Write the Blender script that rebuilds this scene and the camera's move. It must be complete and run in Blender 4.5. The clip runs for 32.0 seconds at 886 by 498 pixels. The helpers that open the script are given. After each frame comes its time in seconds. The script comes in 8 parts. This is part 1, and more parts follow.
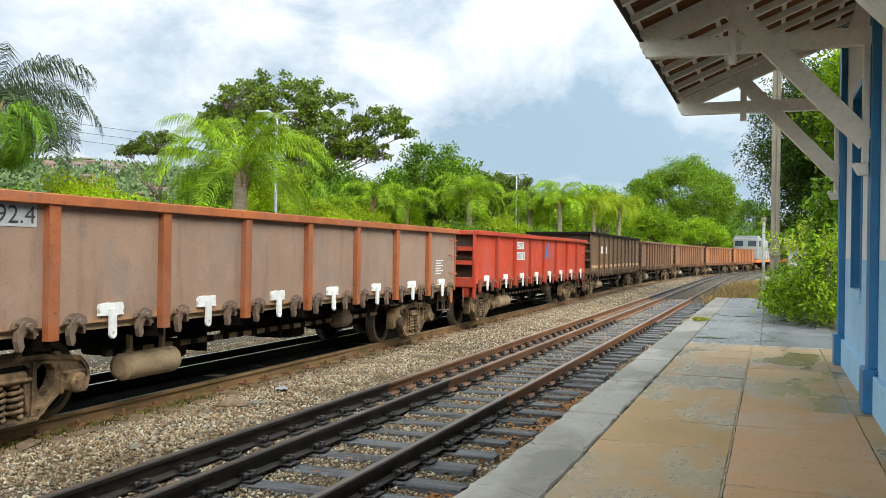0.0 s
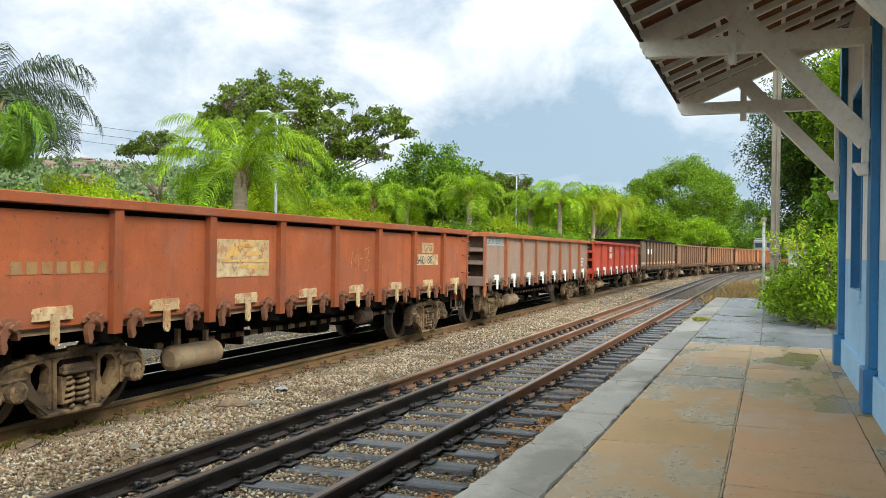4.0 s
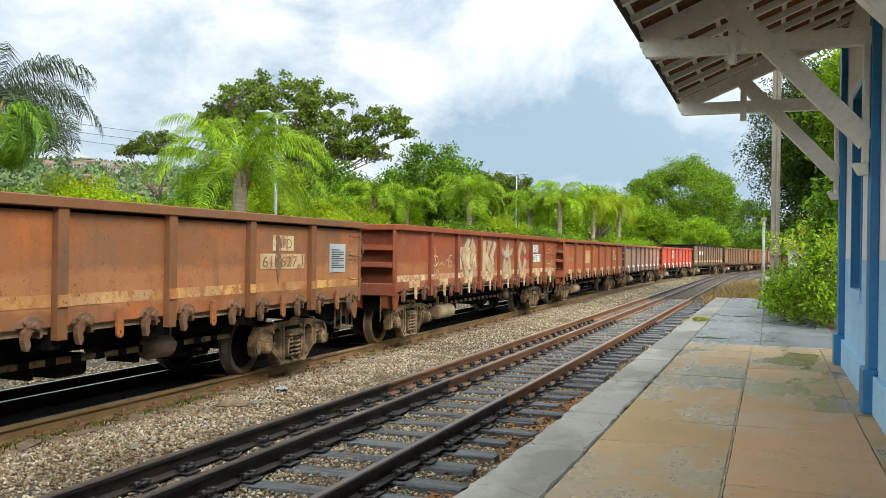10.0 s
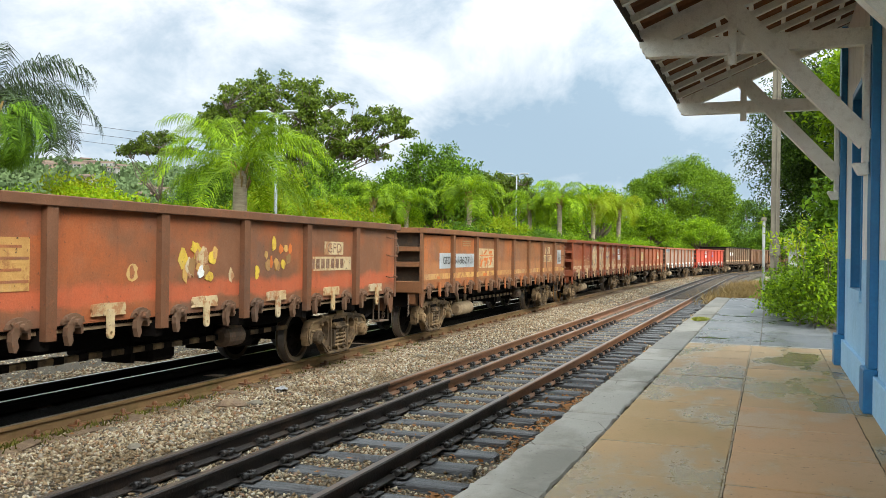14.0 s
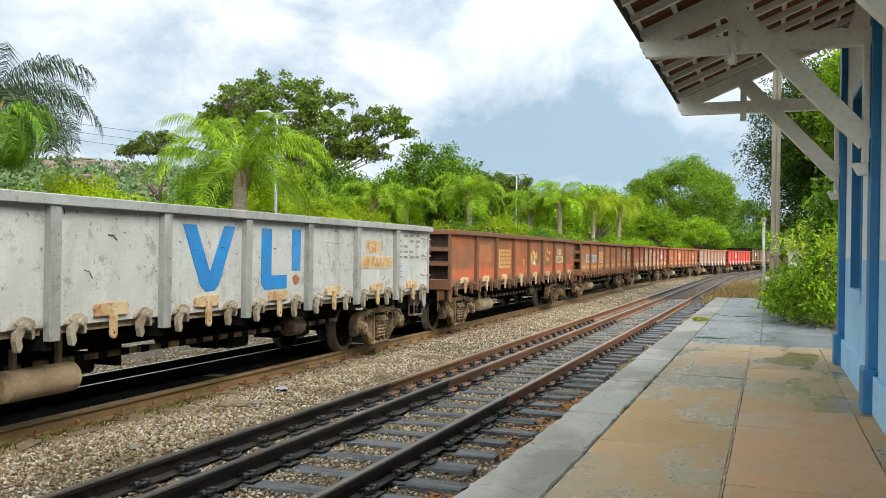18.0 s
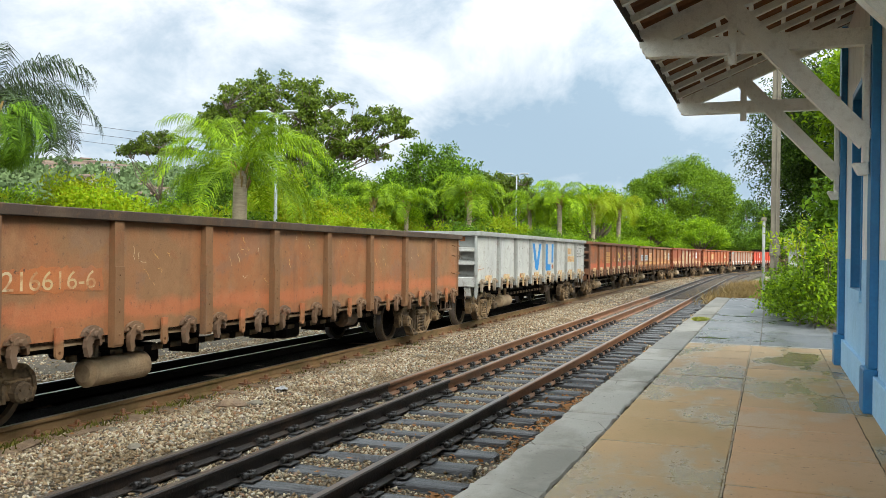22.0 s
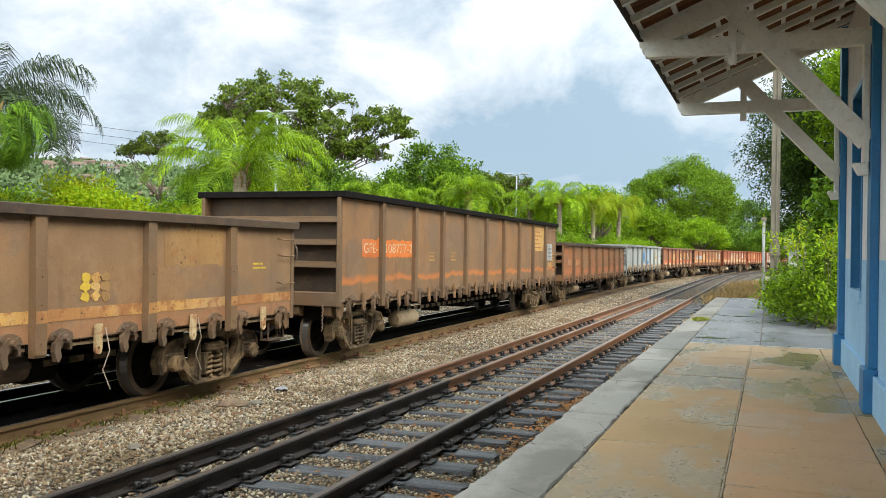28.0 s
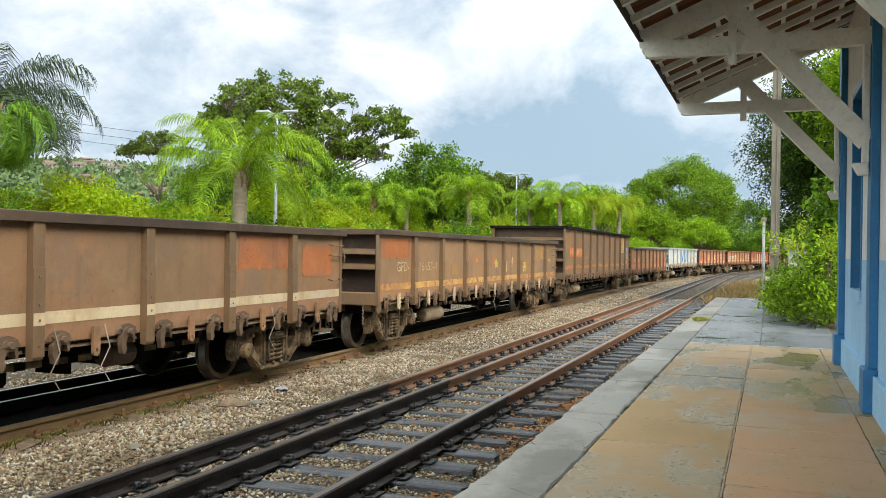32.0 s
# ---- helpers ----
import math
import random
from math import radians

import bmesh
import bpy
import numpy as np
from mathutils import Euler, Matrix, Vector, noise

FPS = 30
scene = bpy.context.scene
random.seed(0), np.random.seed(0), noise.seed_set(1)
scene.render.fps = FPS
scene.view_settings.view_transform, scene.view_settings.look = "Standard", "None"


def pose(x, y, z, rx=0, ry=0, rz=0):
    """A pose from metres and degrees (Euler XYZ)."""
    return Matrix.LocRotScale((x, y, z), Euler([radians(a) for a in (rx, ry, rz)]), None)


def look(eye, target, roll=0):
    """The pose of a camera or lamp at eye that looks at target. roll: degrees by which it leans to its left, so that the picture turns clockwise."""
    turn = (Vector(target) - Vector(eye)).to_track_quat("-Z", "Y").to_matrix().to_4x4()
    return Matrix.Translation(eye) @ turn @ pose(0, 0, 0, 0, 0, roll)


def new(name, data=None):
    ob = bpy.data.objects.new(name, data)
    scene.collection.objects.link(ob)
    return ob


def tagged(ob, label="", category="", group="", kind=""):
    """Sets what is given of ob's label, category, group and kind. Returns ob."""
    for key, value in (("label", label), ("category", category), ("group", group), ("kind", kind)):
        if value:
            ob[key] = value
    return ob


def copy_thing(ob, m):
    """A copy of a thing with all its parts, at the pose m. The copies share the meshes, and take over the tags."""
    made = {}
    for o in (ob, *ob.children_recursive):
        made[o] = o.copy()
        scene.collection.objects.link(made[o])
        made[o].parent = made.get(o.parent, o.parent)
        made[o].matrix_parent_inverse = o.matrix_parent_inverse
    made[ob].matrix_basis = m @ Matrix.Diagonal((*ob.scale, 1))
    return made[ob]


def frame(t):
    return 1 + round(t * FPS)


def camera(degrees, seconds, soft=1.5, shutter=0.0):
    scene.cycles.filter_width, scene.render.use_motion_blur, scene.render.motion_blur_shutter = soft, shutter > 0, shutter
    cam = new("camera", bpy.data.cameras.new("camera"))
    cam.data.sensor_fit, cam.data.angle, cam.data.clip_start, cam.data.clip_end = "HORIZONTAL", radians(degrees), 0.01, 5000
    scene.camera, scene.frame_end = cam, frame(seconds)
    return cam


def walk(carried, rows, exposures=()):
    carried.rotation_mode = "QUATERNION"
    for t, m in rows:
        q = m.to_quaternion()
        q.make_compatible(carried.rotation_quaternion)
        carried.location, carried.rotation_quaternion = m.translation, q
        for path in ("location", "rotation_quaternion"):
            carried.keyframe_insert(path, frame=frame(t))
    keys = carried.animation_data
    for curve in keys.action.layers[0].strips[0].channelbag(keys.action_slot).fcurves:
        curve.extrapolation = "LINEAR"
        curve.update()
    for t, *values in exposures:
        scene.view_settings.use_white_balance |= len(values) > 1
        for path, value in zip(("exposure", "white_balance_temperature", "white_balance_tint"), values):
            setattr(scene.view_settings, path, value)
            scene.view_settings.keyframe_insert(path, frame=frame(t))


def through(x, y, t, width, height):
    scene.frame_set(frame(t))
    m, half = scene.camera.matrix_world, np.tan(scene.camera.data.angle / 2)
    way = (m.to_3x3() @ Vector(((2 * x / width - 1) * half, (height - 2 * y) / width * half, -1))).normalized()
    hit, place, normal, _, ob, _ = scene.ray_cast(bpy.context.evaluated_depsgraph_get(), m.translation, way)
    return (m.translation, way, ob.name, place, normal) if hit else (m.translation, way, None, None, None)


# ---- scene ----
# ---- camera ----
cam = camera(54.0, 32.0, 0.3)
EYE = (0.0, 0.0, 1.694)
YAW, PITCH, ROLL = radians(20.62), radians(0.148), 0.857
AIM = (EYE[0] - math.sin(YAW) * math.cos(PITCH), EYE[1] + math.cos(YAW) * math.cos(PITCH), EYE[2] + math.sin(PITCH))
VIEW = look(EYE, AIM, ROLL)
walk(cam, [(0.0, VIEW), (32.0, VIEW)], [(0.0, 1.23), (32.0, 1.23)])

# ---- light: bright broken cloud, a veiled high sun ----
SUN_EL, SUN_AZ = radians(42), radians(125)      # azimuth clockwise from +y
world = bpy.data.worlds.new("sky")
scene.world = world
world.use_nodes = True
wn, wl = world.node_tree.nodes, world.node_tree.links
wn.clear()
w_out = wn.new("ShaderNodeOutputWorld")
w_bg = wn.new("ShaderNodeBackground")
w_sky = wn.new("ShaderNodeTexSky")
w_sky.sky_type, w_sky.sun_disc = "NISHITA", False
w_sky.sun_elevation, w_sky.sun_rotation = SUN_EL, SUN_AZ
w_sky.air_density, w_sky.dust_density, w_sky.ozone_density = 1.0, 1.0, 1.0
w_bg.inputs["Strength"].default_value = 0.1
w_co = wn.new("ShaderNodeTexCoord")
w_map = wn.new("ShaderNodeMapping")
w_map.inputs["Scale"].default_value = (1.0, 1.0, 1.7)
w_map.inputs["Location"].default_value = (0.35, 0.1, 0.0)
wl.new(w_co.outputs["Generated"], w_map.inputs["Vector"])


def w_noise(scale, detail, rough, lo, hi):
    n = wn.new("ShaderNodeTexNoise")
    n.inputs["Scale"].default_value, n.inputs["Detail"].default_value, n.inputs["Roughness"].default_value = scale, detail, rough
    n.inputs["Distortion"].default_value = 0.4
    wl.new(w_map.outputs[0], n.inputs["Vector"])
    r = wn.new("ShaderNodeMapRange")
    r.interpolation_type = "SMOOTHSTEP"
    r.inputs["From Min"].default_value, r.inputs["From Max"].default_value = lo, hi
    wl.new(n.outputs["Fac"], r.inputs["Value"])
    return r.outputs[0]


# clouds: broad white and blue-grey masses with ragged edges, (way, reach in degrees, weight)
CLOUDS = [((-0.62, 0.74, 0.24), 9, 0.32), ((-0.72, 0.62, 0.31), 9, 0.28), ((-0.62, 0.72, 0.33), 4.5, -0.6), ((-0.53, 0.80, 0.21), 5, -0.55), ((-0.50, 0.82, 0.30), 9, 0.45), ((-0.35, 0.89, 0.24), 9, 0.12),
          ((-0.25, 0.94, 0.24), 5.5, 0.5), ((-0.12, 0.97, 0.19), 5, 0.25), ((-0.23, 0.96, 0.12), 10, -0.6), ((-0.06, 0.99, 0.10), 8, -0.6), ((-0.38, 0.91, 0.15), 6, 0.1), ((-0.20, 0.93, 0.33), 7, 0.2)]
w_warp = wn.new("ShaderNodeTexNoise")
w_warp.inputs["Scale"].default_value, w_warp.inputs["Detail"].default_value, w_warp.inputs["Roughness"].default_value = 5.0, 6, 0.6
wl.new(w_co.outputs["Generated"], w_warp.inputs["Vector"])
w_off = wn.new("ShaderNodeVectorMath")
w_off.operation = "MULTIPLY_ADD"
w_off.inputs[1].default_value, w_off.inputs[2].default_value = (0.22, 0.22, 0.16), (-0.11, -0.11, -0.08)
wl.new(w_warp.outputs["Color"], w_off.inputs[0])
w_way = wn.new("ShaderNodeVectorMath")
w_way.operation = "ADD"
wl.new(w_co.outputs["Generated"], w_way.inputs[0])
wl.new(w_off.outputs[0], w_way.inputs[1])
w_unit = wn.new("ShaderNodeVectorMath")
w_unit.operation = "NORMALIZE"
wl.new(w_way.outputs[0], w_unit.inputs[0])


def w_math(op, a, b):
    n = wn.new("ShaderNodeMath")
    n.operation = op
    for i, v in enumerate((a, b)):
        if isinstance(v, (int, float)):
            n.inputs[i].default_value = v
        else:
            wl.new(v, n.inputs[i])
    return n.outputs[0]


w_sum = w_math("ADD", w_math("MULTIPLY", w_noise(3.9, 9, 0.62, 0.34, 0.66), 0.82), w_math("MULTIPLY", w_noise(9.0, 6, 0.6, 0.35, 0.65), 0.3))
for way, reach, weight in CLOUDS:
    d = wn.new("ShaderNodeVectorMath")
    d.operation = "DOT_PRODUCT"
    d.inputs[1].default_value = Vector(way).normalized()
    wl.new(w_unit.outputs[0], d.inputs[0])
    r = wn.new("ShaderNodeMapRange")
    r.interpolation_type = "SMOOTHSTEP"
    r.inputs["From Min"].default_value, r.inputs["From Max"].default_value = math.cos(radians(reach)), math.cos(radians(reach * 0.25))
    wl.new(d.outputs["Value"], r.inputs["Value"])
    w_sum = w_math("ADD", w_sum, w_math("MULTIPLY", r.outputs[0], weight))
w_grey = wn.new("ShaderNodeMix")                # cloud colour: white tops, blue-grey undersides
w_grey.data_type = "RGBA"
w_grey.inputs["A"].default_value = (3.65, 4.95, 6.1, 1)
w_grey.inputs["B"].default_value = (8.6, 9.1, 9.5, 1)
w_fac = wn.new("ShaderNodeMapRange")
w_fac.inputs["From Min"].default_value, w_fac.inputs["From Max"].default_value = 0.10, 1.02
wl.new(w_sum, w_fac.inputs["Value"])
wl.new(w_fac.outputs[0], w_grey.inputs["Factor"])
w_mix = wn.new("ShaderNodeMix")
w_mix.data_type = "RGBA"
w_mix.inputs["Factor"].default_value = 0.93      # the clear sky shows through thinly
wl.new(w_sky.outputs[0], w_mix.inputs["A"])
wl.new(w_grey.outputs["Result"], w_mix.inputs["B"])
# the cloud layer is brighter towards the veiled sun
w_dot = wn.new("ShaderNodeVectorMath")
w_dot.operation = "DOT_PRODUCT"
w_dot.inputs[1].default_value = (math.sin(SUN_AZ) * math.cos(SUN_EL), math.cos(SUN_AZ) * math.cos(SUN_EL), math.sin(SUN_EL))
wl.new(w_co.outputs["Generated"], w_dot.inputs[0])
w_glow = wn.new("ShaderNodeMapRange")
w_glow.interpolation_type = "SMOOTHSTEP"
w_glow.inputs["From Min"].default_value, w_glow.inputs["From Max"].default_value = -0.5, 1.0
w_glow.inputs["To Min"].default_value, w_glow.inputs["To Max"].default_value = 0.0, 1.0
wl.new(w_dot.outputs["Value"], w_glow.inputs["Value"])
w_tone = wn.new("ShaderNodeMix")
w_tone.data_type = "RGBA"
w_tone.inputs["A"].default_value = (0.525, 0.525, 0.53, 1)
w_tone.inputs["B"].default_value = (2.88, 2.76, 2.5, 1)
wl.new(w_glow.outputs[0], w_tone.inputs["Factor"])
w_scale = wn.new("ShaderNodeVectorMath")
w_scale.operation = "MULTIPLY"
wl.new(w_mix.outputs["Result"], w_scale.inputs[0])
wl.new(w_tone.outputs["Result"], w_scale.inputs[1])
wl.new(w_scale.outputs[0], w_bg.inputs["Color"])
wl.new(w_bg.outputs[0], w_out.inputs["Surface"])

sun_data = bpy.data.lights.new("sun", "SUN")
sun_data.energy, sun_data.angle, sun_data.color = 0.95, radians(20), (1.0, 0.94, 0.82)
sun = new("sun", sun_data)
sun_dir = Vector((math.sin(SUN_AZ) * math.cos(SUN_EL), math.cos(SUN_AZ) * math.cos(SUN_EL), math.sin(SUN_EL)))
sun.matrix_world = look(sun_dir * 60, (0, 0, 0))


# ---- materials ----
def material(name, rough=0.8, metal=0.0, spec=0.5):
    m = bpy.data.materials.new(name)
    m.use_nodes = True
    b = m.node_tree.nodes["Principled BSDF"]
    b.inputs["Roughness"].default_value, b.inputs["Metallic"].default_value = rough, metal
    b.inputs["Specular IOR Level"].default_value = spec
    return m, m.node_tree.nodes, m.node_tree.links, b


def coords(n, l, scale=(1, 1, 1), source="Object", shift=True):
    """Texture coordinates in metres, moved by a random amount for each object."""
    c = n.new("ShaderNodeTexCoord")
    mp = n.new("ShaderNodeMapping")
    mp.inputs["Scale"].default_value = scale
    l.new(c.outputs[source], mp.inputs["Vector"])
    if shift:
        info = n.new("ShaderNodeObjectInfo")
        v = n.new("ShaderNodeVectorMath")
        v.operation = "SCALE"
        v.inputs[0].default_value = (37.0, 23.0, 51.0)
        l.new(info.outputs["Random"], v.inputs["Scale"])
        l.new(v.outputs[0], mp.inputs["Location"])
    return mp.outputs[0]


def grain(n, l, co, scale, lo=0.35, hi=0.65, detail=5, rough=0.6):
    t = n.new("ShaderNodeTexNoise")
    t.inputs["Scale"].default_value, t.inputs["Detail"].default_value, t.inputs["Roughness"].default_value = scale, detail, rough
    l.new(co, t.inputs["Vector"])
    r = n.new("ShaderNodeMapRange")
    r.inputs["From Min"].default_value, r.inputs["From Max"].default_value = lo, hi
    l.new(t.outputs["Fac"], r.inputs["Value"])
    return r.outputs[0]


def blend(n, l, fac, a, b):
    m = n.new("ShaderNodeMix")
    m.data_type = "RGBA"
    for key, v in (("Factor", fac), ("A", a), ("B", b)):
        if isinstance(v, (tuple, float, int)):
            m.inputs[key].default_value = (*v, 1) if isinstance(v, tuple) else v
        else:
            l.new(v, m.inputs[key])
    return m.outputs["Result"]


def times(n, l, a, b, op="MULTIPLY"):
    m = n.new("ShaderNodeMath")
    m.operation = op
    for i, v in enumerate((a, b)):
        if isinstance(v, (float, int)):
            m.inputs[i].default_value = v
        else:
            l.new(v, m.inputs[i])
    return m.outputs[0]


def bump(n, l, b, height, strength=0.4, dist=0.01):
    k = n.new("ShaderNodeBump")
    k.inputs["Strength"].default_value, k.inputs["Distance"].default_value = strength, dist
    l.new(height, k.inputs["Height"])
    l.new(k.outputs[0], b.inputs["Normal"])


def mottled(name, a, b, c=None, scale=2.0, fine=40.0, rough=0.8, metal=0.0, relief=0.4, depth=0.006, stretch=(1, 1, 1), wet=0.0, amount=0.5, lo=0.35, hi=0.65, shift=True, spec=0.5):
    """Two tones in broad patches, a third in small ones, and fine relief."""
    m, n, l, p = material(name, rough, metal, spec)
    co = coords(n, l, stretch, shift=shift)
    col = blend(n, l, grain(n, l, co, scale, lo, hi), a, b)
    f = grain(n, l, co, fine, 0.3, 0.7, 3)
    if c:
        col = blend(n, l, times(n, l, grain(n, l, co, scale * 3.1, 0.52, 0.7), amount), col, c)
    col = blend(n, l, times(n, l, f, 0.35), col, tuple(v * 0.55 for v in a))
    l.new(col, p.inputs["Base Color"])
    if wet:
        r = n.new("ShaderNodeMapRange")
        r.inputs["To Min"].default_value, r.inputs["To Max"].default_value = rough, wet
        l.new(grain(n, l, co, scale * 0.7, 0.42, 0.6), r.inputs["Value"])
        l.new(r.outputs[0], p.inputs["Roughness"])
    bump(n, l, p, f, relief, depth)
    return m


def rusty(name, paint, fade, rust=(0.16, 0.055, 0.022), amount=0.5, streak=0.5, rough=0.72, dirt=(0.05, 0.035, 0.028), band=None, band_at=(1.12, 1.45), chip=0.55):
    """Old wagon paint: hard-edged faded patches, a repainted band low down, rust blooms, run marks, scuffs and dirt."""
    m, n, l, p = material(name, rough, 0.0, 0.22)
    co = coords(n, l)
    run = coords(n, l, (2.6, 2.6, 0.4))
    col = blend(n, l, grain(n, l, co, 0.55, 0.44, 0.58, 7), paint, fade)
    grey = sum(paint) / 3
    col = blend(n, l, times(n, l, grain(n, l, co, 0.9, 0.53, 0.58, 7, 0.65), 0.4), col, tuple(0.5 * v + 0.4 * grey for v in paint))
    if band:
        sep = n.new("ShaderNodeSeparateXYZ")
        tc = n.new("ShaderNodeTexCoord")
        l.new(tc.outputs["Object"], sep.inputs[0])
        z = times(n, l, sep.outputs["Z"], times(n, l, grain(n, l, co, 1.7, 0.0, 1.0, 6), 0.28), "ADD")
        for edge, lo, hi in ((0, band_at[0] + 0.12, band_at[0] + 0.17), (1, band_at[1] + 0.12, band_at[1] + 0.2)):
            r = n.new("ShaderNodeMapRange")
            r.inputs["From Min"].default_value, r.inputs["From Max"].default_value = lo, hi
            l.new(z, r.inputs["Value"])
            if edge == 0:
                low = r.outputs[0]
            else:
                low = times(n, l, low, r.outputs[0], "SUBTRACT")
        low = times(n, l, low, 0.8)
        cl = n.new("ShaderNodeClamp")
        l.new(low, cl.inputs[0])
        col = blend(n, l, cl.outputs[0], col, band)
    col = blend(n, l, times(n, l, grain(n, l, run, 1.0, 0.5, 0.75), streak * 0.7), col, rust)
    spots = grain(n, l, co, 5.5, chip, chip + 0.07, 9, 0.72)
    chips = grain(n, l, co, 17.0, 0.62, 0.66, 6, 0.7)
    col = blend(n, l, times(n, l, spots, amount), col, tuple(v * 1.4 for v in rust))
    col = blend(n, l, times(n, l, chips, min(1.0, amount * 1.6)), col, dirt)
    col = blend(n, l, times(n, l, grain(n, l, run, 1.7, 0.56, 0.8), 0.45), col, dirt)
    col = blend(n, l, times(n, l, grain(n, l, co, 2.6, 0.5, 0.8, 8, 0.7), 0.4), col, tuple(min(1, v * 1.7 + 0.02) for v in paint))
    f = grain(n, l, co, 60, 0.3, 0.7, 3)
    col = blend(n, l, times(n, l, f, 0.25), col, tuple(v * 0.5 for v in paint))
    l.new(col, p.inputs["Base Color"])
    bump(n, l, p, times(n, l, spots, f, "ADD"), 0.3, 0.005)
    return m


def leafy(name, a, b, through=0.35, rough=0.55):
    """Leaves: each takes its own tone, and lets some light through."""
    m, n, l, p = material(name, rough, 0.0, 0.14)
    g = n.new("ShaderNodeNewGeometry")
    col = blend(n, l, g.outputs["Random Per Island"], tuple(v * 0.75 for v in a), tuple(v * 1.1 for v in b))
    # dark blotches in the colour stand in for shaded gaps between clumps
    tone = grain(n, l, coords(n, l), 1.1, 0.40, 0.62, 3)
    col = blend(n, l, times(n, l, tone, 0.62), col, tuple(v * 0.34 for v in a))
    info = n.new("ShaderNodeObjectInfo")
    hs = n.new("ShaderNodeHueSaturation")
    r = n.new("ShaderNodeMapRange")
    r.inputs["To Min"].default_value, r.inputs["To Max"].default_value = 0.8, 1.2
    l.new(info.outputs["Random"], r.inputs["Value"])
    l.new(r.outputs[0], hs.inputs["Value"])
    l.new(col, hs.inputs["Color"])
    l.new(hs.outputs[0], p.inputs["Base Color"])
    t = n.new("ShaderNodeBsdfTranslucent")
    l.new(hs.outputs[0], t.inputs["Color"])
    mx = n.new("ShaderNodeMixShader")
    mx.inputs[0].default_value = through
    l.new(p.outputs[0], mx.inputs[1])
    l.new(t.outputs[0], mx.inputs[2])
    l.new(mx.outputs[0], n["Material Output"].inputs["Surface"])
    return m



def paving(name, a, b, moss, pale, cracked=False, amount=0.7, lo=0.47, hi=0.6, wet=0.38):
    """Worn cement: broad tone changes that run on over the joints, damp mossy stains with sharp tide marks, pits and specks."""
    m, n, l, p = material(name, 0.6, 0.0, 0.22)
    co = coords(n, l, shift=False)
    own = coords(n, l)
    col = blend(n, l, grain(n, l, co, 0.45, 0.4, 0.6), a, b)
    col = blend(n, l, times(n, l, grain(n, l, own, 0.35, 0.4, 0.65), 0.5), col, pale)
    damp = grain(n, l, coords(n, l, (1.15, 0.62, 1.0), shift=False), 0.95, lo, hi, 7, 0.6)
    col = blend(n, l, times(n, l, damp, amount), col, moss)
    if cracked:
        crack = n.new("ShaderNodeTexVoronoi")
        crack.feature = "DISTANCE_TO_EDGE"
        crack.inputs["Scale"].default_value = 0.9
        l.new(own, crack.inputs["Vector"])
        thin = n.new("ShaderNodeMapRange")
        thin.inputs["From Min"].default_value, thin.inputs["From Max"].default_value = 0.006, 0.0
        l.new(crack.outputs["Distance"], thin.inputs["Value"])
        col = blend(n, l, times(n, l, thin.outputs[0], grain(n, l, own, 0.9, 0.5, 0.55)), col, (0.08, 0.06, 0.045))
    col = blend(n, l, times(n, l, grain(n, l, co, 3.5, 0.55, 0.7, 8, 0.7), 0.35), col, moss)
    col = blend(n, l, times(n, l, grain(n, l, co, 26, 0.66, 0.7, 3), 0.7), col, (0.05, 0.04, 0.03))
    f = grain(n, l, co, 90, 0.3, 0.7, 4)
    col = blend(n, l, times(n, l, f, 0.28), col, tuple(v * 0.5 for v in a))
    l.new(col, p.inputs["Base Color"])
    r = n.new("ShaderNodeMapRange")
    r.inputs["To Min"].default_value, r.inputs["To Max"].default_value = 0.7, wet
    l.new(damp, r.inputs["Value"])
    l.new(r.outputs[0], p.inputs["Roughness"])
    bump(n, l, p, f, 0.35, 0.004)
    return m


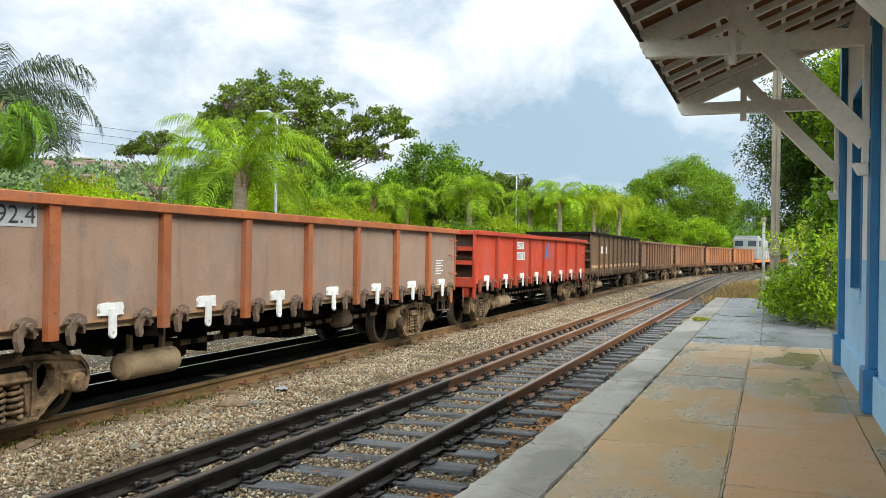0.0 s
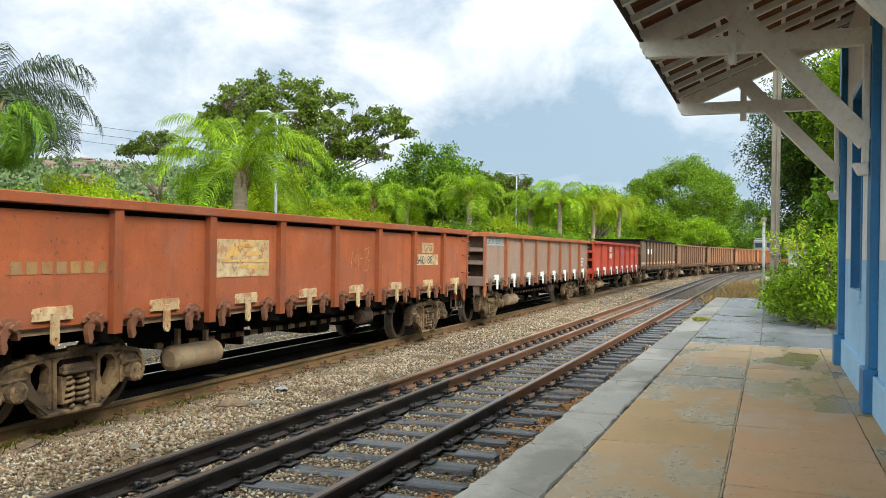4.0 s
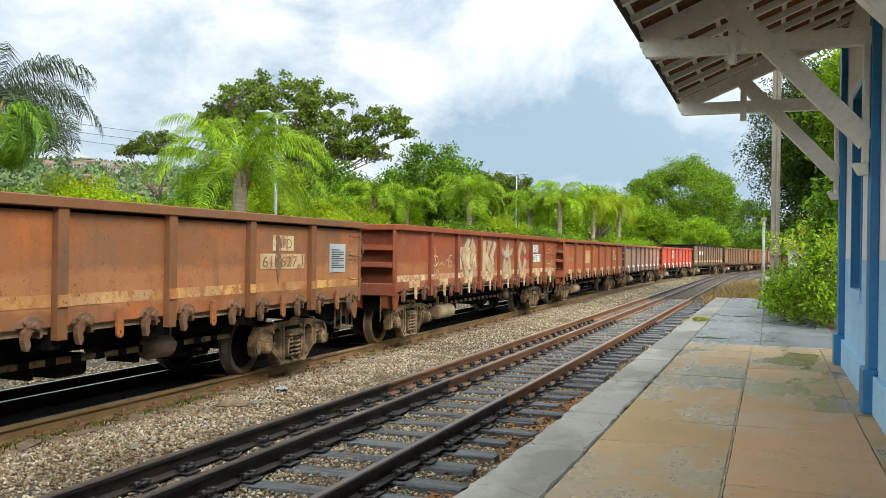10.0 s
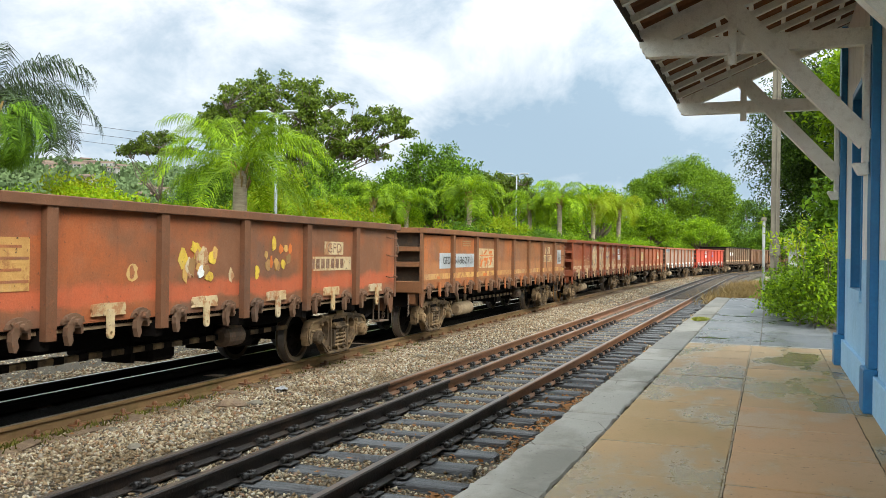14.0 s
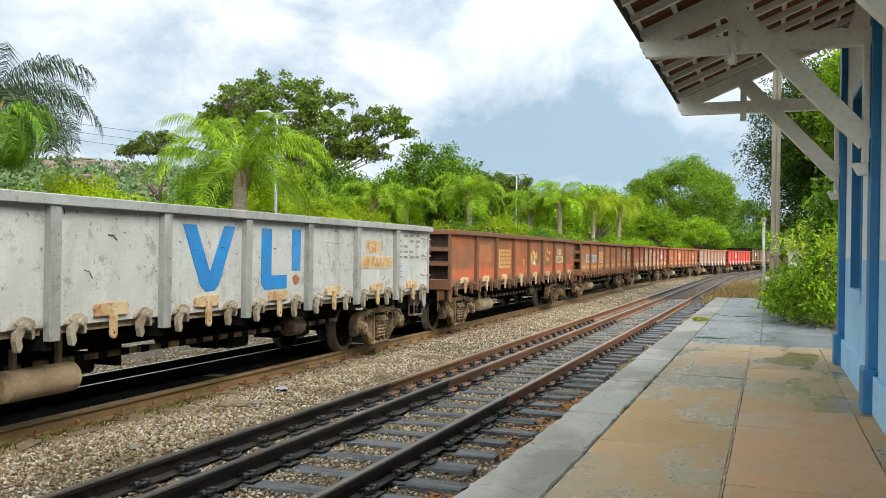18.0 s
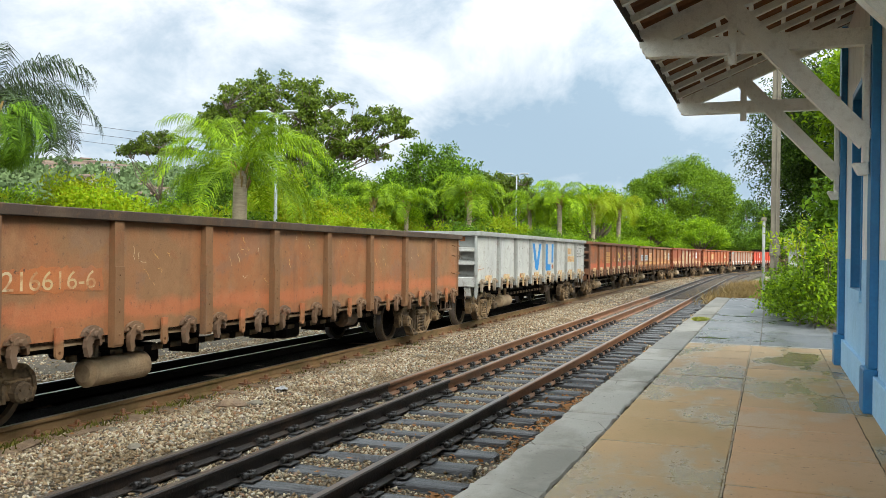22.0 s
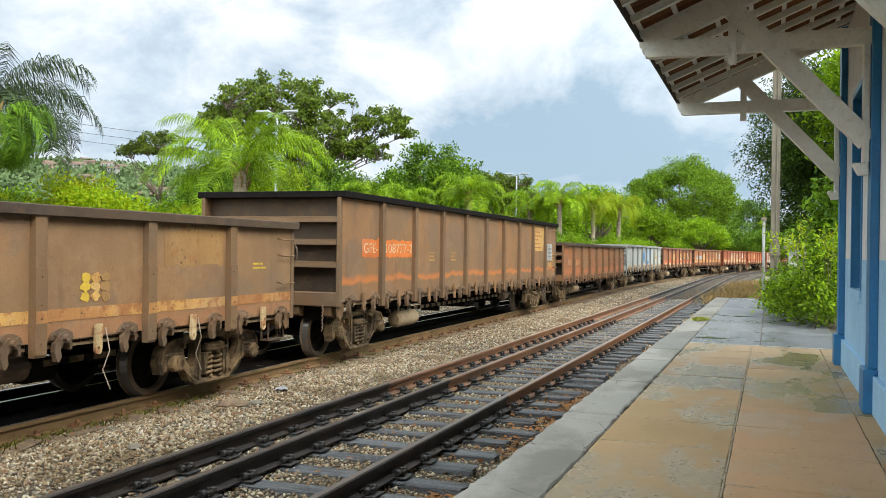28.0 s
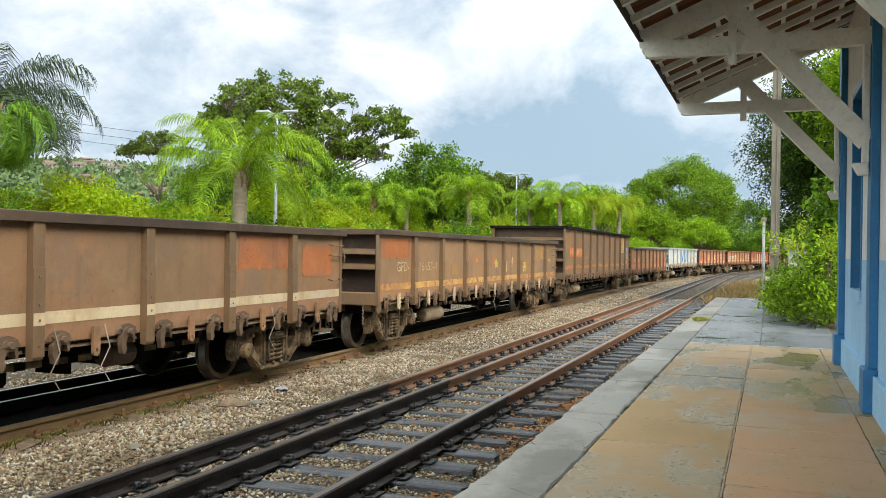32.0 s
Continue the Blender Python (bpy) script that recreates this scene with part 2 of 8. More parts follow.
M = {
    # bed colour darkened so that gaps between loose stones look shadowed
    "ballast": mottled("ballast", (0.075, 0.057, 0.035), (0.05, 0.038, 0.023), (0.11, 0.075, 0.04), 1.2, 26, 0.95, 0, 0.9, 0.03),
    "ground": mottled("ground", (0.16, 0.13, 0.07), (0.09, 0.12, 0.04), (0.2, 0.16, 0.1), 0.25, 6, 0.95, 0, 0.8, 0.05),
    "rail_side": mottled("rail_side", (0.25, 0.108, 0.045), (0.135, 0.065, 0.032), (0.31, 0.15, 0.065), 0.9, 50, 0.6, 0.1, amount=0.6),
    "rail_head": mottled("rail_head", (0.19, 0.135, 0.10), (0.13, 0.09, 0.065), (0.08, 0.05, 0.033), 1.5, 60, 0.4, 0.4, 0.15, 0.002, (6, 0.4, 6)),
    "sleeper": mottled("sleeper", (0.15, 0.152, 0.16), (0.062, 0.06, 0.062), (0.27, 0.265, 0.26), 1.4, 30, 0.75, 0, 0.9, 0.014, (0.5, 5, 5), spec=0.3),
    "sleeper_mid": mottled("sleeper_mid", (0.13, 0.10, 0.075), (0.075, 0.06, 0.048), (0.2, 0.16, 0.12), 1.4, 30, 0.8, 0, 0.8, 0.012, (0.5, 5, 5), spec=0.25),
    "sleeper_far": mottled("sleeper_far", (0.24, 0.16, 0.10), (0.15, 0.10, 0.065), (0.34, 0.25, 0.15), 1.4, 30, 0.85, 0, 0.7, 0.01, (0.5, 5, 5)),
    "iron": mottled("iron", (0.022, 0.018, 0.016), (0.012, 0.010, 0.009), (0.07, 0.038, 0.02), 5, 60, 0.5, 0.2),
    "kerb": paving("kerb", (0.33, 0.305, 0.265), (0.26, 0.24, 0.21), (0.12, 0.108, 0.08), (0.37, 0.345, 0.30), True, wet=0.65),
    "slab": paving("slab", (0.50, 0.285, 0.145), (0.43, 0.265, 0.135), (0.23, 0.16, 0.065), (0.51, 0.33, 0.195), amount=0.38, lo=0.49, hi=0.56, wet=0.42),
    "slab_wet": paving("slab_wet", (0.33, 0.21, 0.11), (0.27, 0.185, 0.095), (0.10, 0.085, 0.03), (0.34, 0.235, 0.15), amount=0.75, lo=0.45, hi=0.55, wet=0.17),
    "mortar": mottled("mortar", (0.46, 0.37, 0.26), (0.34, 0.27, 0.185), (0.10, 0.08, 0.05), 3.0, 60, 0.9, amount=0.9),
    "slab_damp": paving("slab_damp", (0.42, 0.262, 0.125), (0.34, 0.225, 0.095), (0.15, 0.115, 0.03), (0.44, 0.295, 0.165), amount=0.62, lo=0.47, hi=0.56, wet=0.24),
    "kerb_wet": paving("kerb_wet", (0.20, 0.187, 0.165), (0.15, 0.14, 0.125), (0.075, 0.068, 0.05), (0.23, 0.215, 0.19), True, wet=0.55),
    "slab_grey": paving("slab_grey", (0.145, 0.15, 0.158), (0.105, 0.11, 0.118), (0.05, 0.05, 0.042), (0.17, 0.17, 0.17), wet=0.22),
    "joint": mottled("joint", (0.12, 0.09, 0.055), (0.07, 0.055, 0.035), (0.35, 0.28, 0.18), 4, 60, 0.9, amount=0.7),
    "wall_blue": mottled("wall_blue", (0.29, 0.53, 0.75), (0.36, 0.60, 0.80), (0.23, 0.42, 0.60), 0.9, 30, 0.7, 0, 0.3, 0.006),
    "wall_white": mottled("wall_white", (0.80, 0.79, 0.76), (0.72, 0.71, 0.69), (0.5, 0.48, 0.45), 0.9, 30, 0.7, 0, 0.3, 0.006),
    "trim_blue": mottled("trim_blue", (0.012, 0.14, 0.32), (0.018, 0.18, 0.38), (0.02, 0.10, 0.22), 1.5, 30, 0.45, 0, 0.2, 0.004),
    "timber": mottled("timber", (0.86, 0.84, 0.76), (0.79, 0.76, 0.67), (0.5, 0.46, 0.37), 1.8, 35, 0.7, 0, 0.4, 0.006, (3, 3, 3)),
    "roof_tile": mottled("roof_tile", (0.27, 0.115, 0.05), (0.12, 0.062, 0.035), (0.05, 0.036, 0.026), 1.8, 30, 0.9, spec=0.15),
    "glass": mottled("glass", (0.02, 0.03, 0.04), (0.02, 0.035, 0.05), None, 2, 30, 0.12),
    "concrete": mottled("concrete", (0.18, 0.155, 0.115), (0.11, 0.093, 0.068), (0.09, 0.08, 0.065), 1.2, 40, 0.9),
    "bark": mottled("bark", (0.14, 0.10, 0.07), (0.08, 0.06, 0.045), (0.2, 0.16, 0.12), 2, 20, 0.9, 0, 0.8, 0.03, (4, 4, 1)),
    "palm_bark": mottled("palm_bark", (0.36, 0.29, 0.20), (0.25, 0.19, 0.13), (0.1, 0.07, 0.05), 2, 20, 0.9, 0, 0.8, 0.03, (1, 1, 6)),
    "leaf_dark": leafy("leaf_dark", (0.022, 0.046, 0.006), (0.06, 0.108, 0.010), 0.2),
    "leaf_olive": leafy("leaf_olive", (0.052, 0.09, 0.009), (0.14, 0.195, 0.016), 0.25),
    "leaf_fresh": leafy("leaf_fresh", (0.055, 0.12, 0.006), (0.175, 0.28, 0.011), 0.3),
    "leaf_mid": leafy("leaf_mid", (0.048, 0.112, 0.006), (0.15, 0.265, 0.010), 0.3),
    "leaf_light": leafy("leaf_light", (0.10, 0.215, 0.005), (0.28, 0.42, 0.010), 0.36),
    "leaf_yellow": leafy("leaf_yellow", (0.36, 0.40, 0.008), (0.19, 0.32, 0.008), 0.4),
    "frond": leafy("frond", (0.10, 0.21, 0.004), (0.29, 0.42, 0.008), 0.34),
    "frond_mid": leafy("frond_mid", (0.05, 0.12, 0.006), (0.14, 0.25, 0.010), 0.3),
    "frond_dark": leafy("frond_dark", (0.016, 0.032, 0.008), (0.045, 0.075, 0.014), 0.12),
    "straw": leafy("straw", (0.42, 0.28, 0.11), (0.24, 0.16, 0.06), 0.2),
    # greyed green, with some distance haze put into the hill's colour
    "hill": mottled("hill", (0.10, 0.14, 0.065), (0.12, 0.16, 0.07), (0.15, 0.16, 0.09), 0.012, 0.2, 0.95),
    # near-black: the shade under the train, put into the colour
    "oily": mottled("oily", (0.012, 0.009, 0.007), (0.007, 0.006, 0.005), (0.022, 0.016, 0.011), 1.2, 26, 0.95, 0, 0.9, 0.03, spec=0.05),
    "rail_near": mottled("rail_near", (0.016, 0.011, 0.009), (0.032, 0.02, 0.014), (0.08, 0.045, 0.025), 0.9, 50, 0.55, 0.0, amount=0.5, spec=0.35),
    "rail_moss": mottled("rail_moss", (0.25, 0.15, 0.07), (0.15, 0.095, 0.045), (0.085, 0.078, 0.022), 0.8, 50, 0.8, 0.0, amount=0.7, spec=0.2),
    "head_dark": mottled("head_dark", (0.10, 0.075, 0.06), (0.06, 0.045, 0.036), (0.15, 0.10, 0.07), 1.5, 60, 0.35, 0.2, 0.15, 0.002, (6, 0.4, 6)),
    "head_bright": mottled("head_bright", (0.62, 0.60, 0.57), (0.5, 0.47, 0.44), None, 1.5, 60, 0.3, 0.8, 0.1, 0.002, (6, 0.4, 6)),
    "moss_bright": leafy("moss_bright", (0.20, 0.23, 0.03), (0.36, 0.35, 0.07), 0.1, 0.9),
    "moss": leafy("moss", (0.09, 0.105, 0.015), (0.2, 0.18, 0.045), 0.1, 0.9),
    "water": mottled("water", (0.035, 0.035, 0.03), (0.05, 0.048, 0.04), None, 2, 30, 0.06, 0, 0.02, 0.001),
    # far foliage greyed in colour to suggest haze
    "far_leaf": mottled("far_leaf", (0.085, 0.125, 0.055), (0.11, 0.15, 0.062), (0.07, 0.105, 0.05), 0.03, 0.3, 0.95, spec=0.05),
    # rail sides blackened to carry the shade beneath the wagons
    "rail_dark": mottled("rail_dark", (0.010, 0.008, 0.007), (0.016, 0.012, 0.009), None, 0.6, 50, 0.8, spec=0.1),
    "litter": leafy("litter", (0.42, 0.17, 0.05), (0.20, 0.11, 0.05), 0.1, 0.8),
    "steel_pole": mottled("steel_pole", (0.34, 0.35, 0.36), (0.27, 0.28, 0.29), None, 2, 30, 0.5, 0.3),
    "post_white": mottled("post_white", (0.30, 0.30, 0.28), (0.21, 0.21, 0.19), (0.09, 0.08, 0.065), 2, 30, 0.7, stretch=(4, 4, 1)),
    "cable": mottled("cable", (0.03, 0.03, 0.03), (0.04, 0.04, 0.04), None, 2, 30, 0.6),
}


# ---- mesh helpers ----
def box(bm, lo, hi, bevel=0.0):
    """A box between two corners, with chamfered edges if bevel is given."""
    r = bmesh.ops.create_cube(bm, size=1.0)
    c = [(a + b) / 2 for a, b in zip(lo, hi)]
    d = [b - a for a, b in zip(lo, hi)]
    for v in r["verts"]:
        v.co = Vector((c[0] + v.co.x * d[0], c[1] + v.co.y * d[1], c[2] + v.co.z * d[2]))
    if bevel:
        edges = list({e for v in r["verts"] for e in v.link_edges})
        bmesh.ops.bevel(bm, geom=edges, offset=bevel, segments=1, affect="EDGES")
    return r["verts"]


def beam(bm, a, b, w, h, up=(0, 0, 1)):
    """A straight timber or bar from a to b, w wide and h high."""
    a, b = Vector(a), Vector(b)
    d = (b - a).normalized()
    s = d.cross(Vector(up)).normalized()
    u = s.cross(d)
    vs = [bm.verts.new(p + s * (i * w / 2) + u * (j * h / 2)) for p in (a, b) for i, j in ((-1, -1), (1, -1), (1, 1), (-1, 1))]
    for f in ((3, 2, 1, 0), (4, 5, 6, 7), (0, 1, 5, 4), (1, 2, 6, 5), (2, 3, 7, 6), (3, 0, 4, 7)):
        bm.faces.new([vs[i] for i in f])


def tube(bm, pts, radii, seg=8, cap=True):
    """A round rod through the points."""
    pts = [Vector(p) for p in pts]
    if not hasattr(radii, "__len__"):
        radii = [radii] * len(pts)
    rings = []
    for i, (p, r) in enumerate(zip(pts, radii)):
        d = (pts[min(i + 1, len(pts) - 1)] - pts[max(i - 1, 0)]).normalized()
        s = d.cross(Vector((0, 0, 1)) if abs(d.z) < 0.9 else Vector((1, 0, 0))).normalized()
        u = s.cross(d)
        rings.append([bm.verts.new(p + (s * math.cos(a) + u * math.sin(a)) * r) for a in (2 * math.pi * k / seg for k in range(seg))])
    for A, B in zip(rings, rings[1:]):
        for k in range(seg):
            bm.faces.new((A[k], A[(k + 1) % seg], B[(k + 1) % seg], B[k]))
    if cap:
        bm.faces.new(rings[0][::-1])
        bm.faces.new(rings[-1])


def lathe(bm, profile, seg=20, axis="x", at=(0, 0, 0)):
    """Turns (along, radius) pairs about an axis."""
    rings = []
    for a, r in profile:
        ring = []
        for k in range(seg):
            t = 2 * math.pi * k / seg
            c, s = r * math.cos(t), r * math.sin(t)
            v = {"x": (a, c, s), "y": (c, a, s), "z": (c, s, a)}[axis]
            ring.append(bm.verts.new(Vector(v) + Vector(at)))
        rings.append(ring)
    for A, B in zip(rings, rings[1:]):
        for k in range(seg):
            bm.faces.new((A[k], A[(k + 1) % seg], B[(k + 1) % seg], B[k]))
    for ring, flip in ((rings[0], True), (rings[-1], False)):
        bm.faces.new(ring[::-1] if flip else ring)


def pierced(bm, loops, x0, x1):
    """A plate between x0 and x1 from (y, z) loops: the first its outer edge, the rest its holes."""
    sides = []
    for x in (x0, x1):
        edges, rings = [], []
        for pts in loops:
            vs = [bm.verts.new((x, y, z)) for y, z in pts]
            edges += [bm.edges.new((vs[i], vs[(i + 1) % len(vs)])) for i in range(len(vs))]
            rings.append(vs)
        bmesh.ops.triangle_fill(bm, edges=edges, use_beauty=True)
        sides.append(rings)
    for A, B in zip(*sides):
        for i in range(len(A)):
            j = (i + 1) % len(A)
            bm.faces.new((A[i], A[j], B[j], B[i]))


def outline(bm, pts, x0, x1):
    """A plate of (y, z) outline between x0 and x1."""
    a = [bm.verts.new((x0, y, z)) for y, z in pts]
    b = [bm.verts.new((x1, y, z)) for y, z in pts]
    k = len(pts)
    bm.faces.new(a[::-1])
    bm.faces.new(b)
    for i in range(k):
        bm.faces.new((a[i], a[(i + 1) % k], b[(i + 1) % k], b[i]))


def mesh_of(bm, name, mat, smooth=False):
    bmesh.ops.recalc_face_normals(bm, faces=bm.faces)
    me = bpy.data.meshes.new(name)
    bm.to_mesh(me)
    bm.free()
    me.materials.append(mat)
    if smooth:
        me.polygons.foreach_set("use_smooth", [True] * len(me.polygons))
    return me


def mesh_np(name, verts, quads, mat):
    """A mesh of many loose quads, from arrays."""
    me = bpy.data.meshes.new(name)
    n, k = len(verts), quads.shape[1]
    me.vertices.add(n)
    me.vertices.foreach_set("co", np.ascontiguousarray(verts, dtype=np.float32).ravel())
    me.loops.add(quads.size)
    me.loops.foreach_set("vertex_index", quads.astype(np.int32).ravel())
    me.polygons.add(len(quads))
    me.polygons.foreach_set("loop_start", (np.arange(len(quads)) * k).astype(np.int32))
    me.update(calc_edges=True)
    me.materials.append(mat)
    return me


def piece(name, me, parent=None, m=None, label=""):
    ob = new(name, me)
    ob.parent = parent
    if m is not None:
        ob.matrix_basis = m
    if label:
        ob["label"] = label
    return ob


def part(name, bm, mat, parent=None, label="", smooth=False, m=None):
    return piece(name, mesh_of(bm, name, mat, smooth), parent, m, label)


def thing(name, label, category, group="", m=None, kind=""):
    ob = new(name)
    ob.empty_display_size = 0.2
    if m is not None:
        ob.matrix_basis = m
    return tagged(ob, label, category, group, kind)


def bmnew():
    return bmesh.new()


# ---- the line of the railway: straight, then a bend to the right ----
XC, XB, XA = -2.90, -3.97, -4.57                # the mixed-gauge rails by the platform
XT = -6.58                                      # near rail of the train's track, abreast of the eye
XTRAIN = XT - 0.535
LEAN, BEND, ARC, RADIUS = -0.0115, 42.0, 42.5, 300.0    # the train's line: its first heading, then its curve
BEND_P, ARC_P, RADIUS_P = 64.0, 42.0, 420.0             # the platform track's curve


def curve(x, s, centre, lean, bend, arc, radius):
    r = radius - (x - centre)
    a = lean + min(max(s - bend, 0.0), arc) / radius
    k, rest = min(s, bend), max(s - bend - arc, 0.0)
    px = x + k * math.sin(lean) + r * (math.cos(lean) - math.cos(a)) + rest * math.sin(a)
    py = k * math.cos(lean) + r * (math.sin(a) - math.sin(lean)) + rest * math.cos(a)
    return px, py, a


def line(x, s):
    """Place and heading (radians, to the right) at s metres along a line that starts at x; the ballast between the tracks takes the mean."""
    f = min(max((-4.9 - x) / 1.1, 0.0), 1.0)
    if f == 1:
        return curve(x, s, XTRAIN, LEAN, BEND, ARC, RADIUS)
    p = curve(x, s, XC, 0.0, BEND_P, ARC_P, RADIUS_P)
    if f == 0:
        return p
    q = curve(x, s, XTRAIN, LEAN, BEND, ARC, RADIUS)
    return tuple(u * (1 - f) + v * f for u, v in zip(p, q))


def along(x, z, s):
    px, py, a = line(x, s)
    return pose(px, py, z, 0, 0, -math.degrees(a))


def stations():
    return [-125, -60, -20, 0, 6, 14, 24, 38] + [38 + 6 * i for i in range(1, 40)]


# ---- ground and track ----
def sheet(name, mat, xs, ys, height):
    verts = [(x, y, height(x, y)) for y in ys for x in xs]
    k = len(xs)
    q = [(j * k + i, j * k + i + 1, (j + 1) * k + i + 1, (j + 1) * k + i) for j in range(len(ys) - 1) for i in range(k - 1)]
    return mesh_np(name, np.array(verts), np.array(q), mat)


def ground_height(x, y):
    h = -0.42
    if x < -11:
        h += min(-11 - x, 60) * 0.02
    return h + 0.04 * noise.noise(Vector((x * 0.3, y * 0.3, 0)))


def build_ground():
    xs = [-2500, -900, -400, -160, -80] + [-60 + 2 * i for i in range(46)] + [60, 160, 400, 900, 2500]
    ys = [-900, -300, -150, -80, -40] + [-20 + 3 * i for i in range(60)] + [240, 400, 900, 2500]
    tagged(new("ground", sheet("ground", M["ground"], xs, ys, ground_height)), "earth and grass beside the railway", "ground", kind="structure")

    # ballast: low between the rails by the platform, a ridge between the tracks
    prof = [(-17.5, -0.46), (-16.4, -0.34), (-12.6, -0.26), (-11.0, -0.2), (-9.3, -0.17), (-8.35, -0.17), (-7.2, -0.17), (-6.68, -0.17), (-6.2, -0.165), (-5.9, -0.115), (-5.6, -0.07), (-5.1, -0.08), (-5.001, -0.09),
            (-4.999, -0.09), (-4.75, -0.14), (-4.4, -0.205), (-3.9, -0.205), (-3.3, -0.21), (-2.75, -0.23), (-2.45, -0.245), (-2.2, -0.255), (-1.6, -0.27)]
    st = [-125, -60, -20] + [0.5 * i for i in range(-8, 90)] + [46 + 4 * i for i in range(40)]
    vs = []
    for s in st:
        for x, z in prof:
            px, py, a = line(x, s)
            vs.append((px, py, z + 0.025 * noise.noise(Vector((x * 2.1, s * 2.1, 3)))))
    k = len(prof)
    q = [(j * k + i, j * k + i + 1, (j + 1) * k + i + 1, (j + 1) * k + i) for j in range(len(st) - 1) for i in range(k - 1)]
    tagged(new("ballast_bed", mesh_np("ballast_bed", np.array(vs), np.array(q), M["ballast"])), "stone bed under the tracks, darkened for the shadowed gaps between loose stones", "ballast", kind="structure")
    # near-black sheet over the bed, painting the shade below the train
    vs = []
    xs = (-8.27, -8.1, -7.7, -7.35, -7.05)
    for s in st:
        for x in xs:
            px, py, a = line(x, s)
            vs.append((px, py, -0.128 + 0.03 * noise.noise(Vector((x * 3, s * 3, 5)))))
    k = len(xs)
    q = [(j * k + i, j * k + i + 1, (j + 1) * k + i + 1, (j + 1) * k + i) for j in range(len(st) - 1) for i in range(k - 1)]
    tagged(new("oily_ballast", mesh_np("oily_ballast", np.array(vs), np.array(q), M["oily"])), "near-black sheet that paints the train's shade over the ballast between its rails", "ballast", kind="structure")
    return prof


PROF = build_ground()


def bed(x):
    return float(np.interp(x, [p[0] for p in PROF], [p[1] for p in PROF]))


def build_stones():
    """Loose crushed stone: each a small lopsided solid."""
    rng = np.random.default_rng(4)
    spots = []
    for x0, x1, y0, y1, per in ((-6.45, -4.65, 2.5, 14, 2300), (-6.45, -4.65, 14, 30, 800), (-6.3, -4.8, 30, 46, 200), (-6.3, -4.8, 46, 72, 90), (-4.5, -2.4, 30, 60, 420), (-2.6, 0.9, 33, 62, 70), (-7.0, -6.66, 2.5, 30, 900), (-9.6, -8.36, 2.5, 22, 900), (-9.6, -8.36, 22, 44, 220), (-4.5, -2.75, 2.5, 13, 1300),
                                (-4.5, -2.75, 13, 30, 560), (-2.75, -1.9, 2.5, 30, 700), (-16, -9.6, 2.5, 30, 70), (-6.45, -4.65, -10, 2.5, 300), (-4.5, -1.9, -10, 2.5, 200), (-6.45, -4.65, -40, -10, 70), (-4.5, -1.9, -40, -10, 50)):
        k = int((x1 - x0) * (y1 - y0) * per)
        spots.append(np.stack([rng.uniform(x0, x1, k), rng.uniform(y0, y1, k)], 1))
    xy = np.concatenate(spots)
    n = len(xy)
    z = np.interp(xy[:, 0], [p[0] for p in PROF], [p[1] for p in PROF])
    z += rng.uniform(-0.014, 0.014, n)
    xy[:, 0] += LEAN * np.minimum(xy[:, 1], BEND) * np.clip((-4.9 - xy[:, 0]) / 1.1, 0, 1)
    size = rng.uniform(0.0095, 0.0225, n) * (1 + 0.018 * np.abs(xy[:, 1]))
    base = np.array([(1, 0, 0), (-1, 0, 0), (0, 1, 0), (0, -1, 0), (0, 0, 1), (0, 0, -1)], float)
    v = base[None] * rng.uniform(0.6, 1.3, (n, 6, 1)) + rng.uniform(-0.5, 0.5, (n, 6, 3))
    ang = rng.uniform(0, 6.28, n)
    ca, sa = np.cos(ang)[:, None], np.sin(ang)[:, None]
    v = np.stack([v[..., 0] * ca - v[..., 1] * sa, v[..., 0] * sa + v[..., 1] * ca, v[..., 2] * 0.8], -1) * size[:, None, None]
    v += np.stack([xy[:, 0], xy[:, 1], z], 1)[:, None, :]
    f = np.array([(0, 2, 4), (2, 1, 4), (1, 3, 4), (3, 0, 4), (2, 0, 5), (1, 2, 5), (3, 1, 5), (0, 3, 5)])
    q = (np.arange(n)[:, None, None] * 6 + f[None]).reshape(-1, 3)
    m, nn, l, p = material("stones", 0.9)
    g = nn.new("ShaderNodeNewGeometry")
    ramp = nn.new("ShaderNodeValToRGB")
    ramp.color_ramp.elements[0].color = (0.05, 0.038, 0.025, 1)
    ramp.color_ramp.elements[1].color = (0.40, 0.365, 0.30, 1)
    for pos, c in ((0.15, (0.13, 0.08, 0.035, 1)), (0.32, (0.27, 0.19, 0.105, 1)), (0.48, (0.17, 0.155, 0.13, 1)), (0.6, (0.22, 0.10, 0.04, 1)), (0.7, (0.30, 0.25, 0.17, 1)), (0.9, (0.39, 0.32, 0.21, 1))):
        e = ramp.color_ramp.elements.new(pos)
        e.color = c
    l.new(g.outputs["Random Per Island"], ramp.inputs[0])
    co = coords(nn, l, shift=False)
    col = blend(nn, l, times(nn, l, grain(nn, l, co, 1.3, 0.5, 0.62, 7, 0.65), 0.7), ramp.outputs[0], (0.11, 0.07, 0.03))
    l.new(col, p.inputs["Base Color"])
    tagged(new("loose_stones", mesh_np("loose_stones", v.reshape(-1, 3), q, m)), "loose crushed ballast stones in tan and grey", "stones", kind="stuff")


build_stones()

RAIL = [(-0.07, -0.165), (0.07, -0.165), (0.07, -0.152), (0.014, -0.13), (0.010, -0.05), (0.036, -0.038), (0.036, -0.010), (0.026, 0.0),
        (-0.026, 0.0), (-0.036, -0.010), (-0.036, -0.038), (-0.010, -0.05), (-0.014, -0.13), (-0.07, -0.152)]


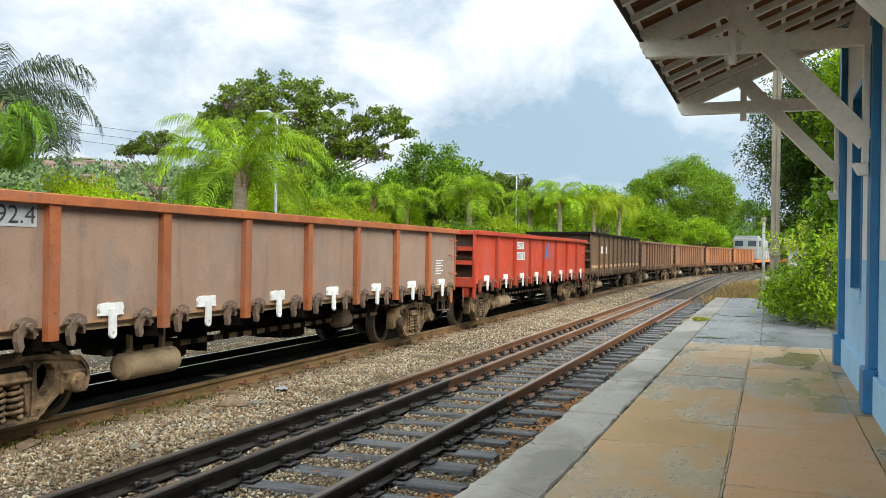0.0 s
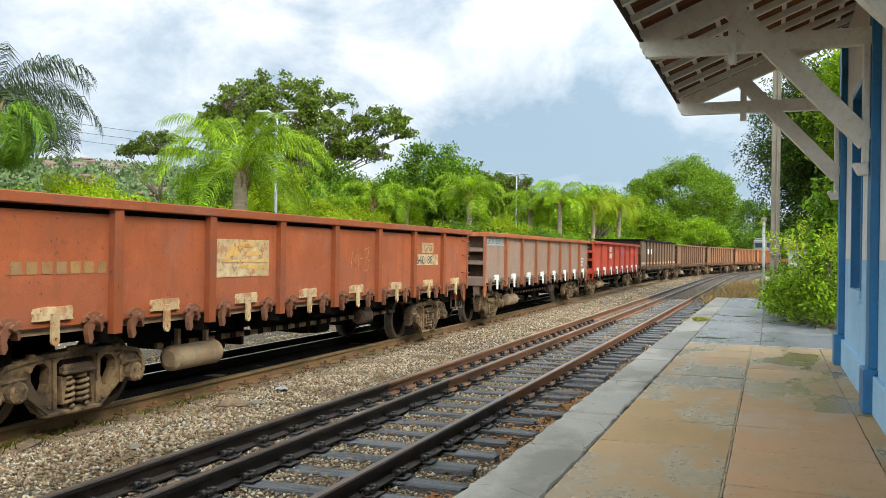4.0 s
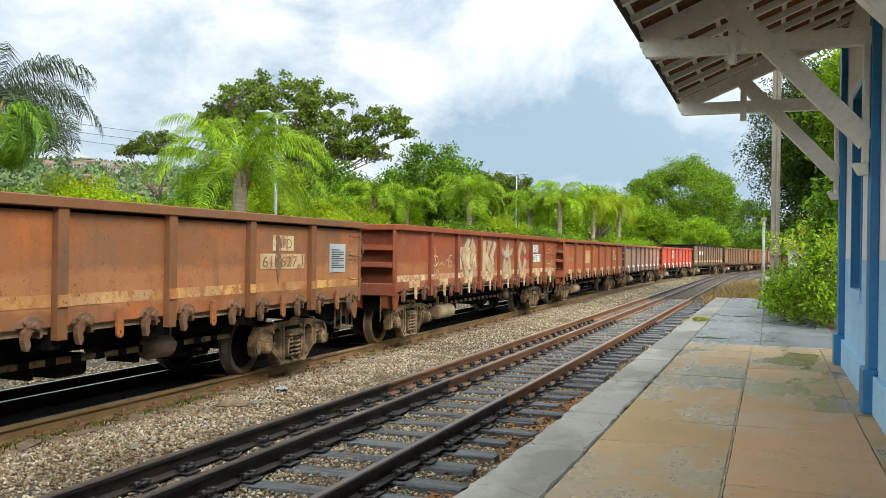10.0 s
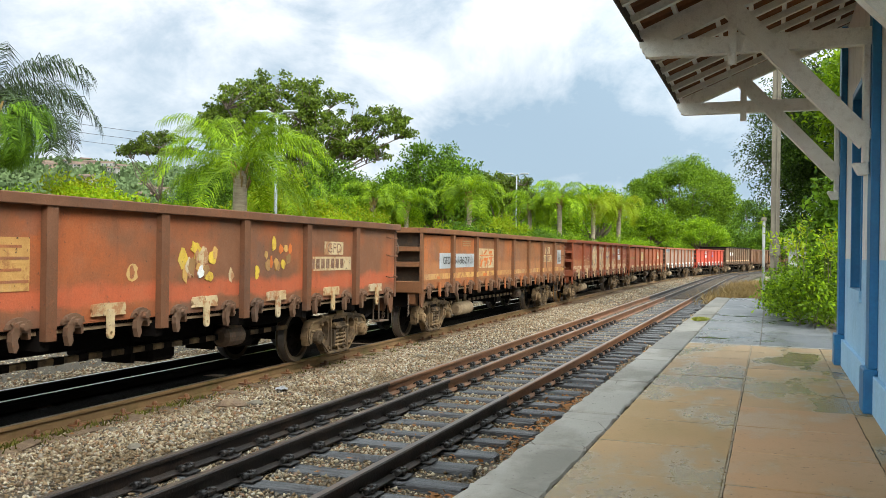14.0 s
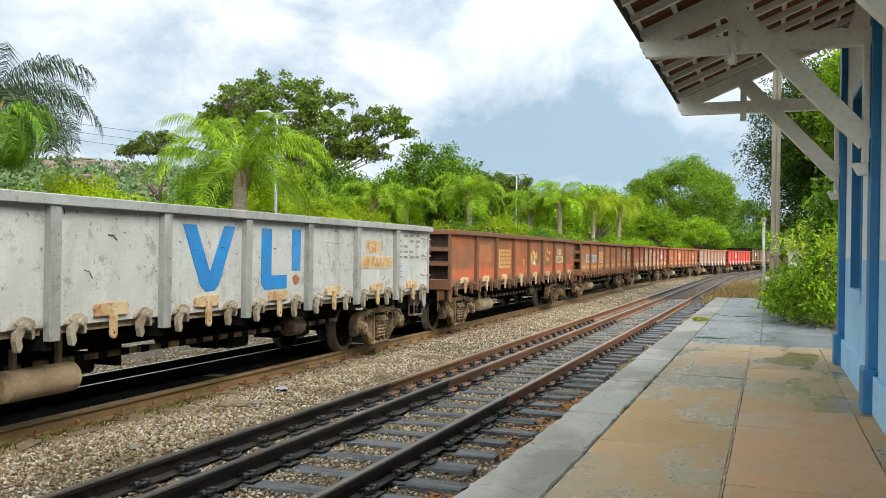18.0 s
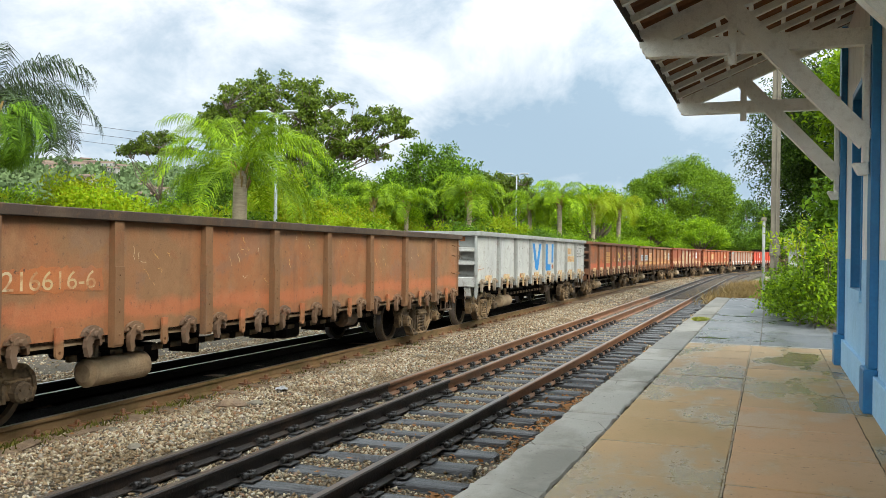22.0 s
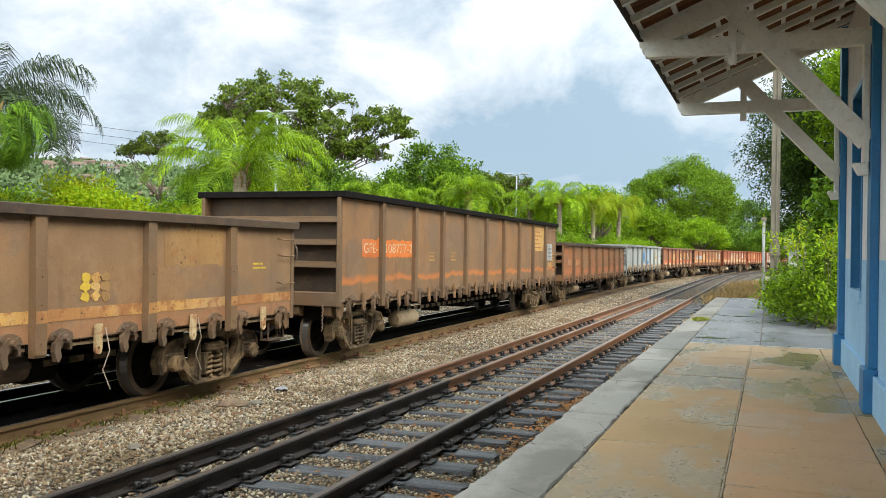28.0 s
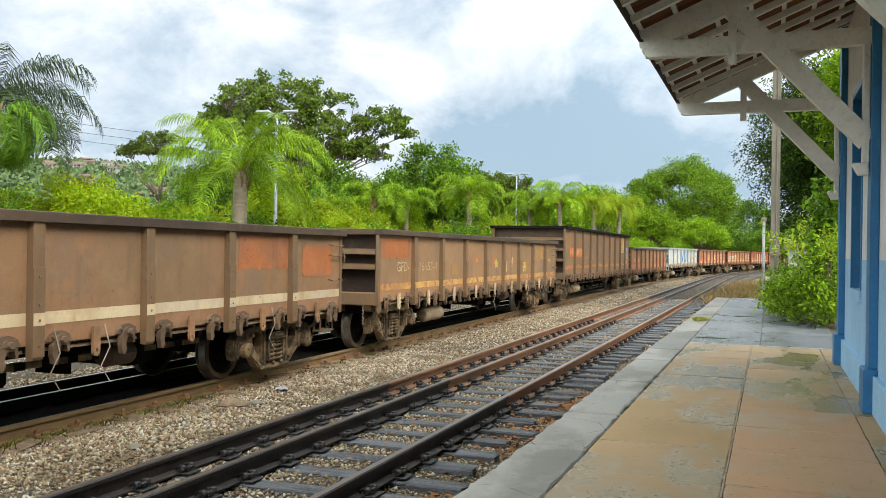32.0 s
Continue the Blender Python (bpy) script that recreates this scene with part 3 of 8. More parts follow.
def rail(x, label, side="rail_side", lo=-125, hi=999, head="rail_head"):
    me = bpy.data.meshes.new("rail")
    vs, fs = [], []
    st = sorted({max(lo, min(hi, s)) for s in stations()})
    k = len(RAIL)
    for s in st:
        for dx, z in RAIL:
            px, py, a = line(x + dx, s)
            vs.append((px, py, z))
    for j in range(len(st) - 1):
        for i in range(k):
            fs.append((j * k + i, j * k + (i + 1) % k, (j + 1) * k + (i + 1) % k, (j + 1) * k + i))
    me.from_pydata(vs, [], fs)
    me.materials.append(M[side])
    me.materials.append(M[head])
    for i, f in enumerate(me.polygons):
        f.material_index = 1 if i % k in (7,) else 0
    me.update()
    return tagged(new("rail", me), label, "rail", "rails", "structure")


for x, cutat in ((XC, 9.9), (XB, 10.8), (XA, 10.2)):
    rail(x, "near-black length of worn steel rail beside the platform", "rail_near", -125, cutat, "head_dark")
    rail(x, "rust-brown length of worn steel rail", "rail_side", cutat + 0.008, 36.0)
    rail(x, "dark far length of worn steel rail", "rail_near", 36.008, 999, "head_dark")
rail(XT, "rusty mossy brown rail under the passing train", "rail_moss")
# inner rails: sides coloured black in place of the train's shade
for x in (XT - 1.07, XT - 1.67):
    rail(x, "bright-headed rail under the train, its sides painted black for shade", "rail_dark", head="head_bright")


def build_sleepers():
    """Old timber sleepers, one by one where they are near, and one mesh further off."""
    rng = random.Random(7)
    meshes = []
    for k in range(4):
        bm = bmnew()
        box(bm, (-1.38, -0.105, -0.16), (1.38, 0.105, 0.0), 0.012)
        for v in bm.verts:
            v.co += Vector((rng.uniform(-0.03, 0.03) * (abs(v.co.x) > 1), rng.uniform(-0.012, 0.012), rng.uniform(-0.008, 0.004)))
        meshes.append(mesh_of(bm, "sleeper", M["sleeper"]))
    clip = bmnew()
    box(clip, (-0.055, -0.08, 0.0), (0.085, 0.08, 0.016), 0.004)
    box(clip, (-0.005, -0.028, 0.016), (0.045, 0.028, 0.058), 0.008)
    for dy in (-0.052, 0.052):
        lathe(clip, [(dy - 0.022, 0.018), (dy - 0.018, 0.026), (dy + 0.018, 0.026), (dy + 0.022, 0.018)], 8, "y", (0.012, 0, 0.042))
        tube(clip, [(0.012, dy, 0.066), (-0.03, dy, 0.05), (-0.06, dy * 0.8, 0.028)], 0.011, 6)
    lathe(clip, [(0.05, 0.016), (0.075, 0.013)], 6, "z", (0.02, 0, 0))
    clip = mesh_of(clip, "rail_clip", M["iron"])
    far, farv = bmnew(), 0
    s = 6.56 - 0.566 * 8
    for i in range(150):
        y = s + 0.566 * i + rng.uniform(-0.02, 0.02)
        if y < 38:
            root = piece("sleeper", meshes[i % 4], None, pose(-3.68 + rng.uniform(-0.12, 0.07), y, -0.168 + rng.uniform(-0.008, 0.002), 0, rng.uniform(-0.3, 0.3), rng.uniform(-1.6, 1.6)))
            tagged(root, "weathered dark grey timber sleeper with iron rail clips", "sleeper", "sleepers of the platform track", "structure")
            if y < 24:
                base = root.matrix_basis.inverted()
                for x, sides in ((XC, (1, -1)), (XB, (1, -1)), (XA, (1,))):
                    for sd in sides:
                        piece("rail_clip", clip, root, base @ pose(x + sd * 0.075, y, -0.165, 0, 0, 0 if sd > 0 else 180) @ Matrix.Scale(1.08, 4))
        else:
            m = along(-3.68, -0.22, y)
            vs = box(far, (-1.35, -0.11, 0), (1.35, 0.11, 0.08))
            bmesh.ops.transform(far, matrix=m, verts=vs)
    for i in range(1, 200):
        vs = box(far, (-1.35, -0.11, 0), (1.35, 0.11, 0.1))
        bmesh.ops.translate(far, vec=(-3.68, s - 0.566 * i, -0.26), verts=vs)
    tagged(part("far_sleepers", far, M["sleeper_mid"]), "row of dark timber sleepers further along the platform track", "sleepers", kind="stuff")

    near = []
    for k in range(3):
        bm = bmnew()
        box(bm, (-1.1, -0.11, -0.1), (1.35, 0.11, 0.0), 0.01)
        near.append(mesh_of(bm, "sleeper", M["sleeper_far"]))
    bolt = bmnew()
    box(bolt, (-0.04, -0.07, 0.0), (0.08, 0.07, 0.02), 0.004)
    lathe(bolt, [(0.02, 0.03), (0.05, 0.03), (0.065, 0.015)], 6, "z", (0.03, 0, 0))
    bolt = mesh_of(bolt, "rail_spike", M["rail_side"])
    rest = bmnew()
    for i in range(190):
        y = 2.2 + 0.6 * i + rng.uniform(-0.05, 0.05)
        if y < 32:
            root = piece("sleeper", near[i % 3], None, along(XT - 0.72 + rng.uniform(-0.05, 0.05), -0.136, y) @ pose(0, 0, 0, 0, 0, rng.uniform(-2, 2)))
            tagged(root, "brown timber sleeper half buried in ballast", "sleeper", "sleepers of the train's track", "structure")
            piece("rail_spike", bolt, root, root.matrix_basis.inverted() @ along(XT + 0.07, -0.135, y))
        else:
            vs = box(rest, (-1.1, -0.11, 0), (1.3, 0.11, 0.04))
            bmesh.ops.transform(rest, matrix=along(XT - 0.7, -0.15, y), verts=vs)
    for i in range(1, 200):
        vs = box(rest, (-1.1, -0.11, 0), (1.3, 0.11, 0.04))
        bmesh.ops.transform(rest, matrix=along(XT - 0.7, -0.18, 2.2 - 0.6 * i), verts=vs)
    tagged(part("far_sleepers", rest, M["sleeper_far"]), "row of brown sleepers further along the train's track", "sleepers", kind="stuff")


build_sleepers()


def build_litter():
    rng = np.random.default_rng(14)
    pts = []
    for cx, cy, sx, sy, k in ((-2.35, 10.6, 0.22, 0.9, 900), (-2.3, 6.0, 0.16, 0.35, 420), (-2.35, 8.3, 0.18, 0.5, 320), (-2.4, 14.0, 0.2, 2.0, 260), (-3.4, 9.0, 0.35, 2.5, 90), (-3.4, 14.5, 0.4, 1.2, 60), (-6.3, 6.5, 0.15, 1.5, 60), (-6.1, 9.5, 0.2, 1.5, 40)):
        pts.append(np.stack([rng.normal(cx, sx, k), rng.normal(cy, sy, k), np.full(k, bed(cx) + 0.045)], 1))
    p = np.concatenate(pts)
    d = rng.normal(size=(len(p), 3)) * (1, 1, 0.25)
    d /= np.linalg.norm(d, axis=1)[:, None]
    q = np.cross(d, rng.normal(size=(len(p), 3)) * 0.3 + (0, 0, 1))
    q /= np.linalg.norm(q, axis=1)[:, None]
    k = rng.uniform(0.03, 0.075, len(p))[:, None]
    v = np.stack([p, p + d * k * 0.5 + q * k * 0.3, p + d * k, p + d * k * 0.5 - q * k * 0.3], 1).reshape(-1, 3)
    tagged(new("dead_leaves", mesh_np("dead_leaves", v, np.arange(len(v)).reshape(-1, 4), M["litter"])), "orange and brown dead leaves among the sleepers", "leaves", kind="stuff")
    for x, y, turn, ln in ((-6.32, 6.0, 12, 0.5), (-6.28, 6.75, -20, 0.34), (-6.36, 5.2, 5, 0.6), (-6.3, 7.5, 30, 0.25)):
        bm = bmnew()
        box(bm, (-0.06, -ln / 2, 0.0), (0.06, ln / 2, 0.05), 0.01)
        for v in bm.verts:
            v.co.x += random.uniform(-0.015, 0.015)
        tagged(part("timber_scrap", bm, M["sleeper_far"], m=pose(x, y, bed(x) - 0.005, 4, 6, turn)), "splintered brown timber scrap lying beside the rail", "timber", "timber scraps")


build_litter()


def build_scraps():
    rng = random.Random(19)

    def lump(name, label, cat, x, y, size, mat):
        bm = bmnew()
        bmesh.ops.create_icosphere(bm, subdivisions=2, radius=1.0)
        for v in bm.verts:
            k = 1 + 0.35 * noise.noise(v.co * 1.7 + Vector((x, y, 0)))
            v.co = Vector((v.co.x * size[0] * k, v.co.y * size[1] * k, v.co.z * size[2] * k))
        tagged(part(name, bm, mat, m=pose(x, y, bed(x) + size[2] * 0.55, 0, 0, rng.uniform(0, 180))), label, cat, "rubble by the rail")
    for x, y, k in ((-5.55, 8.2, 1.0), (-5.42, 8.45, 0.6), (-5.7, 8.5, 0.5), (-6.05, 6.9, 0.55), (-5.9, 11.2, 0.6), (-6.2, 12.4, 0.7), (-6.25, 5.1, 0.8), (-5.2, 6.2, 0.5), (-6.1, 15.0, 0.8), (-5.4, 13.4, 0.6)):
        lump("rubble_stone", "dark broken stone lying on the ballast", "stone", x, y, (0.11 * k, 0.16 * k, 0.06 * k), M["concrete"] if k < 0.7 else M["sleeper_far"])
    bm = bmnew()
    bmesh.ops.create_grid(bm, x_segments=5, y_segments=4, size=0.1)
    for v in bm.verts:
        v.co.z = 0.035 + 0.03 * noise.noise(v.co * 14)
        v.co.x *= 0.7
    bmesh.ops.solidify(bm, geom=bm.faces[:], thickness=0.003)
    tagged(part("plastic_scrap", bm, M["steel_pole"], m=pose(-5.62, 9.35, bed(-5.6) + 0.01, 0, 0, 25)), "crumpled pale plastic scrap on the ballast", "litter")
    # weeds and moss along the foot of the mossy rail
    g = np.random.default_rng(20)
    pts = []
    for y0, y1, k in ((3.0, 6.4, 900), (6.4, 9.0, 320), (9.0, 16, 160)):
        pts.append(np.stack([XT - 0.07 + 0.12 + np.abs(g.normal(0, 0.10, k)), g.uniform(y0, y1, k), np.full(k, bed(XT + 0.1) + 0.01)], 1))
    b = np.concatenate(pts)
    k = len(b)
    tip = b + np.stack([g.normal(0, 0.03, k), g.normal(0, 0.03, k), g.uniform(0.015, 0.07, k)], 1)
    w = np.stack([g.normal(0, 1, k), g.normal(0, 1, k), np.zeros(k)], 1)
    w /= np.linalg.norm(w, axis=1)[:, None] / 0.012
    v = np.stack([b - w, b + w, tip + w * 0.3, tip - w * 0.3], 1).reshape(-1, 3)
    tagged(new("rail_weeds", mesh_np("rail_weeds", v, np.arange(len(v)).reshape(-1, 4), M["moss"])), "olive weeds and moss along the foot of the rail", "weeds", kind="stuff")


build_scraps()

# ---- platform ----
XE, XK, XM, XG, XW, ZP = -1.79, -1.28, -0.27, 0.77, 0.978, 0.20
SPLIT, END, CORNER = 15.45, 32.4, 13.7


def build_platform():
    rng = random.Random(11)
    bm = bmnew()
    box(bm, (XE + 0.05, -9, -0.5), (XK + 0.025, END - 0.02, ZP - 0.09))
    box(bm, (XK + 0.025, -9, -0.5), (1.2, END - 0.02, ZP - 0.016))
    box(bm, (1.2, CORNER + 0.3, -0.5), (3.2, END - 0.02, ZP - 0.05))
    plat = tagged(part("platform", bm, M["joint"]), "low station platform of stone kerbs and cement slabs", "platform", kind="structure")

    def slab(name, x0, x1, y0, y1, mat, tilt=0.004, gap=0.006, bev=0.01, lift=0.0, ragged=0.0):
        """A slab with a rubbed, uneven rim."""
        bm = bmnew()
        x0, x1, y0, y1 = x0 + gap, x1 - gap, y0 + gap, y1 - gap
        rim = []
        for (ax, ay), (bx, by) in (((x0, y0), (x1, y0)), ((x1, y0), (x1, y1)), ((x1, y1), (x0, y1)), ((x0, y1), (x0, y0))):
            k = max(2, int(math.hypot(bx - ax, by - ay) / 0.11)) if ragged and y1 > 2 else 2
            for i in range(k):
                f = i / k
                rim.append((ax + (bx - ax) * f + rng.uniform(-ragged, ragged), ay + (by - ay) * f + rng.uniform(-ragged, ragged)))
        tz = [rng.uniform(-tilt, tilt) for _ in range(3)]
        cx, cy = (x0 + x1) / 2, (y0 + y1) / 2
        top = [bm.verts.new((cx + (x - cx) * (1 - bev / (x1 - x0) * 2), cy + (y - cy) * (1 - bev / (y1 - y0) * 2), ZP + lift + tz[0] + tz[1] * (x - cx) + tz[2] * (y - cy) * 0.3)) for x, y in rim]
        mid = [bm.verts.new((x, y, ZP + lift + tz[0] - bev * 0.8)) for x, y in rim]
        low = [bm.verts.new((x, y, ZP - 0.14)) for x, y in rim]
        bm.faces.new(top)
        for A, B in ((top, mid), (mid, low)):
            for i in range(len(rim)):
                j = (i + 1) % len(rim)
                bm.faces.new((A[i], A[j], B[j], B[i]))
        return part(name, bm, mat, plat)

    y = -9.0
    cuts = [-9, -7.4, -5.6, -3.9, -2.2, -0.6, 1.0, 2.6, 4.3, 5.3, 6.64, 8.14, 10.3, 12.5, 14.0, 15.78, 17.6, 19.5, 20.9, 22.8, 24.6, 26.5, 28.4, 30.4, END]
    for a, b in zip(cuts, cuts[1:]):
        slab("kerb_stone", XE, XK, a, b, M["kerb_wet" if a > 13 else "kerb"], 0.009, 0.011, 0.016, 0.006, 0.016)
    cuts = [-9 + 1.05 * i for i in range(23)] + [SPLIT - 0.1]
    cuts = [c + 0.27 for c in cuts[:-1]] + [SPLIT - 0.1]
    for a, b in zip(cuts, cuts[1:]):
        slab("paving_slab", XK, XM, a, b, M["slab_wet" if a > 9.5 else "slab_damp"], 0.003, 0.005, 0.006, 0.0, 0.004)
        slab("paving_slab", XM + 0.008, XG, a, b, M["slab_wet" if a > 11.5 else "slab_damp" if a > 9 else "slab"], 0.003, 0.005, 0.006, 0.0, 0.004)
        slab("gutter_slab", XG, XW, a, b, M["slab_wet" if a > 12 else "slab_damp"], 0.003, 0.007, 0.006, -0.004, 0.006)
    y = 0.0
    while y < SPLIT - 0.2:
        ln = rng.uniform(0.25, 0.7)
        bm = bmnew()
        x = XM + 0.003 + rng.uniform(-0.002, 0.002)
        outline(bm, [(y, ZP - 0.02), (y + ln, ZP - 0.02), (y + ln, ZP + 0.003), (y, ZP + 0.003)], x - 0.006, x + 0.005)
        part("mortar", bm, M["mortar"], plat)
        y += ln + rng.uniform(0.01, 0.05)
    for c in cuts[8:-1]:                            # thin pale mortar left in the cross joints
        for x0, x1, keep in ((XK + 0.02, XM - 0.03, 0.8), (XM + 0.03, XG - 0.02, 0.45)):
            x = x0
            while x < x1 - 0.1:
                ln = min(rng.uniform(0.12, 0.42), x1 - x)
                if rng.random() < keep:
                    bm = bmnew()
                    w = rng.uniform(0.003, 0.006)
                    box(bm, (x, c - w, ZP - 0.02), (x + ln, c + w, ZP + 0.002))
                    part("mortar", bm, M["mortar"], plat)
                x += ln + rng.uniform(0.005, 0.04)
    slab("cross_strip", XK, XW + 0.6, SPLIT - 0.1, SPLIT, M["kerb"], 0.001, 0.003, 0.006, 0.004)
    cuts = [SPLIT, 18.0, 20.4, 23.1, 25.4, 28.2, 30.4, END]
    for a, b in zip(cuts, cuts[1:]):
        slab("cement_slab", XK, XM + 0.13, a, b, M["slab_grey"], 0.003, 0.004, 0.008)
        slab("cement_slab", XM + 0.135, 1.15, a, b, M["slab_grey"], 0.003, 0.004, 0.008)


build_platform()


def build_wet():
    """A cushion of moss on the kerb and thin puddles on the cement slabs."""
    rng = np.random.default_rng(33)
    k = 900
    a, r = rng.uniform(0, 6.28, k), np.sqrt(rng.uniform(0, 1, k))
    b = np.stack([-1.50 + 0.19 * r * np.cos(a), 21.0 + 0.62 * r * np.sin(a), np.full(k, ZP + 0.004)], 1)
    tip = b + np.stack([rng.normal(0, 0.03, k), rng.normal(0, 0.03, k), rng.uniform(0.02, 0.06, k) * (1.2 - r)], 1)
    w = np.stack([rng.normal(0, 1, k), rng.normal(0, 1, k), np.zeros(k)], 1)
    w /= np.linalg.norm(w, axis=1)[:, None] / 0.022
    v = np.stack([b - w, b + w, tip + w * 0.4, tip - w * 0.4], 1).reshape(-1, 3)
    tagged(new("moss_patch", mesh_np("moss_patch", v, np.arange(len(v)).reshape(-1, 4), M["moss_bright"])), "olive moss cushion on the platform kerb", "moss", kind="stuff")
    rng = random.Random(8)
    for x, y, rx, ry in ((-0.95, 16.4, 0.42, 0.10), (-0.45, 16.75, 0.2, 0.06), (-0.75, 22.6, 0.45, 0.14), (0.2, 24.4, 0.3, 0.12)):
        bm = bmnew()
        pts = [(x + rx * rng.uniform(0.4, 1.2) * math.cos(a), y + ry * rng.uniform(0.2, 1.3) * math.sin(a)) for a in (2 * math.pi * i / 17 for i in range(17))]
        top = [bm.verts.new((px, py, ZP + 0.008)) for px, py in pts]
        low = [bm.verts.new((px, py, ZP - 0.004)) for px, py in pts]
        bm.faces.new(top)
        for i in range(17):
            bm.faces.new((top[i], low[i], low[(i + 1) % 17], top[(i + 1) % 17]))
        tagged(part("puddle", bm, M["water"]), "thin dark puddle left on the cement slabs", "puddle", "puddles on the platform", "structure")


build_wet()


# ---- station wall and canopy ----
PIL = [13.4 - 3.98 * i for i in range(6)]       # pilasters, each with a roof bracket in front


def build_station():
    x0, x1 = XW, XW + 0.35
    top, dado, sill, head = 4.9, 1.67, 1.31, 3.78
    wins = [(p - 2.45, p - 1.1) for p in PIL[:-1]]
    edges = [CORNER] + [e for a, b in wins for e in (b, a)] + [-9.0]
    wall = tagged(new("wall_west"), "station wall, light blue below and white above, with dark blue pilasters", "wall", kind="structure")
    for i in range(len(edges) - 1):
        b, a = edges[i], edges[i + 1]
        bm = bmnew()
        box(bm, (x0, a, -0.3), (x1, b, dado if i % 2 == 0 else sill - 0.02))
        part("dado", bm, M["wall_blue"], wall)
        bm = bmnew()
        box(bm, (x0 + 0.003, a, dado if i % 2 == 0 else head), (x1, b, top))
        part("upper_wall", bm, M["wall_white"], wall)
    bm = bmnew()
    box(bm, (x0 - 0.045, -9, 0.0), (x0, CORNER, 0.56), 0.004)
    part("plinth", bm, M["wall_blue"], wall)
    for p in PIL:
        bm = bmnew()
        box(bm, (x0 - 0.08, p - 0.15, 0.62), (x0, p + 0.15, top), 0.006)
        part("pilaster", bm, M["trim_blue"], wall)
        bm = bmnew()
        box(bm, (x0 - 0.128, p - 0.19, ZP - 0.01), (x0, p + 0.19, 0.62), 0.012)
        part("pilaster_foot", bm, M["trim_blue"], wall)
    for a, b in wins:
        win = tagged(new("window_1"), "tall dark blue station window in a white surround", "window", kind="structure")
        bm = bmnew()
        for ya, yb in ((a, a + 0.07), (b - 0.07, b)):
            box(bm, (x0 - 0.012, ya, sill), (x1 - 0.05, yb, head), 0.005)
        box(bm, (x0 - 0.012, a + 0.07, head - 0.08), (x1 - 0.05, b - 0.07, head), 0.005)
        box(bm, (x0 + 0.15, (a + b) / 2 - 0.03, sill), (x0 + 0.2, (a + b) / 2 + 0.03, head - 0.08))
        part("window_frame", bm, M["trim_blue"], win)
        bm = bmnew()
        outline(bm, [(a - 0.04, sill - 0.13), (b + 0.04, sill - 0.13), (b + 0.04, sill), (a - 0.04, sill)], x0 - 0.03, x1 - 0.1)
        part("window_sill", bm, M["wall_blue"], win)
        for k in (0, 1):
            bm = bmnew()
            ya = a + 0.07 if k == 0 else (a + b) / 2 + 0.03
            box(bm, (x0 + 0.17, ya, sill), (x0 + 0.18, ya + (b - a) / 2 - 0.1, head - 0.08))
            part("pane", bm, M["glass"], win)
    bm = bmnew()
    box(bm, (x1, CORNER - 0.3, -0.3), (6.5, CORNER, 4.9))
    tagged(part("wall_north", bm, M["wall_blue"]), "end wall of the station, light blue", "wall", kind="structure")
    bm = bmnew()
    box(bm, (6.5, -9, -0.3), (6.8, CORNER, 4.9))
    tagged(part("wall_east", bm, M["wall_white"]), "rear wall of the station", "wall", kind="structure")
    bm = bmnew()
    box(bm, (x0, -9.3, -0.3), (6.8, -9, 4.9))
    tagged(part("wall_south", bm, M["wall_white"]), "far end wall of the station", "wall", kind="structure")


build_station()

EAVE_X, EAVE_Z, SLOPE = -1.30, 4.0, 0.42


def roof_z(x):
    return EAVE_Z + (x - EAVE_X) * SLOPE


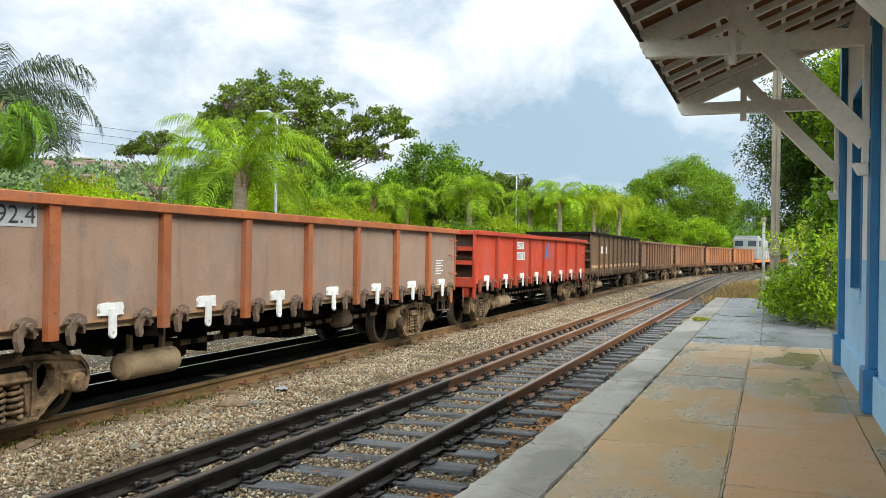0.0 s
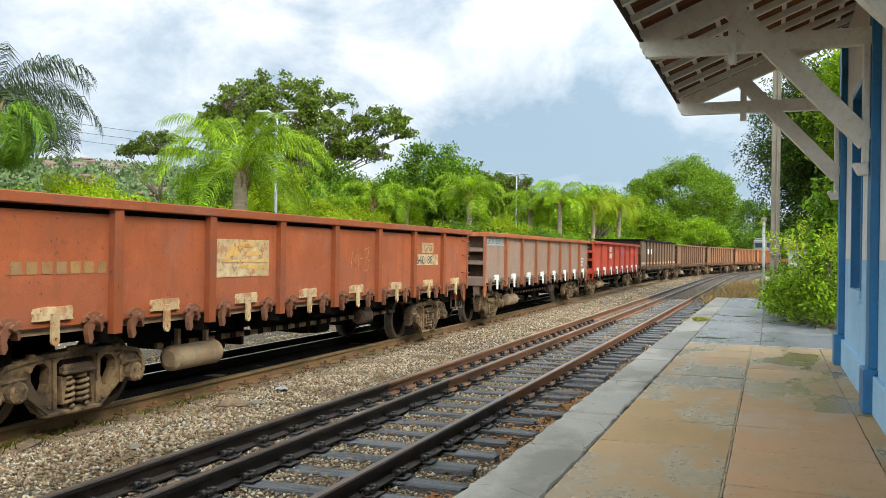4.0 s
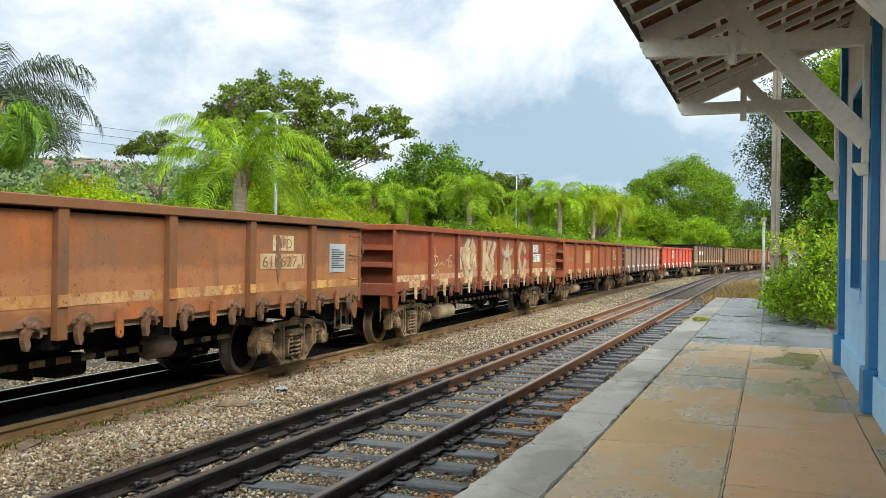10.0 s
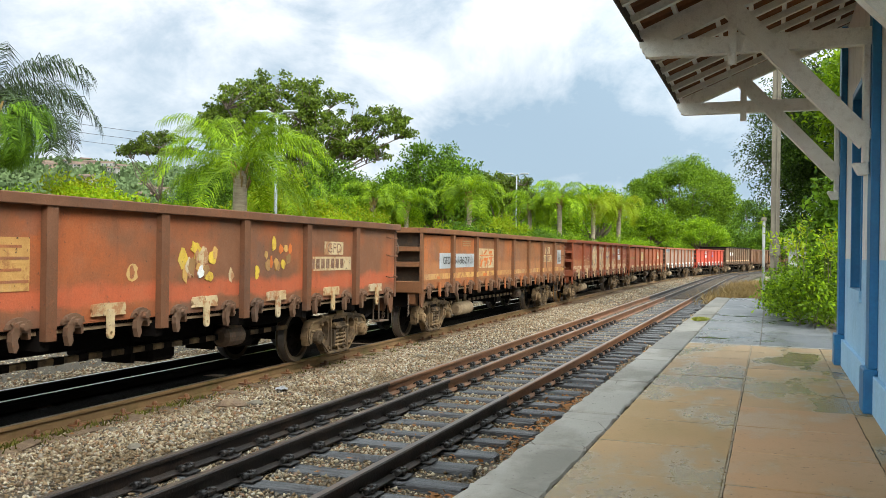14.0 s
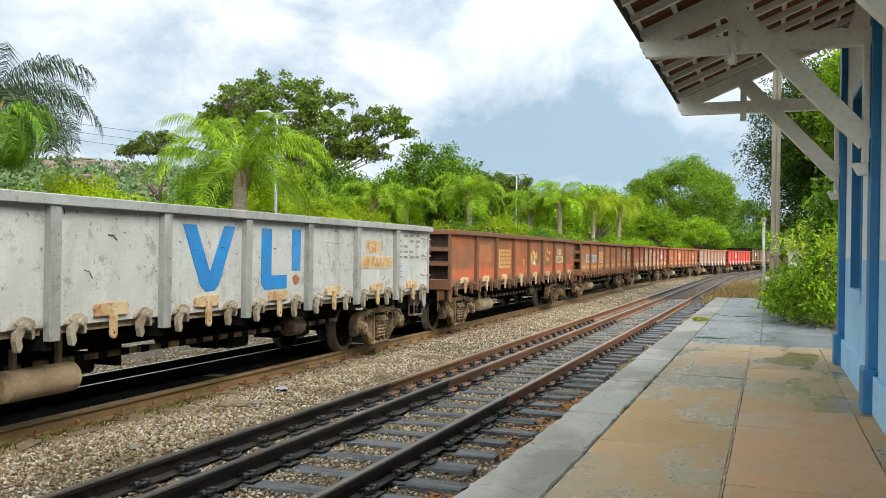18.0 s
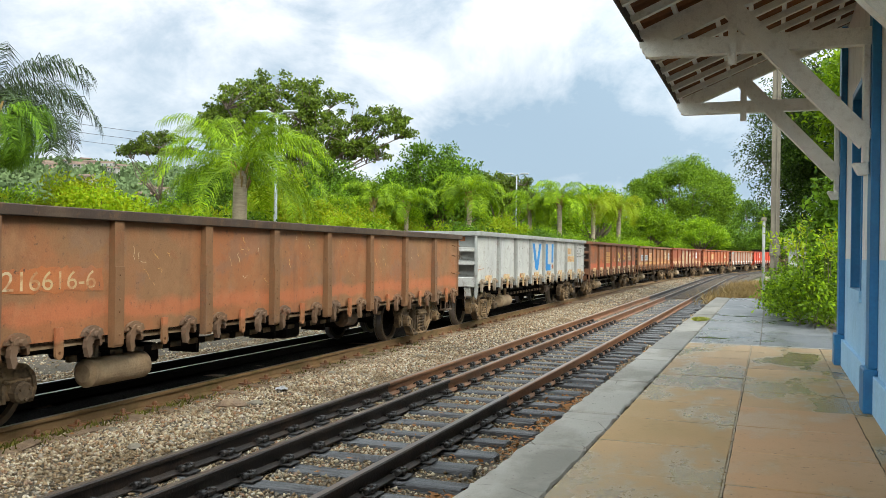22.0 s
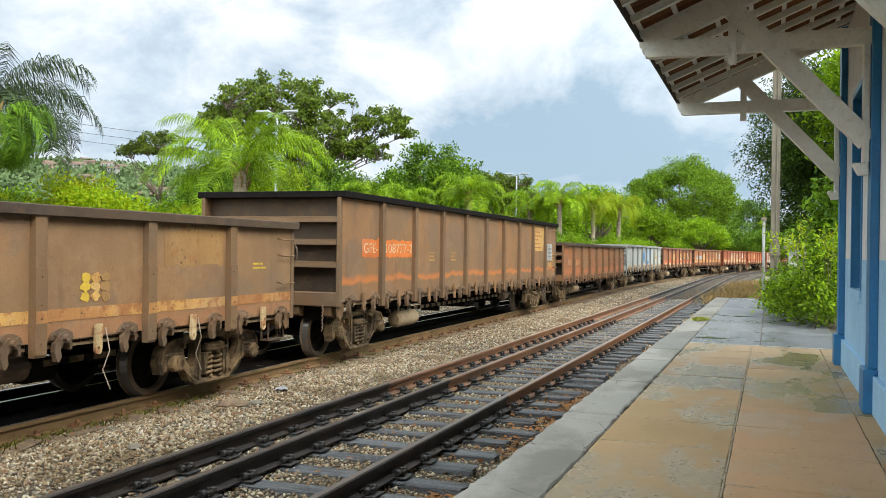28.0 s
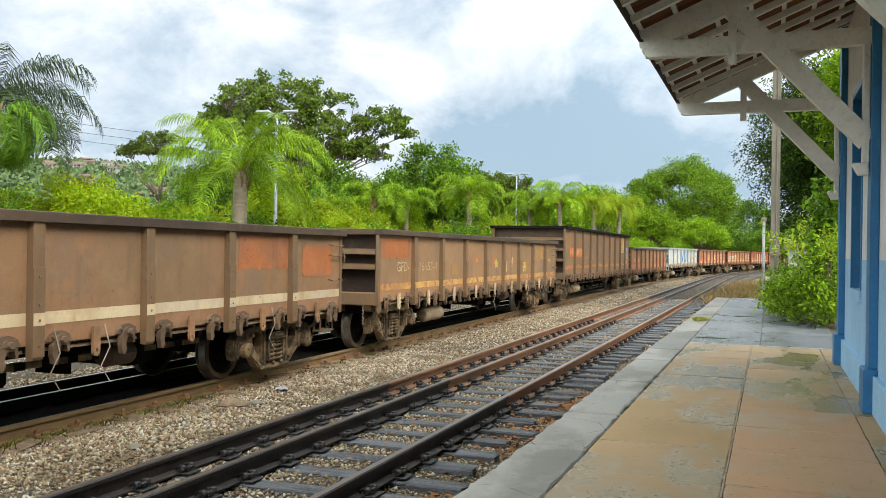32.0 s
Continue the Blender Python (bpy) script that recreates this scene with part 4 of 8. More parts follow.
def build_canopy():
    roof = thing("canopy_roof", "tiled platform canopy on cream timber rafters", "roof", kind="structure")
    for p in PIL:
        br = thing("roof_bracket", "cream-painted timber bracket with a long diagonal brace", "bracket", "canopy brackets", kind="structure")
        bm = bmnew()
        a, z = 0.06, 3.86
        prof = [(-1.22, z - 0.085), (-1.27, z - 0.07), (-1.275, z - 0.03), (-1.30, z - 0.02), (-1.31, z + 0.03), (-1.33, z + 0.04), (-1.33, z + 0.085), (XW, z + 0.085), (XW, z - 0.085)]
        lo = [bm.verts.new((x, p - a, zz)) for x, zz in prof]
        hi = [bm.verts.new((x, p + a, zz)) for x, zz in prof]
        bm.faces.new(lo)
        bm.faces.new(hi[::-1])
        for k in range(len(prof)):
            bm.faces.new((lo[k], hi[k], hi[(k + 1) % len(prof)], lo[(k + 1) % len(prof)]))
        part("tie_beam", bm, M["timber"], br)
        bm = bmnew()
        beam(bm, (EAVE_X + 0.03, p, roof_z(EAVE_X + 0.03) - 0.09), (XW + 0.1, p, roof_z(XW + 0.1) - 0.09), 0.112, 0.17)
        part("principal_rafter", bm, M["timber"], br)
        bm = bmnew()
        beam(bm, (XW - 0.10, p - 0.004, 2.83), (-0.40, p - 0.004, roof_z(-0.40) - 0.15), 0.134, 0.19)
        part("brace", bm, M["timber"], br)
        bm = bmnew()
        beam(bm, (-0.39, p - 0.066, 3.65), (-0.39, p - 0.066, roof_z(-0.39) - 0.10), 0.085, 0.05, (0, 1, 0))
        part("strut", bm, M["timber"], br)
        bm = bmnew()
        box(bm, (XW - 0.15, p - 0.06, 2.62), (XW - 0.085, p + 0.06, 3.77), 0.008)
        part("wall_post", bm, M["timber"], br)
        bm = bmnew()
        v = box(bm, (XW - 0.24, p - 0.06, 2.50), (XW - 0.085, p + 0.06, 2.62), 0.012)
        for v in bm.verts:
            if v.co.z < 2.53 and v.co.x < XW - 0.2:
                v.co.x += 0.05
        part("post_foot", bm, M["timber"], br)
    y0, y1 = -9.4, 14.15
    bm = bmnew()
    beam(bm, (EAVE_X - 0.03, -0.0, roof_z(EAVE_X - 0.03) + 0.04), (3.9, 0, roof_z(3.9) + 0.04), 0.07, 0.075)
    rafter = mesh_of(bm, "rafter", M["timber"])
    y = y0 + 0.25
    while y < y1:
        piece("rafter", rafter, roof, pose(0, y, 0))
        y += 0.64
    bm = bmnew()
    z = roof_z(EAVE_X - 0.04)
    outline(bm, [(y0, z - 0.005), (y1, z - 0.005), (y1, z + 0.15), (y0, z + 0.15)], EAVE_X - 0.055, EAVE_X - 0.035)
    part("eave_board", bm, M["bark"], roof, "dark weathered board along the eave")
    x = EAVE_X - 0.02
    bm = bmnew()
    beam(bm, (0, y0, 0), (0, y1, 0), 0.05, 0.03)
    batten = mesh_of(bm, "batten", M["timber"])
    while x < 3.8:
        piece("batten", batten, roof, pose(x, 0, roof_z(x) + 0.095))
        x += 0.36
    # clay tiles: rows of shallow curved troughs
    vs, fs = [], []
    rng = random.Random(3)
    ny, w = int((y1 - y0) / 0.22), 0.22
    x = EAVE_X - 0.06
    while x < 3.9:
        for i in range(ny):
            y = y0 + w * i
            j = rng.uniform(-0.012, 0.012)
            b = len(vs)
            for xx, lift in ((x + j, 0.145), (x + 0.4 + j, 0.120)):
                for k in range(5):
                    vs.append((xx, y + w * k / 4 * 0.98, roof_z(xx) + lift + 0.045 * math.sin(math.pi * k / 4)))
                for k in range(5):
                    vs.append((xx, y + w * k / 4 * 0.98, roof_z(xx) + lift - 0.014 + 0.045 * math.sin(math.pi * k / 4)))
            for k in range(4):
                fs.append((b + k, b + k + 1, b + 11 + k, b + 10 + k))
                fs.append((b + 5 + k, b + 15 + k, b + 16 + k, b + 6 + k))
                fs.append((b + k, b + 5 + k, b + 6 + k, b + 1 + k))
        x += 0.36
    me = bpy.data.meshes.new("clay_tiles")
    me.from_pydata(vs, [], fs)
    me.materials.append(M["roof_tile"])
    ob = piece("clay_tiles", me, roof)
    ob["kind"] = "stuff"
    bm = bmnew()
    box(bm, (3.85, y0, 5.0), (6.9, y1, 6.1))
    part("ridge_block", bm, M["roof_tile"], roof)


build_canopy()


# ---- the train ----
HALF, SIDE, FACE = 1.31, 1.22, 1.226           # top rail's edge, side sheet, paint on it
WHEEL_R, BASE, BOGIE = 0.385, 1.54, 1.52


FRAME = {}


def rust_paint(name, a, b, amount=0.55, streak=0.5, rust=(0.16, 0.055, 0.022), band=None, band_at=(1.12, 1.45)):
    a, b = (a[0] * 1.0, a[1] * 0.93, a[2] * 0.68), (b[0] * 1.0, b[1] * 0.93, b[2] * 0.68)
    m = rusty(name, a, b, rust, amount, streak, band=band, band_at=band_at)
    FRAME[m.name] = rusty(name + "_frame", tuple(v * 0.72 for v in a), tuple(v * 0.8 for v in a), rust, amount, streak)
    FRAME[m.name + "_frame"] = rusty(name + "_hinge", tuple(0.35 * v + w for v, w in zip(a, (0.085, 0.055, 0.035))), tuple(0.3 * v + w for v, w in zip(a, (0.05, 0.035, 0.025))), rust, amount, streak)
    return m


IRON = mottled("bogie_iron", (0.25, 0.165, 0.088), (0.065, 0.046, 0.03), (0.02, 0.016, 0.013), 2.8, 45, 0.8, amount=0.9, lo=0.43, hi=0.57, spec=0.2)
HINGE_PALE = rusty("pale_hinge", (0.33, 0.28, 0.21), (0.21, 0.16, 0.11), (0.15, 0.07, 0.03), 0.6, 0.5)
# dark brown of top rails; on end sheets it puts recess shade into colour
END_DARK = rusty("end_grime", (0.075, 0.05, 0.032), (0.045, 0.03, 0.022), (0.10, 0.05, 0.02), 0.4, 0.6)
# dark ironwork; on floors, underframes and bolsters the near-black also paints in shade
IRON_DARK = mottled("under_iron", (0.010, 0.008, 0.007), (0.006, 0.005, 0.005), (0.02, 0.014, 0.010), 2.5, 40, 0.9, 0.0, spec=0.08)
IRON_MID = mottled("hinge_iron", (0.15, 0.098, 0.062), (0.075, 0.05, 0.034), (0.23, 0.11, 0.05), 4, 40, 0.75, 0.1)
RAIL_DUST = mottled("dusty_rail", (0.36, 0.26, 0.155), (0.24, 0.16, 0.09), (0.12, 0.075, 0.045), 3, 40, 0.8)
WHEEL = mottled("wheel_iron", (0.12, 0.085, 0.052), (0.06, 0.042, 0.027), (0.15, 0.075, 0.03), 2.2, 40, 0.75, 0.0, spec=0.25)
WHEEL_OCHRE = mottled("wheel_ochre", (0.36, 0.17, 0.03), (0.12, 0.06, 0.022), (0.03, 0.02, 0.015), 3.0, 40, 0.75, amount=0.8, spec=0.25)
TREAD = mottled("wheel_tread", (0.45, 0.42, 0.4), (0.3, 0.27, 0.25), None, 3, 50, 0.35, 0.9, 0.1, 0.002)
GRAFFITI_EDGE = rusty("graffiti_edge", (0.24, 0.225, 0.22), (0.17, 0.15, 0.15), (0.2, 0.09, 0.04), 0.6, 0.4)
GRAFFITI = rusty("graffiti_cream", (0.45, 0.33, 0.19), (0.36, 0.25, 0.13), (0.22, 0.09, 0.035), 0.8, 0.6, chip=0.5)
CREAM = rusty("cream_paint", (0.53, 0.41, 0.24), (0.43, 0.30, 0.15), (0.24, 0.10, 0.04), 0.9, 0.5, chip=0.5)
WHITE = rusty("white_paint", (0.74, 0.74, 0.72), (0.62, 0.62, 0.6), (0.25, 0.15, 0.1), 0.35, 0.2)
BLACK = mottled("black_paint", (0.018, 0.018, 0.018), (0.03, 0.028, 0.026), None, 3, 40, 0.6)
OCHRE = rusty("ochre_paint", (0.55, 0.33, 0.10), (0.42, 0.22, 0.07), (0.2, 0.08, 0.03), 0.9, 0.5)
YELLOW = rusty("yellow_paint", (0.62, 0.42, 0.05), (0.5, 0.32, 0.05), (0.25, 0.12, 0.03), 0.7, 0.3)
BLUE = rusty("blue_paint", (0.02, 0.20, 0.46), (0.02, 0.165, 0.40), (0.1, 0.1, 0.12), 0.25, 0.2)
STRIPE = rusty("worn_stripe", (0.55, 0.31, 0.095), (0.36, 0.16, 0.06), (0.20, 0.075, 0.03), 0.9, 0.6, chip=0.5)
STRIPE_CLEAN = rusty("cream_stripe", (0.56, 0.44, 0.28), (0.46, 0.33, 0.19), (0.26, 0.12, 0.05), 0.35, 0.4, chip=0.6)
STRIPE_PALE = rusty("worn_pale_stripe", (0.60, 0.47, 0.29), (0.38, 0.20, 0.11), (0.22, 0.085, 0.035), 0.95, 0.7, chip=0.46)
GREYPANEL = rusty("grey_panel_paint", (0.37, 0.385, 0.39), (0.31, 0.325, 0.33), (0.2, 0.13, 0.1), 0.4, 0.3)
SILVER = rusty("silver_paint", (0.36, 0.30, 0.23), (0.28, 0.225, 0.165), (0.22, 0.1, 0.05), 0.5, 0.35)
DULL = rusty("dull_ochre_paint", (0.33, 0.185, 0.07), (0.25, 0.14, 0.06), (0.2, 0.08, 0.03), 0.7, 0.5)
RUSTRED = rusty("rust_red_paint", (0.36, 0.12, 0.04), (0.25, 0.11, 0.055), (0.2, 0.07, 0.03), 0.6, 0.5)
BROWN = mottled("brown_print", (0.13, 0.06, 0.03), (0.22, 0.11, 0.06), (0.5, 0.4, 0.28), 6, 40, 0.7)
GREYDARK = mottled("grey_print", (0.13, 0.12, 0.11), (0.22, 0.20, 0.18), (0.4, 0.38, 0.35), 6, 40, 0.7)
ORANGE = rusty("orange_paint", (0.60, 0.16, 0.035), (0.5, 0.13, 0.03), (0.2, 0.07, 0.03), 0.5, 0.4)
PAINTS = {"cream": CREAM, "white": WHITE, "black": BLACK, "ochre": OCHRE, "yellow": YELLOW, "blue": BLUE, "grey": GREYPANEL, "orange": ORANGE, "brown": BROWN, "rust": RUSTRED, "dull": DULL}
CACHE = {}


def cached(key, make):
    if key not in CACHE:
        CACHE[key] = make()
    return CACHE[key]


def wheelset_mesh(face=None):
    bm = bmnew()
    for sd in (1, -1):
        x = 0.535 * sd
        prof = [(x - sd * 0.045, 0.10), (x - sd * 0.045, 0.30), (x - sd * 0.075, 0.36), (x - sd * 0.075, 0.435), (x - sd * 0.06, 0.447), (x - sd * 0.04, 0.425), (x + sd * 0.055, 0.415),
                (x + sd * 0.065, 0.405), (x + sd * 0.065, 0.345), (x + sd * 0.02, 0.33), (x - sd * 0.0, 0.20), (x + sd * 0.055, 0.12), (x + sd * 0.075, 0.085)]
        lathe(bm, [(a, r * 0.925) for a, r in prof], 40, "x")
    lathe(bm, [(-0.8, 0.06), (-0.78, 0.07), (0.78, 0.07), (0.8, 0.06)], 12, "x")
    for sd in (1, -1):
        for k in range(3):
            a = 2.1 * k + 0.3
            c = Vector((sd * 0.585, 0.15 * math.cos(a), 0.15 * math.sin(a)))
            box(bm, c - Vector((0.012, 0.02, 0.02)), c + Vector((0.012, 0.02, 0.02)))
    me = mesh_of(bm, "wheelset", face or WHEEL)
    me.materials.append(TREAD)
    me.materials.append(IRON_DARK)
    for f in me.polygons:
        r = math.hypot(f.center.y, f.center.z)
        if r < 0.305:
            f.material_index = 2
        elif r > 0.375 and abs(f.normal.x) < 0.6:
            f.material_index = 1
    return me


def side_frame_mesh():
    """A cast bogie side: one heavy plate with legs round the axle boxes, two rounded eyes and a window for the springs."""
    bm = bmnew()
    h = BASE / 2
    half = [(h + 0.20, 0.27), (h + 0.24, 0.40), (h + 0.21, 0.53), (h + 0.12, 0.62), (h - 0.05, 0.655), (0.42, 0.685), (0.0, 0.70)]
    low = [(h + 0.14, 0.27), (h + 0.14, 0.44), (h + 0.08, 0.49), (h - 0.09, 0.49), (h - 0.15, 0.44), (h - 0.15, 0.36), (h - 0.20, 0.30), (0.44, 0.14), (0.30, 0.075)]
    outer = half + [(-y, z) for y, z in half[-2::-1]] + [(-y, z) for y, z in low] + low[::-1]
    eye = [(0.335, 0.55), (0.40, 0.60), (0.50, 0.59), (0.555, 0.53), (0.55, 0.45), (0.50, 0.37), (0.43, 0.29), (0.375, 0.30), (0.34, 0.40)]
    window = [(-0.24, 0.17), (-0.20, 0.14), (0.20, 0.14), (0.24, 0.17), (0.25, 0.57), (0.20, 0.61), (-0.20, 0.61), (-0.25, 0.57)]
    pierced(bm, [outer, eye, [(-y, z) for y, z in eye[::-1]], window], -0.05, 0.06)
    # raised rims round the top, the arms and the window
    rim = [(h + 0.17, 0.30), (h + 0.205, 0.41), (h + 0.18, 0.52), (h + 0.10, 0.60), (h - 0.06, 0.63), (0.42, 0.66), (0.0, 0.675)]
    for s in (1, -1):
        for (a, b), (c, d) in zip(rim, rim[1:]):
            beam(bm, (0.06, s * a, b), (0.06, s * c, d), 0.045, 0.04)
        beam(bm, (0.055, s * 0.31, 0.10), (0.055, s * (h - 0.18), 0.315), 0.05, 0.035)
        beam(bm, (0.055, s * 0.275, 0.14), (0.055, s * 0.29, 0.63), 0.06, 0.045, (0, 1, 0))
        box(bm, (-0.09, s * h - 0.115, 0.31), (0.085, s * h + 0.115, 0.475), 0.03)
        box(bm, (0.05, s * h - 0.15, 0.46), (0.10, s * h + 0.15, 0.50), 0.012)
        for dy in (-0.14, 0.14):
            box(bm, (0.03, s * h + dy - 0.022, 0.29), (0.085, s * h + dy + 0.022, 0.47), 0.008)
        box(bm, (0.02, s * 0.56 - 0.04, 0.655), (0.09, s * 0.56 + 0.04, 0.70), 0.01)
        lathe(bm, [(0.05, 0.03), (0.105, 0.026)], 8, "x", (0, s * 0.60, 0.56))
        lathe(bm, [(0.05, 0.026), (0.10, 0.022)], 8, "x", (0, s * 0.36, 0.19))
    box(bm, (-0.08, -0.36, 0.07), (0.09, 0.36, 0.13), 0.02)
    box(bm, (-0.05, -0.19, 0.45), (0.12, 0.19, 0.56), 0.025)
    box(bm, (0.10, -0.22, 0.47), (0.14, 0.22, 0.505), 0.01)
    box(bm, (0.06, -0.14, 0.685), (0.095, 0.14, 0.735), 0.012)
    for s in (1, -1):
        outline(bm, [(s * 0.20, 0.19), (s * 0.225, 0.45), (s * 0.145, 0.45), (s * 0.185, 0.19)], -0.02, 0.10)
    return mesh_of(bm, "side_frame", IRON)


def spring_mesh():
    bm = bmnew()
    for dy in (-0.095, 0.095):
        pts = [(0.0 + 0.072 * math.cos(a), dy + 0.072 * math.sin(a), 0.15 + 0.29 * a / (2 * math.pi * 5)) for a in (2 * math.pi * k / 10 for k in range(51))]
        tube(bm, pts, 0.021, 6)
        lathe(bm, [(0.15, 0.035), (0.44, 0.035)], 8, "z", (0, dy, 0))
    return mesh_of(bm, "spring", IRON, True)


def cap_mesh():
    bm = bmnew()
    lathe(bm, [(-0.03, 0.10), (0.05, 0.10), (0.07, 0.08), (0.075, 0.03)], 14, "x")
    for k in range(3):
        a = 2 * math.pi * k / 3 + 0.5
        lathe(bm, [(0.06, 0.02), (0.09, 0.018)], 6, "x", (0, 0.06 * math.cos(a), 0.06 * math.sin(a)))
    return mesh_of(bm, "axle_cap", IRON)


WHEELSETS = []


def bogie(wagon, y):
    b = piece("bogie", None, wagon, pose(0, y, 0), "cast iron two-axle bogie coated in brown dust")
    for sd in (1, -1):
        piece("side_frame", cached("side_frame", side_frame_mesh), b, pose(0.84 * sd, 0, 0.0, 0, 0, 0 if sd > 0 else 180))
        piece("spring", cached("spring", spring_mesh), b, pose(0.87 * sd, 0, 0.0))
        for k in (1, -1):
            piece("axle_cap", cached("cap", cap_mesh), b, pose(0.94 * sd, k * BASE / 2, WHEEL_R, 0, 0, 0 if sd > 0 else 180))
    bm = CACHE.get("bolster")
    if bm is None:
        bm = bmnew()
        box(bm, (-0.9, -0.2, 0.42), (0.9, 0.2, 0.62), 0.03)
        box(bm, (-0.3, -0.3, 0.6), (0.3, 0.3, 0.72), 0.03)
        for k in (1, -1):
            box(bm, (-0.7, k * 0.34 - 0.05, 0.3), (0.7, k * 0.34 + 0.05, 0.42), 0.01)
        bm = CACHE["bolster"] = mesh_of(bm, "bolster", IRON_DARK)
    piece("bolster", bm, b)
    for k in (1, -1):
        w = piece("wheelset", cached("wheelset", wheelset_mesh), b, pose(0, k * BASE / 2, WHEEL_R))
        WHEELSETS.append((w, k * BASE / 2))
    return b


def ochre_wheels(wagon):
    """Rust-orange wheel faces on the wagon's rear bogie."""
    for b in wagon.children:
        if b.name.startswith("bogie") and b.matrix_basis.translation.y < 0:
            for c in b.children:
                if c.name.startswith("wheelset"):
                    c.data = cached("ochre_wheelset", lambda: wheelset_mesh(WHEEL_OCHRE))


def hinge_mesh(mat):
    """A bell-shaped casting on the sheet, its bracket, and a curved pawl that hangs below the floor."""
    bm = bmnew()
    bell = [(0.14 * math.cos(a) - 0.015 * math.sin(2 * a), 0.985 + 0.095 * math.sin(a) ** 0.8) for a in (math.pi * k / 9 for k in range(10))]
    outline(bm, bell, SIDE, SIDE + 0.035)
    outline(bm, [(y * 0.62, 0.985 + (z - 0.985) * 0.66) for y, z in bell], SIDE + 0.03, SIDE + 0.065)
    for y, z in ((-0.085, 1.03), (0.085, 1.03)):
        lathe(bm, [(SIDE + 0.03, 0.022), (SIDE + 0.055, 0.019)], 6, "x", (0, y, z))
    lathe(bm, [(SIDE + 0.05, 0.034), (SIDE + 0.105, 0.03)], 8, "x", (0, 0.0, 1.0))
    outline(bm, [(-0.07, 1.005), (-0.105, 0.95), (-0.11, 0.88), (-0.085, 0.79), (-0.06, 0.785), (-0.03, 0.83), (-0.045, 0.89), (-0.02, 0.94), (0.03, 0.975), (0.02, 1.01)], SIDE + 0.005, SIDE + 0.06)
    outline(bm, [(0.02, 0.99), (0.13, 0.99), (0.135, 0.89), (0.11, 0.88), (0.10, 0.94), (0.03, 0.945)], SIDE - 0.07, SIDE + 0.02)
    return mesh_of(bm, "hinge", mat)


def plate_mesh(w, mat):
    bm = bmnew()
    edge = [(-w / 2, 1.03), (-w / 2 + 0.01, 1.06), (-w / 2 - 0.005, 1.10), (-w / 2 + 0.012, 1.14), (-0.05, 1.152), (0.08, 1.146), (w / 2 - 0.015, 1.15), (w / 2, 1.10), (w / 2 - 0.012, 1.06), (w / 2 + 0.004, 1.028)]
    outline(bm, edge, SIDE, SIDE + 0.03)
    return mesh_of(bm, "latch_plate", mat)


def tongue_mesh(mat):
    """A hanging latch bar with a round eye near its foot."""
    bm = bmnew()
    foot = [(0.046 * math.cos(a), 0.855 + 0.05 * math.sin(a)) for a in (math.pi + math.pi * k / 8 for k in range(9))]
    eye = [(0.016 * math.cos(a), 0.862 + 0.02 * math.sin(a)) for a in (2 * math.pi * k / 8 for k in range(8))]
    pierced(bm, [foot + [(0.044, 1.09), (-0.044, 1.09)], eye], SIDE + 0.028, SIDE + 0.055)
    return mesh_of(bm, "latch_tongue", mat)


def ribbon(bm, pts, w, x=FACE):
    """A painted stroke through (y, z) points."""
    pts = [Vector((0, a, b)) for a, b in pts]
    rows = []
    for i, p in enumerate(pts):
        d = (pts[min(i + 1, len(pts) - 1)] - pts[max(i - 1, 0)]).normalized()
        s = Vector((0, -d.z, d.y)) * (w / 2)
        rows.append([bm.verts.new((x, (p + s * k).y, (p + s * k).z)) for k in (1, -1)])
    for A, B in zip(rows, rows[1:]):
        bm.faces.new((A[0], A[1], B[1], B[0]))


def patch(wagon, name, pts, paint, x=FACE, label=""):
    """A flat painted area of (y, z) outline on the side."""
    bm = bmnew()
    (outline if len(pts) < 12 else lambda b, p, x0, x1: pierced(b, [p], x0, x1))(bm, pts, SIDE + 0.001, x)
    return part(name, bm, PAINTS[paint], wagon, label)


def blob(wagon, rng, y, z, ry, rz, paint, x=FACE):
    """A ragged dab of paint."""
    pts = [(y + ry * rng.uniform(0.6, 1.15) * math.cos(a), z + rz * rng.uniform(0.6, 1.15) * math.sin(a)) for a in (2 * math.pi * k / 11 for k in range(11))]
    return patch(wagon, "paint_blob", pts, paint, x)


def rect(y0, y1, z0, z1):
    return [(y0, z0), (y1, z0), (y1, z1), (y0, z1)]


def worn(y0, y1, z0, z1):
    """A rectangle whose edges have flaked away unevenly."""
    rng = random.Random(round(y0 * 100))
    pts = []
    corners = rect(y0, y1, z0, z1)
    for (ay, az), (by, bz) in zip(corners, corners[1:] + corners[:1]):
        k = max(3, int(math.hypot(by - ay, bz - az) / 0.05))
        pts += [(ay + (by - ay) * i / k + rng.gauss(0, 0.012), az + (bz - az) * i / k + rng.gauss(0, 0.014)) for i in range(k)]
    return pts


def lettering(wagon, text, y, z, height, paint, x=FACE + 0.004, width=None, label=""):
    """Letters on the side, from y on, with their foot at z."""
    def make():
        c = bpy.data.curves.new("lettering", "FONT")
        c.body, c.size, c.extrude = text, height * 1.42, 0.0
        o = bpy.data.objects.new("lettering", c)
        scene.collection.objects.link(o)
        me = bpy.data.meshes.new_from_object(o.evaluated_get(bpy.context.evaluated_depsgraph_get()))
        bpy.data.objects.remove(o)
        me.materials.append(PAINTS[paint])
        return me
    me = make()
    w = max(v.co.x for v in me.vertices)
    k = (width / w) if width else 1.0
    for v in me.vertices:
        v.co = Vector((x, y + v.co.x * k, z + v.co.y))
    return piece("lettering", me, wagon, None, label)


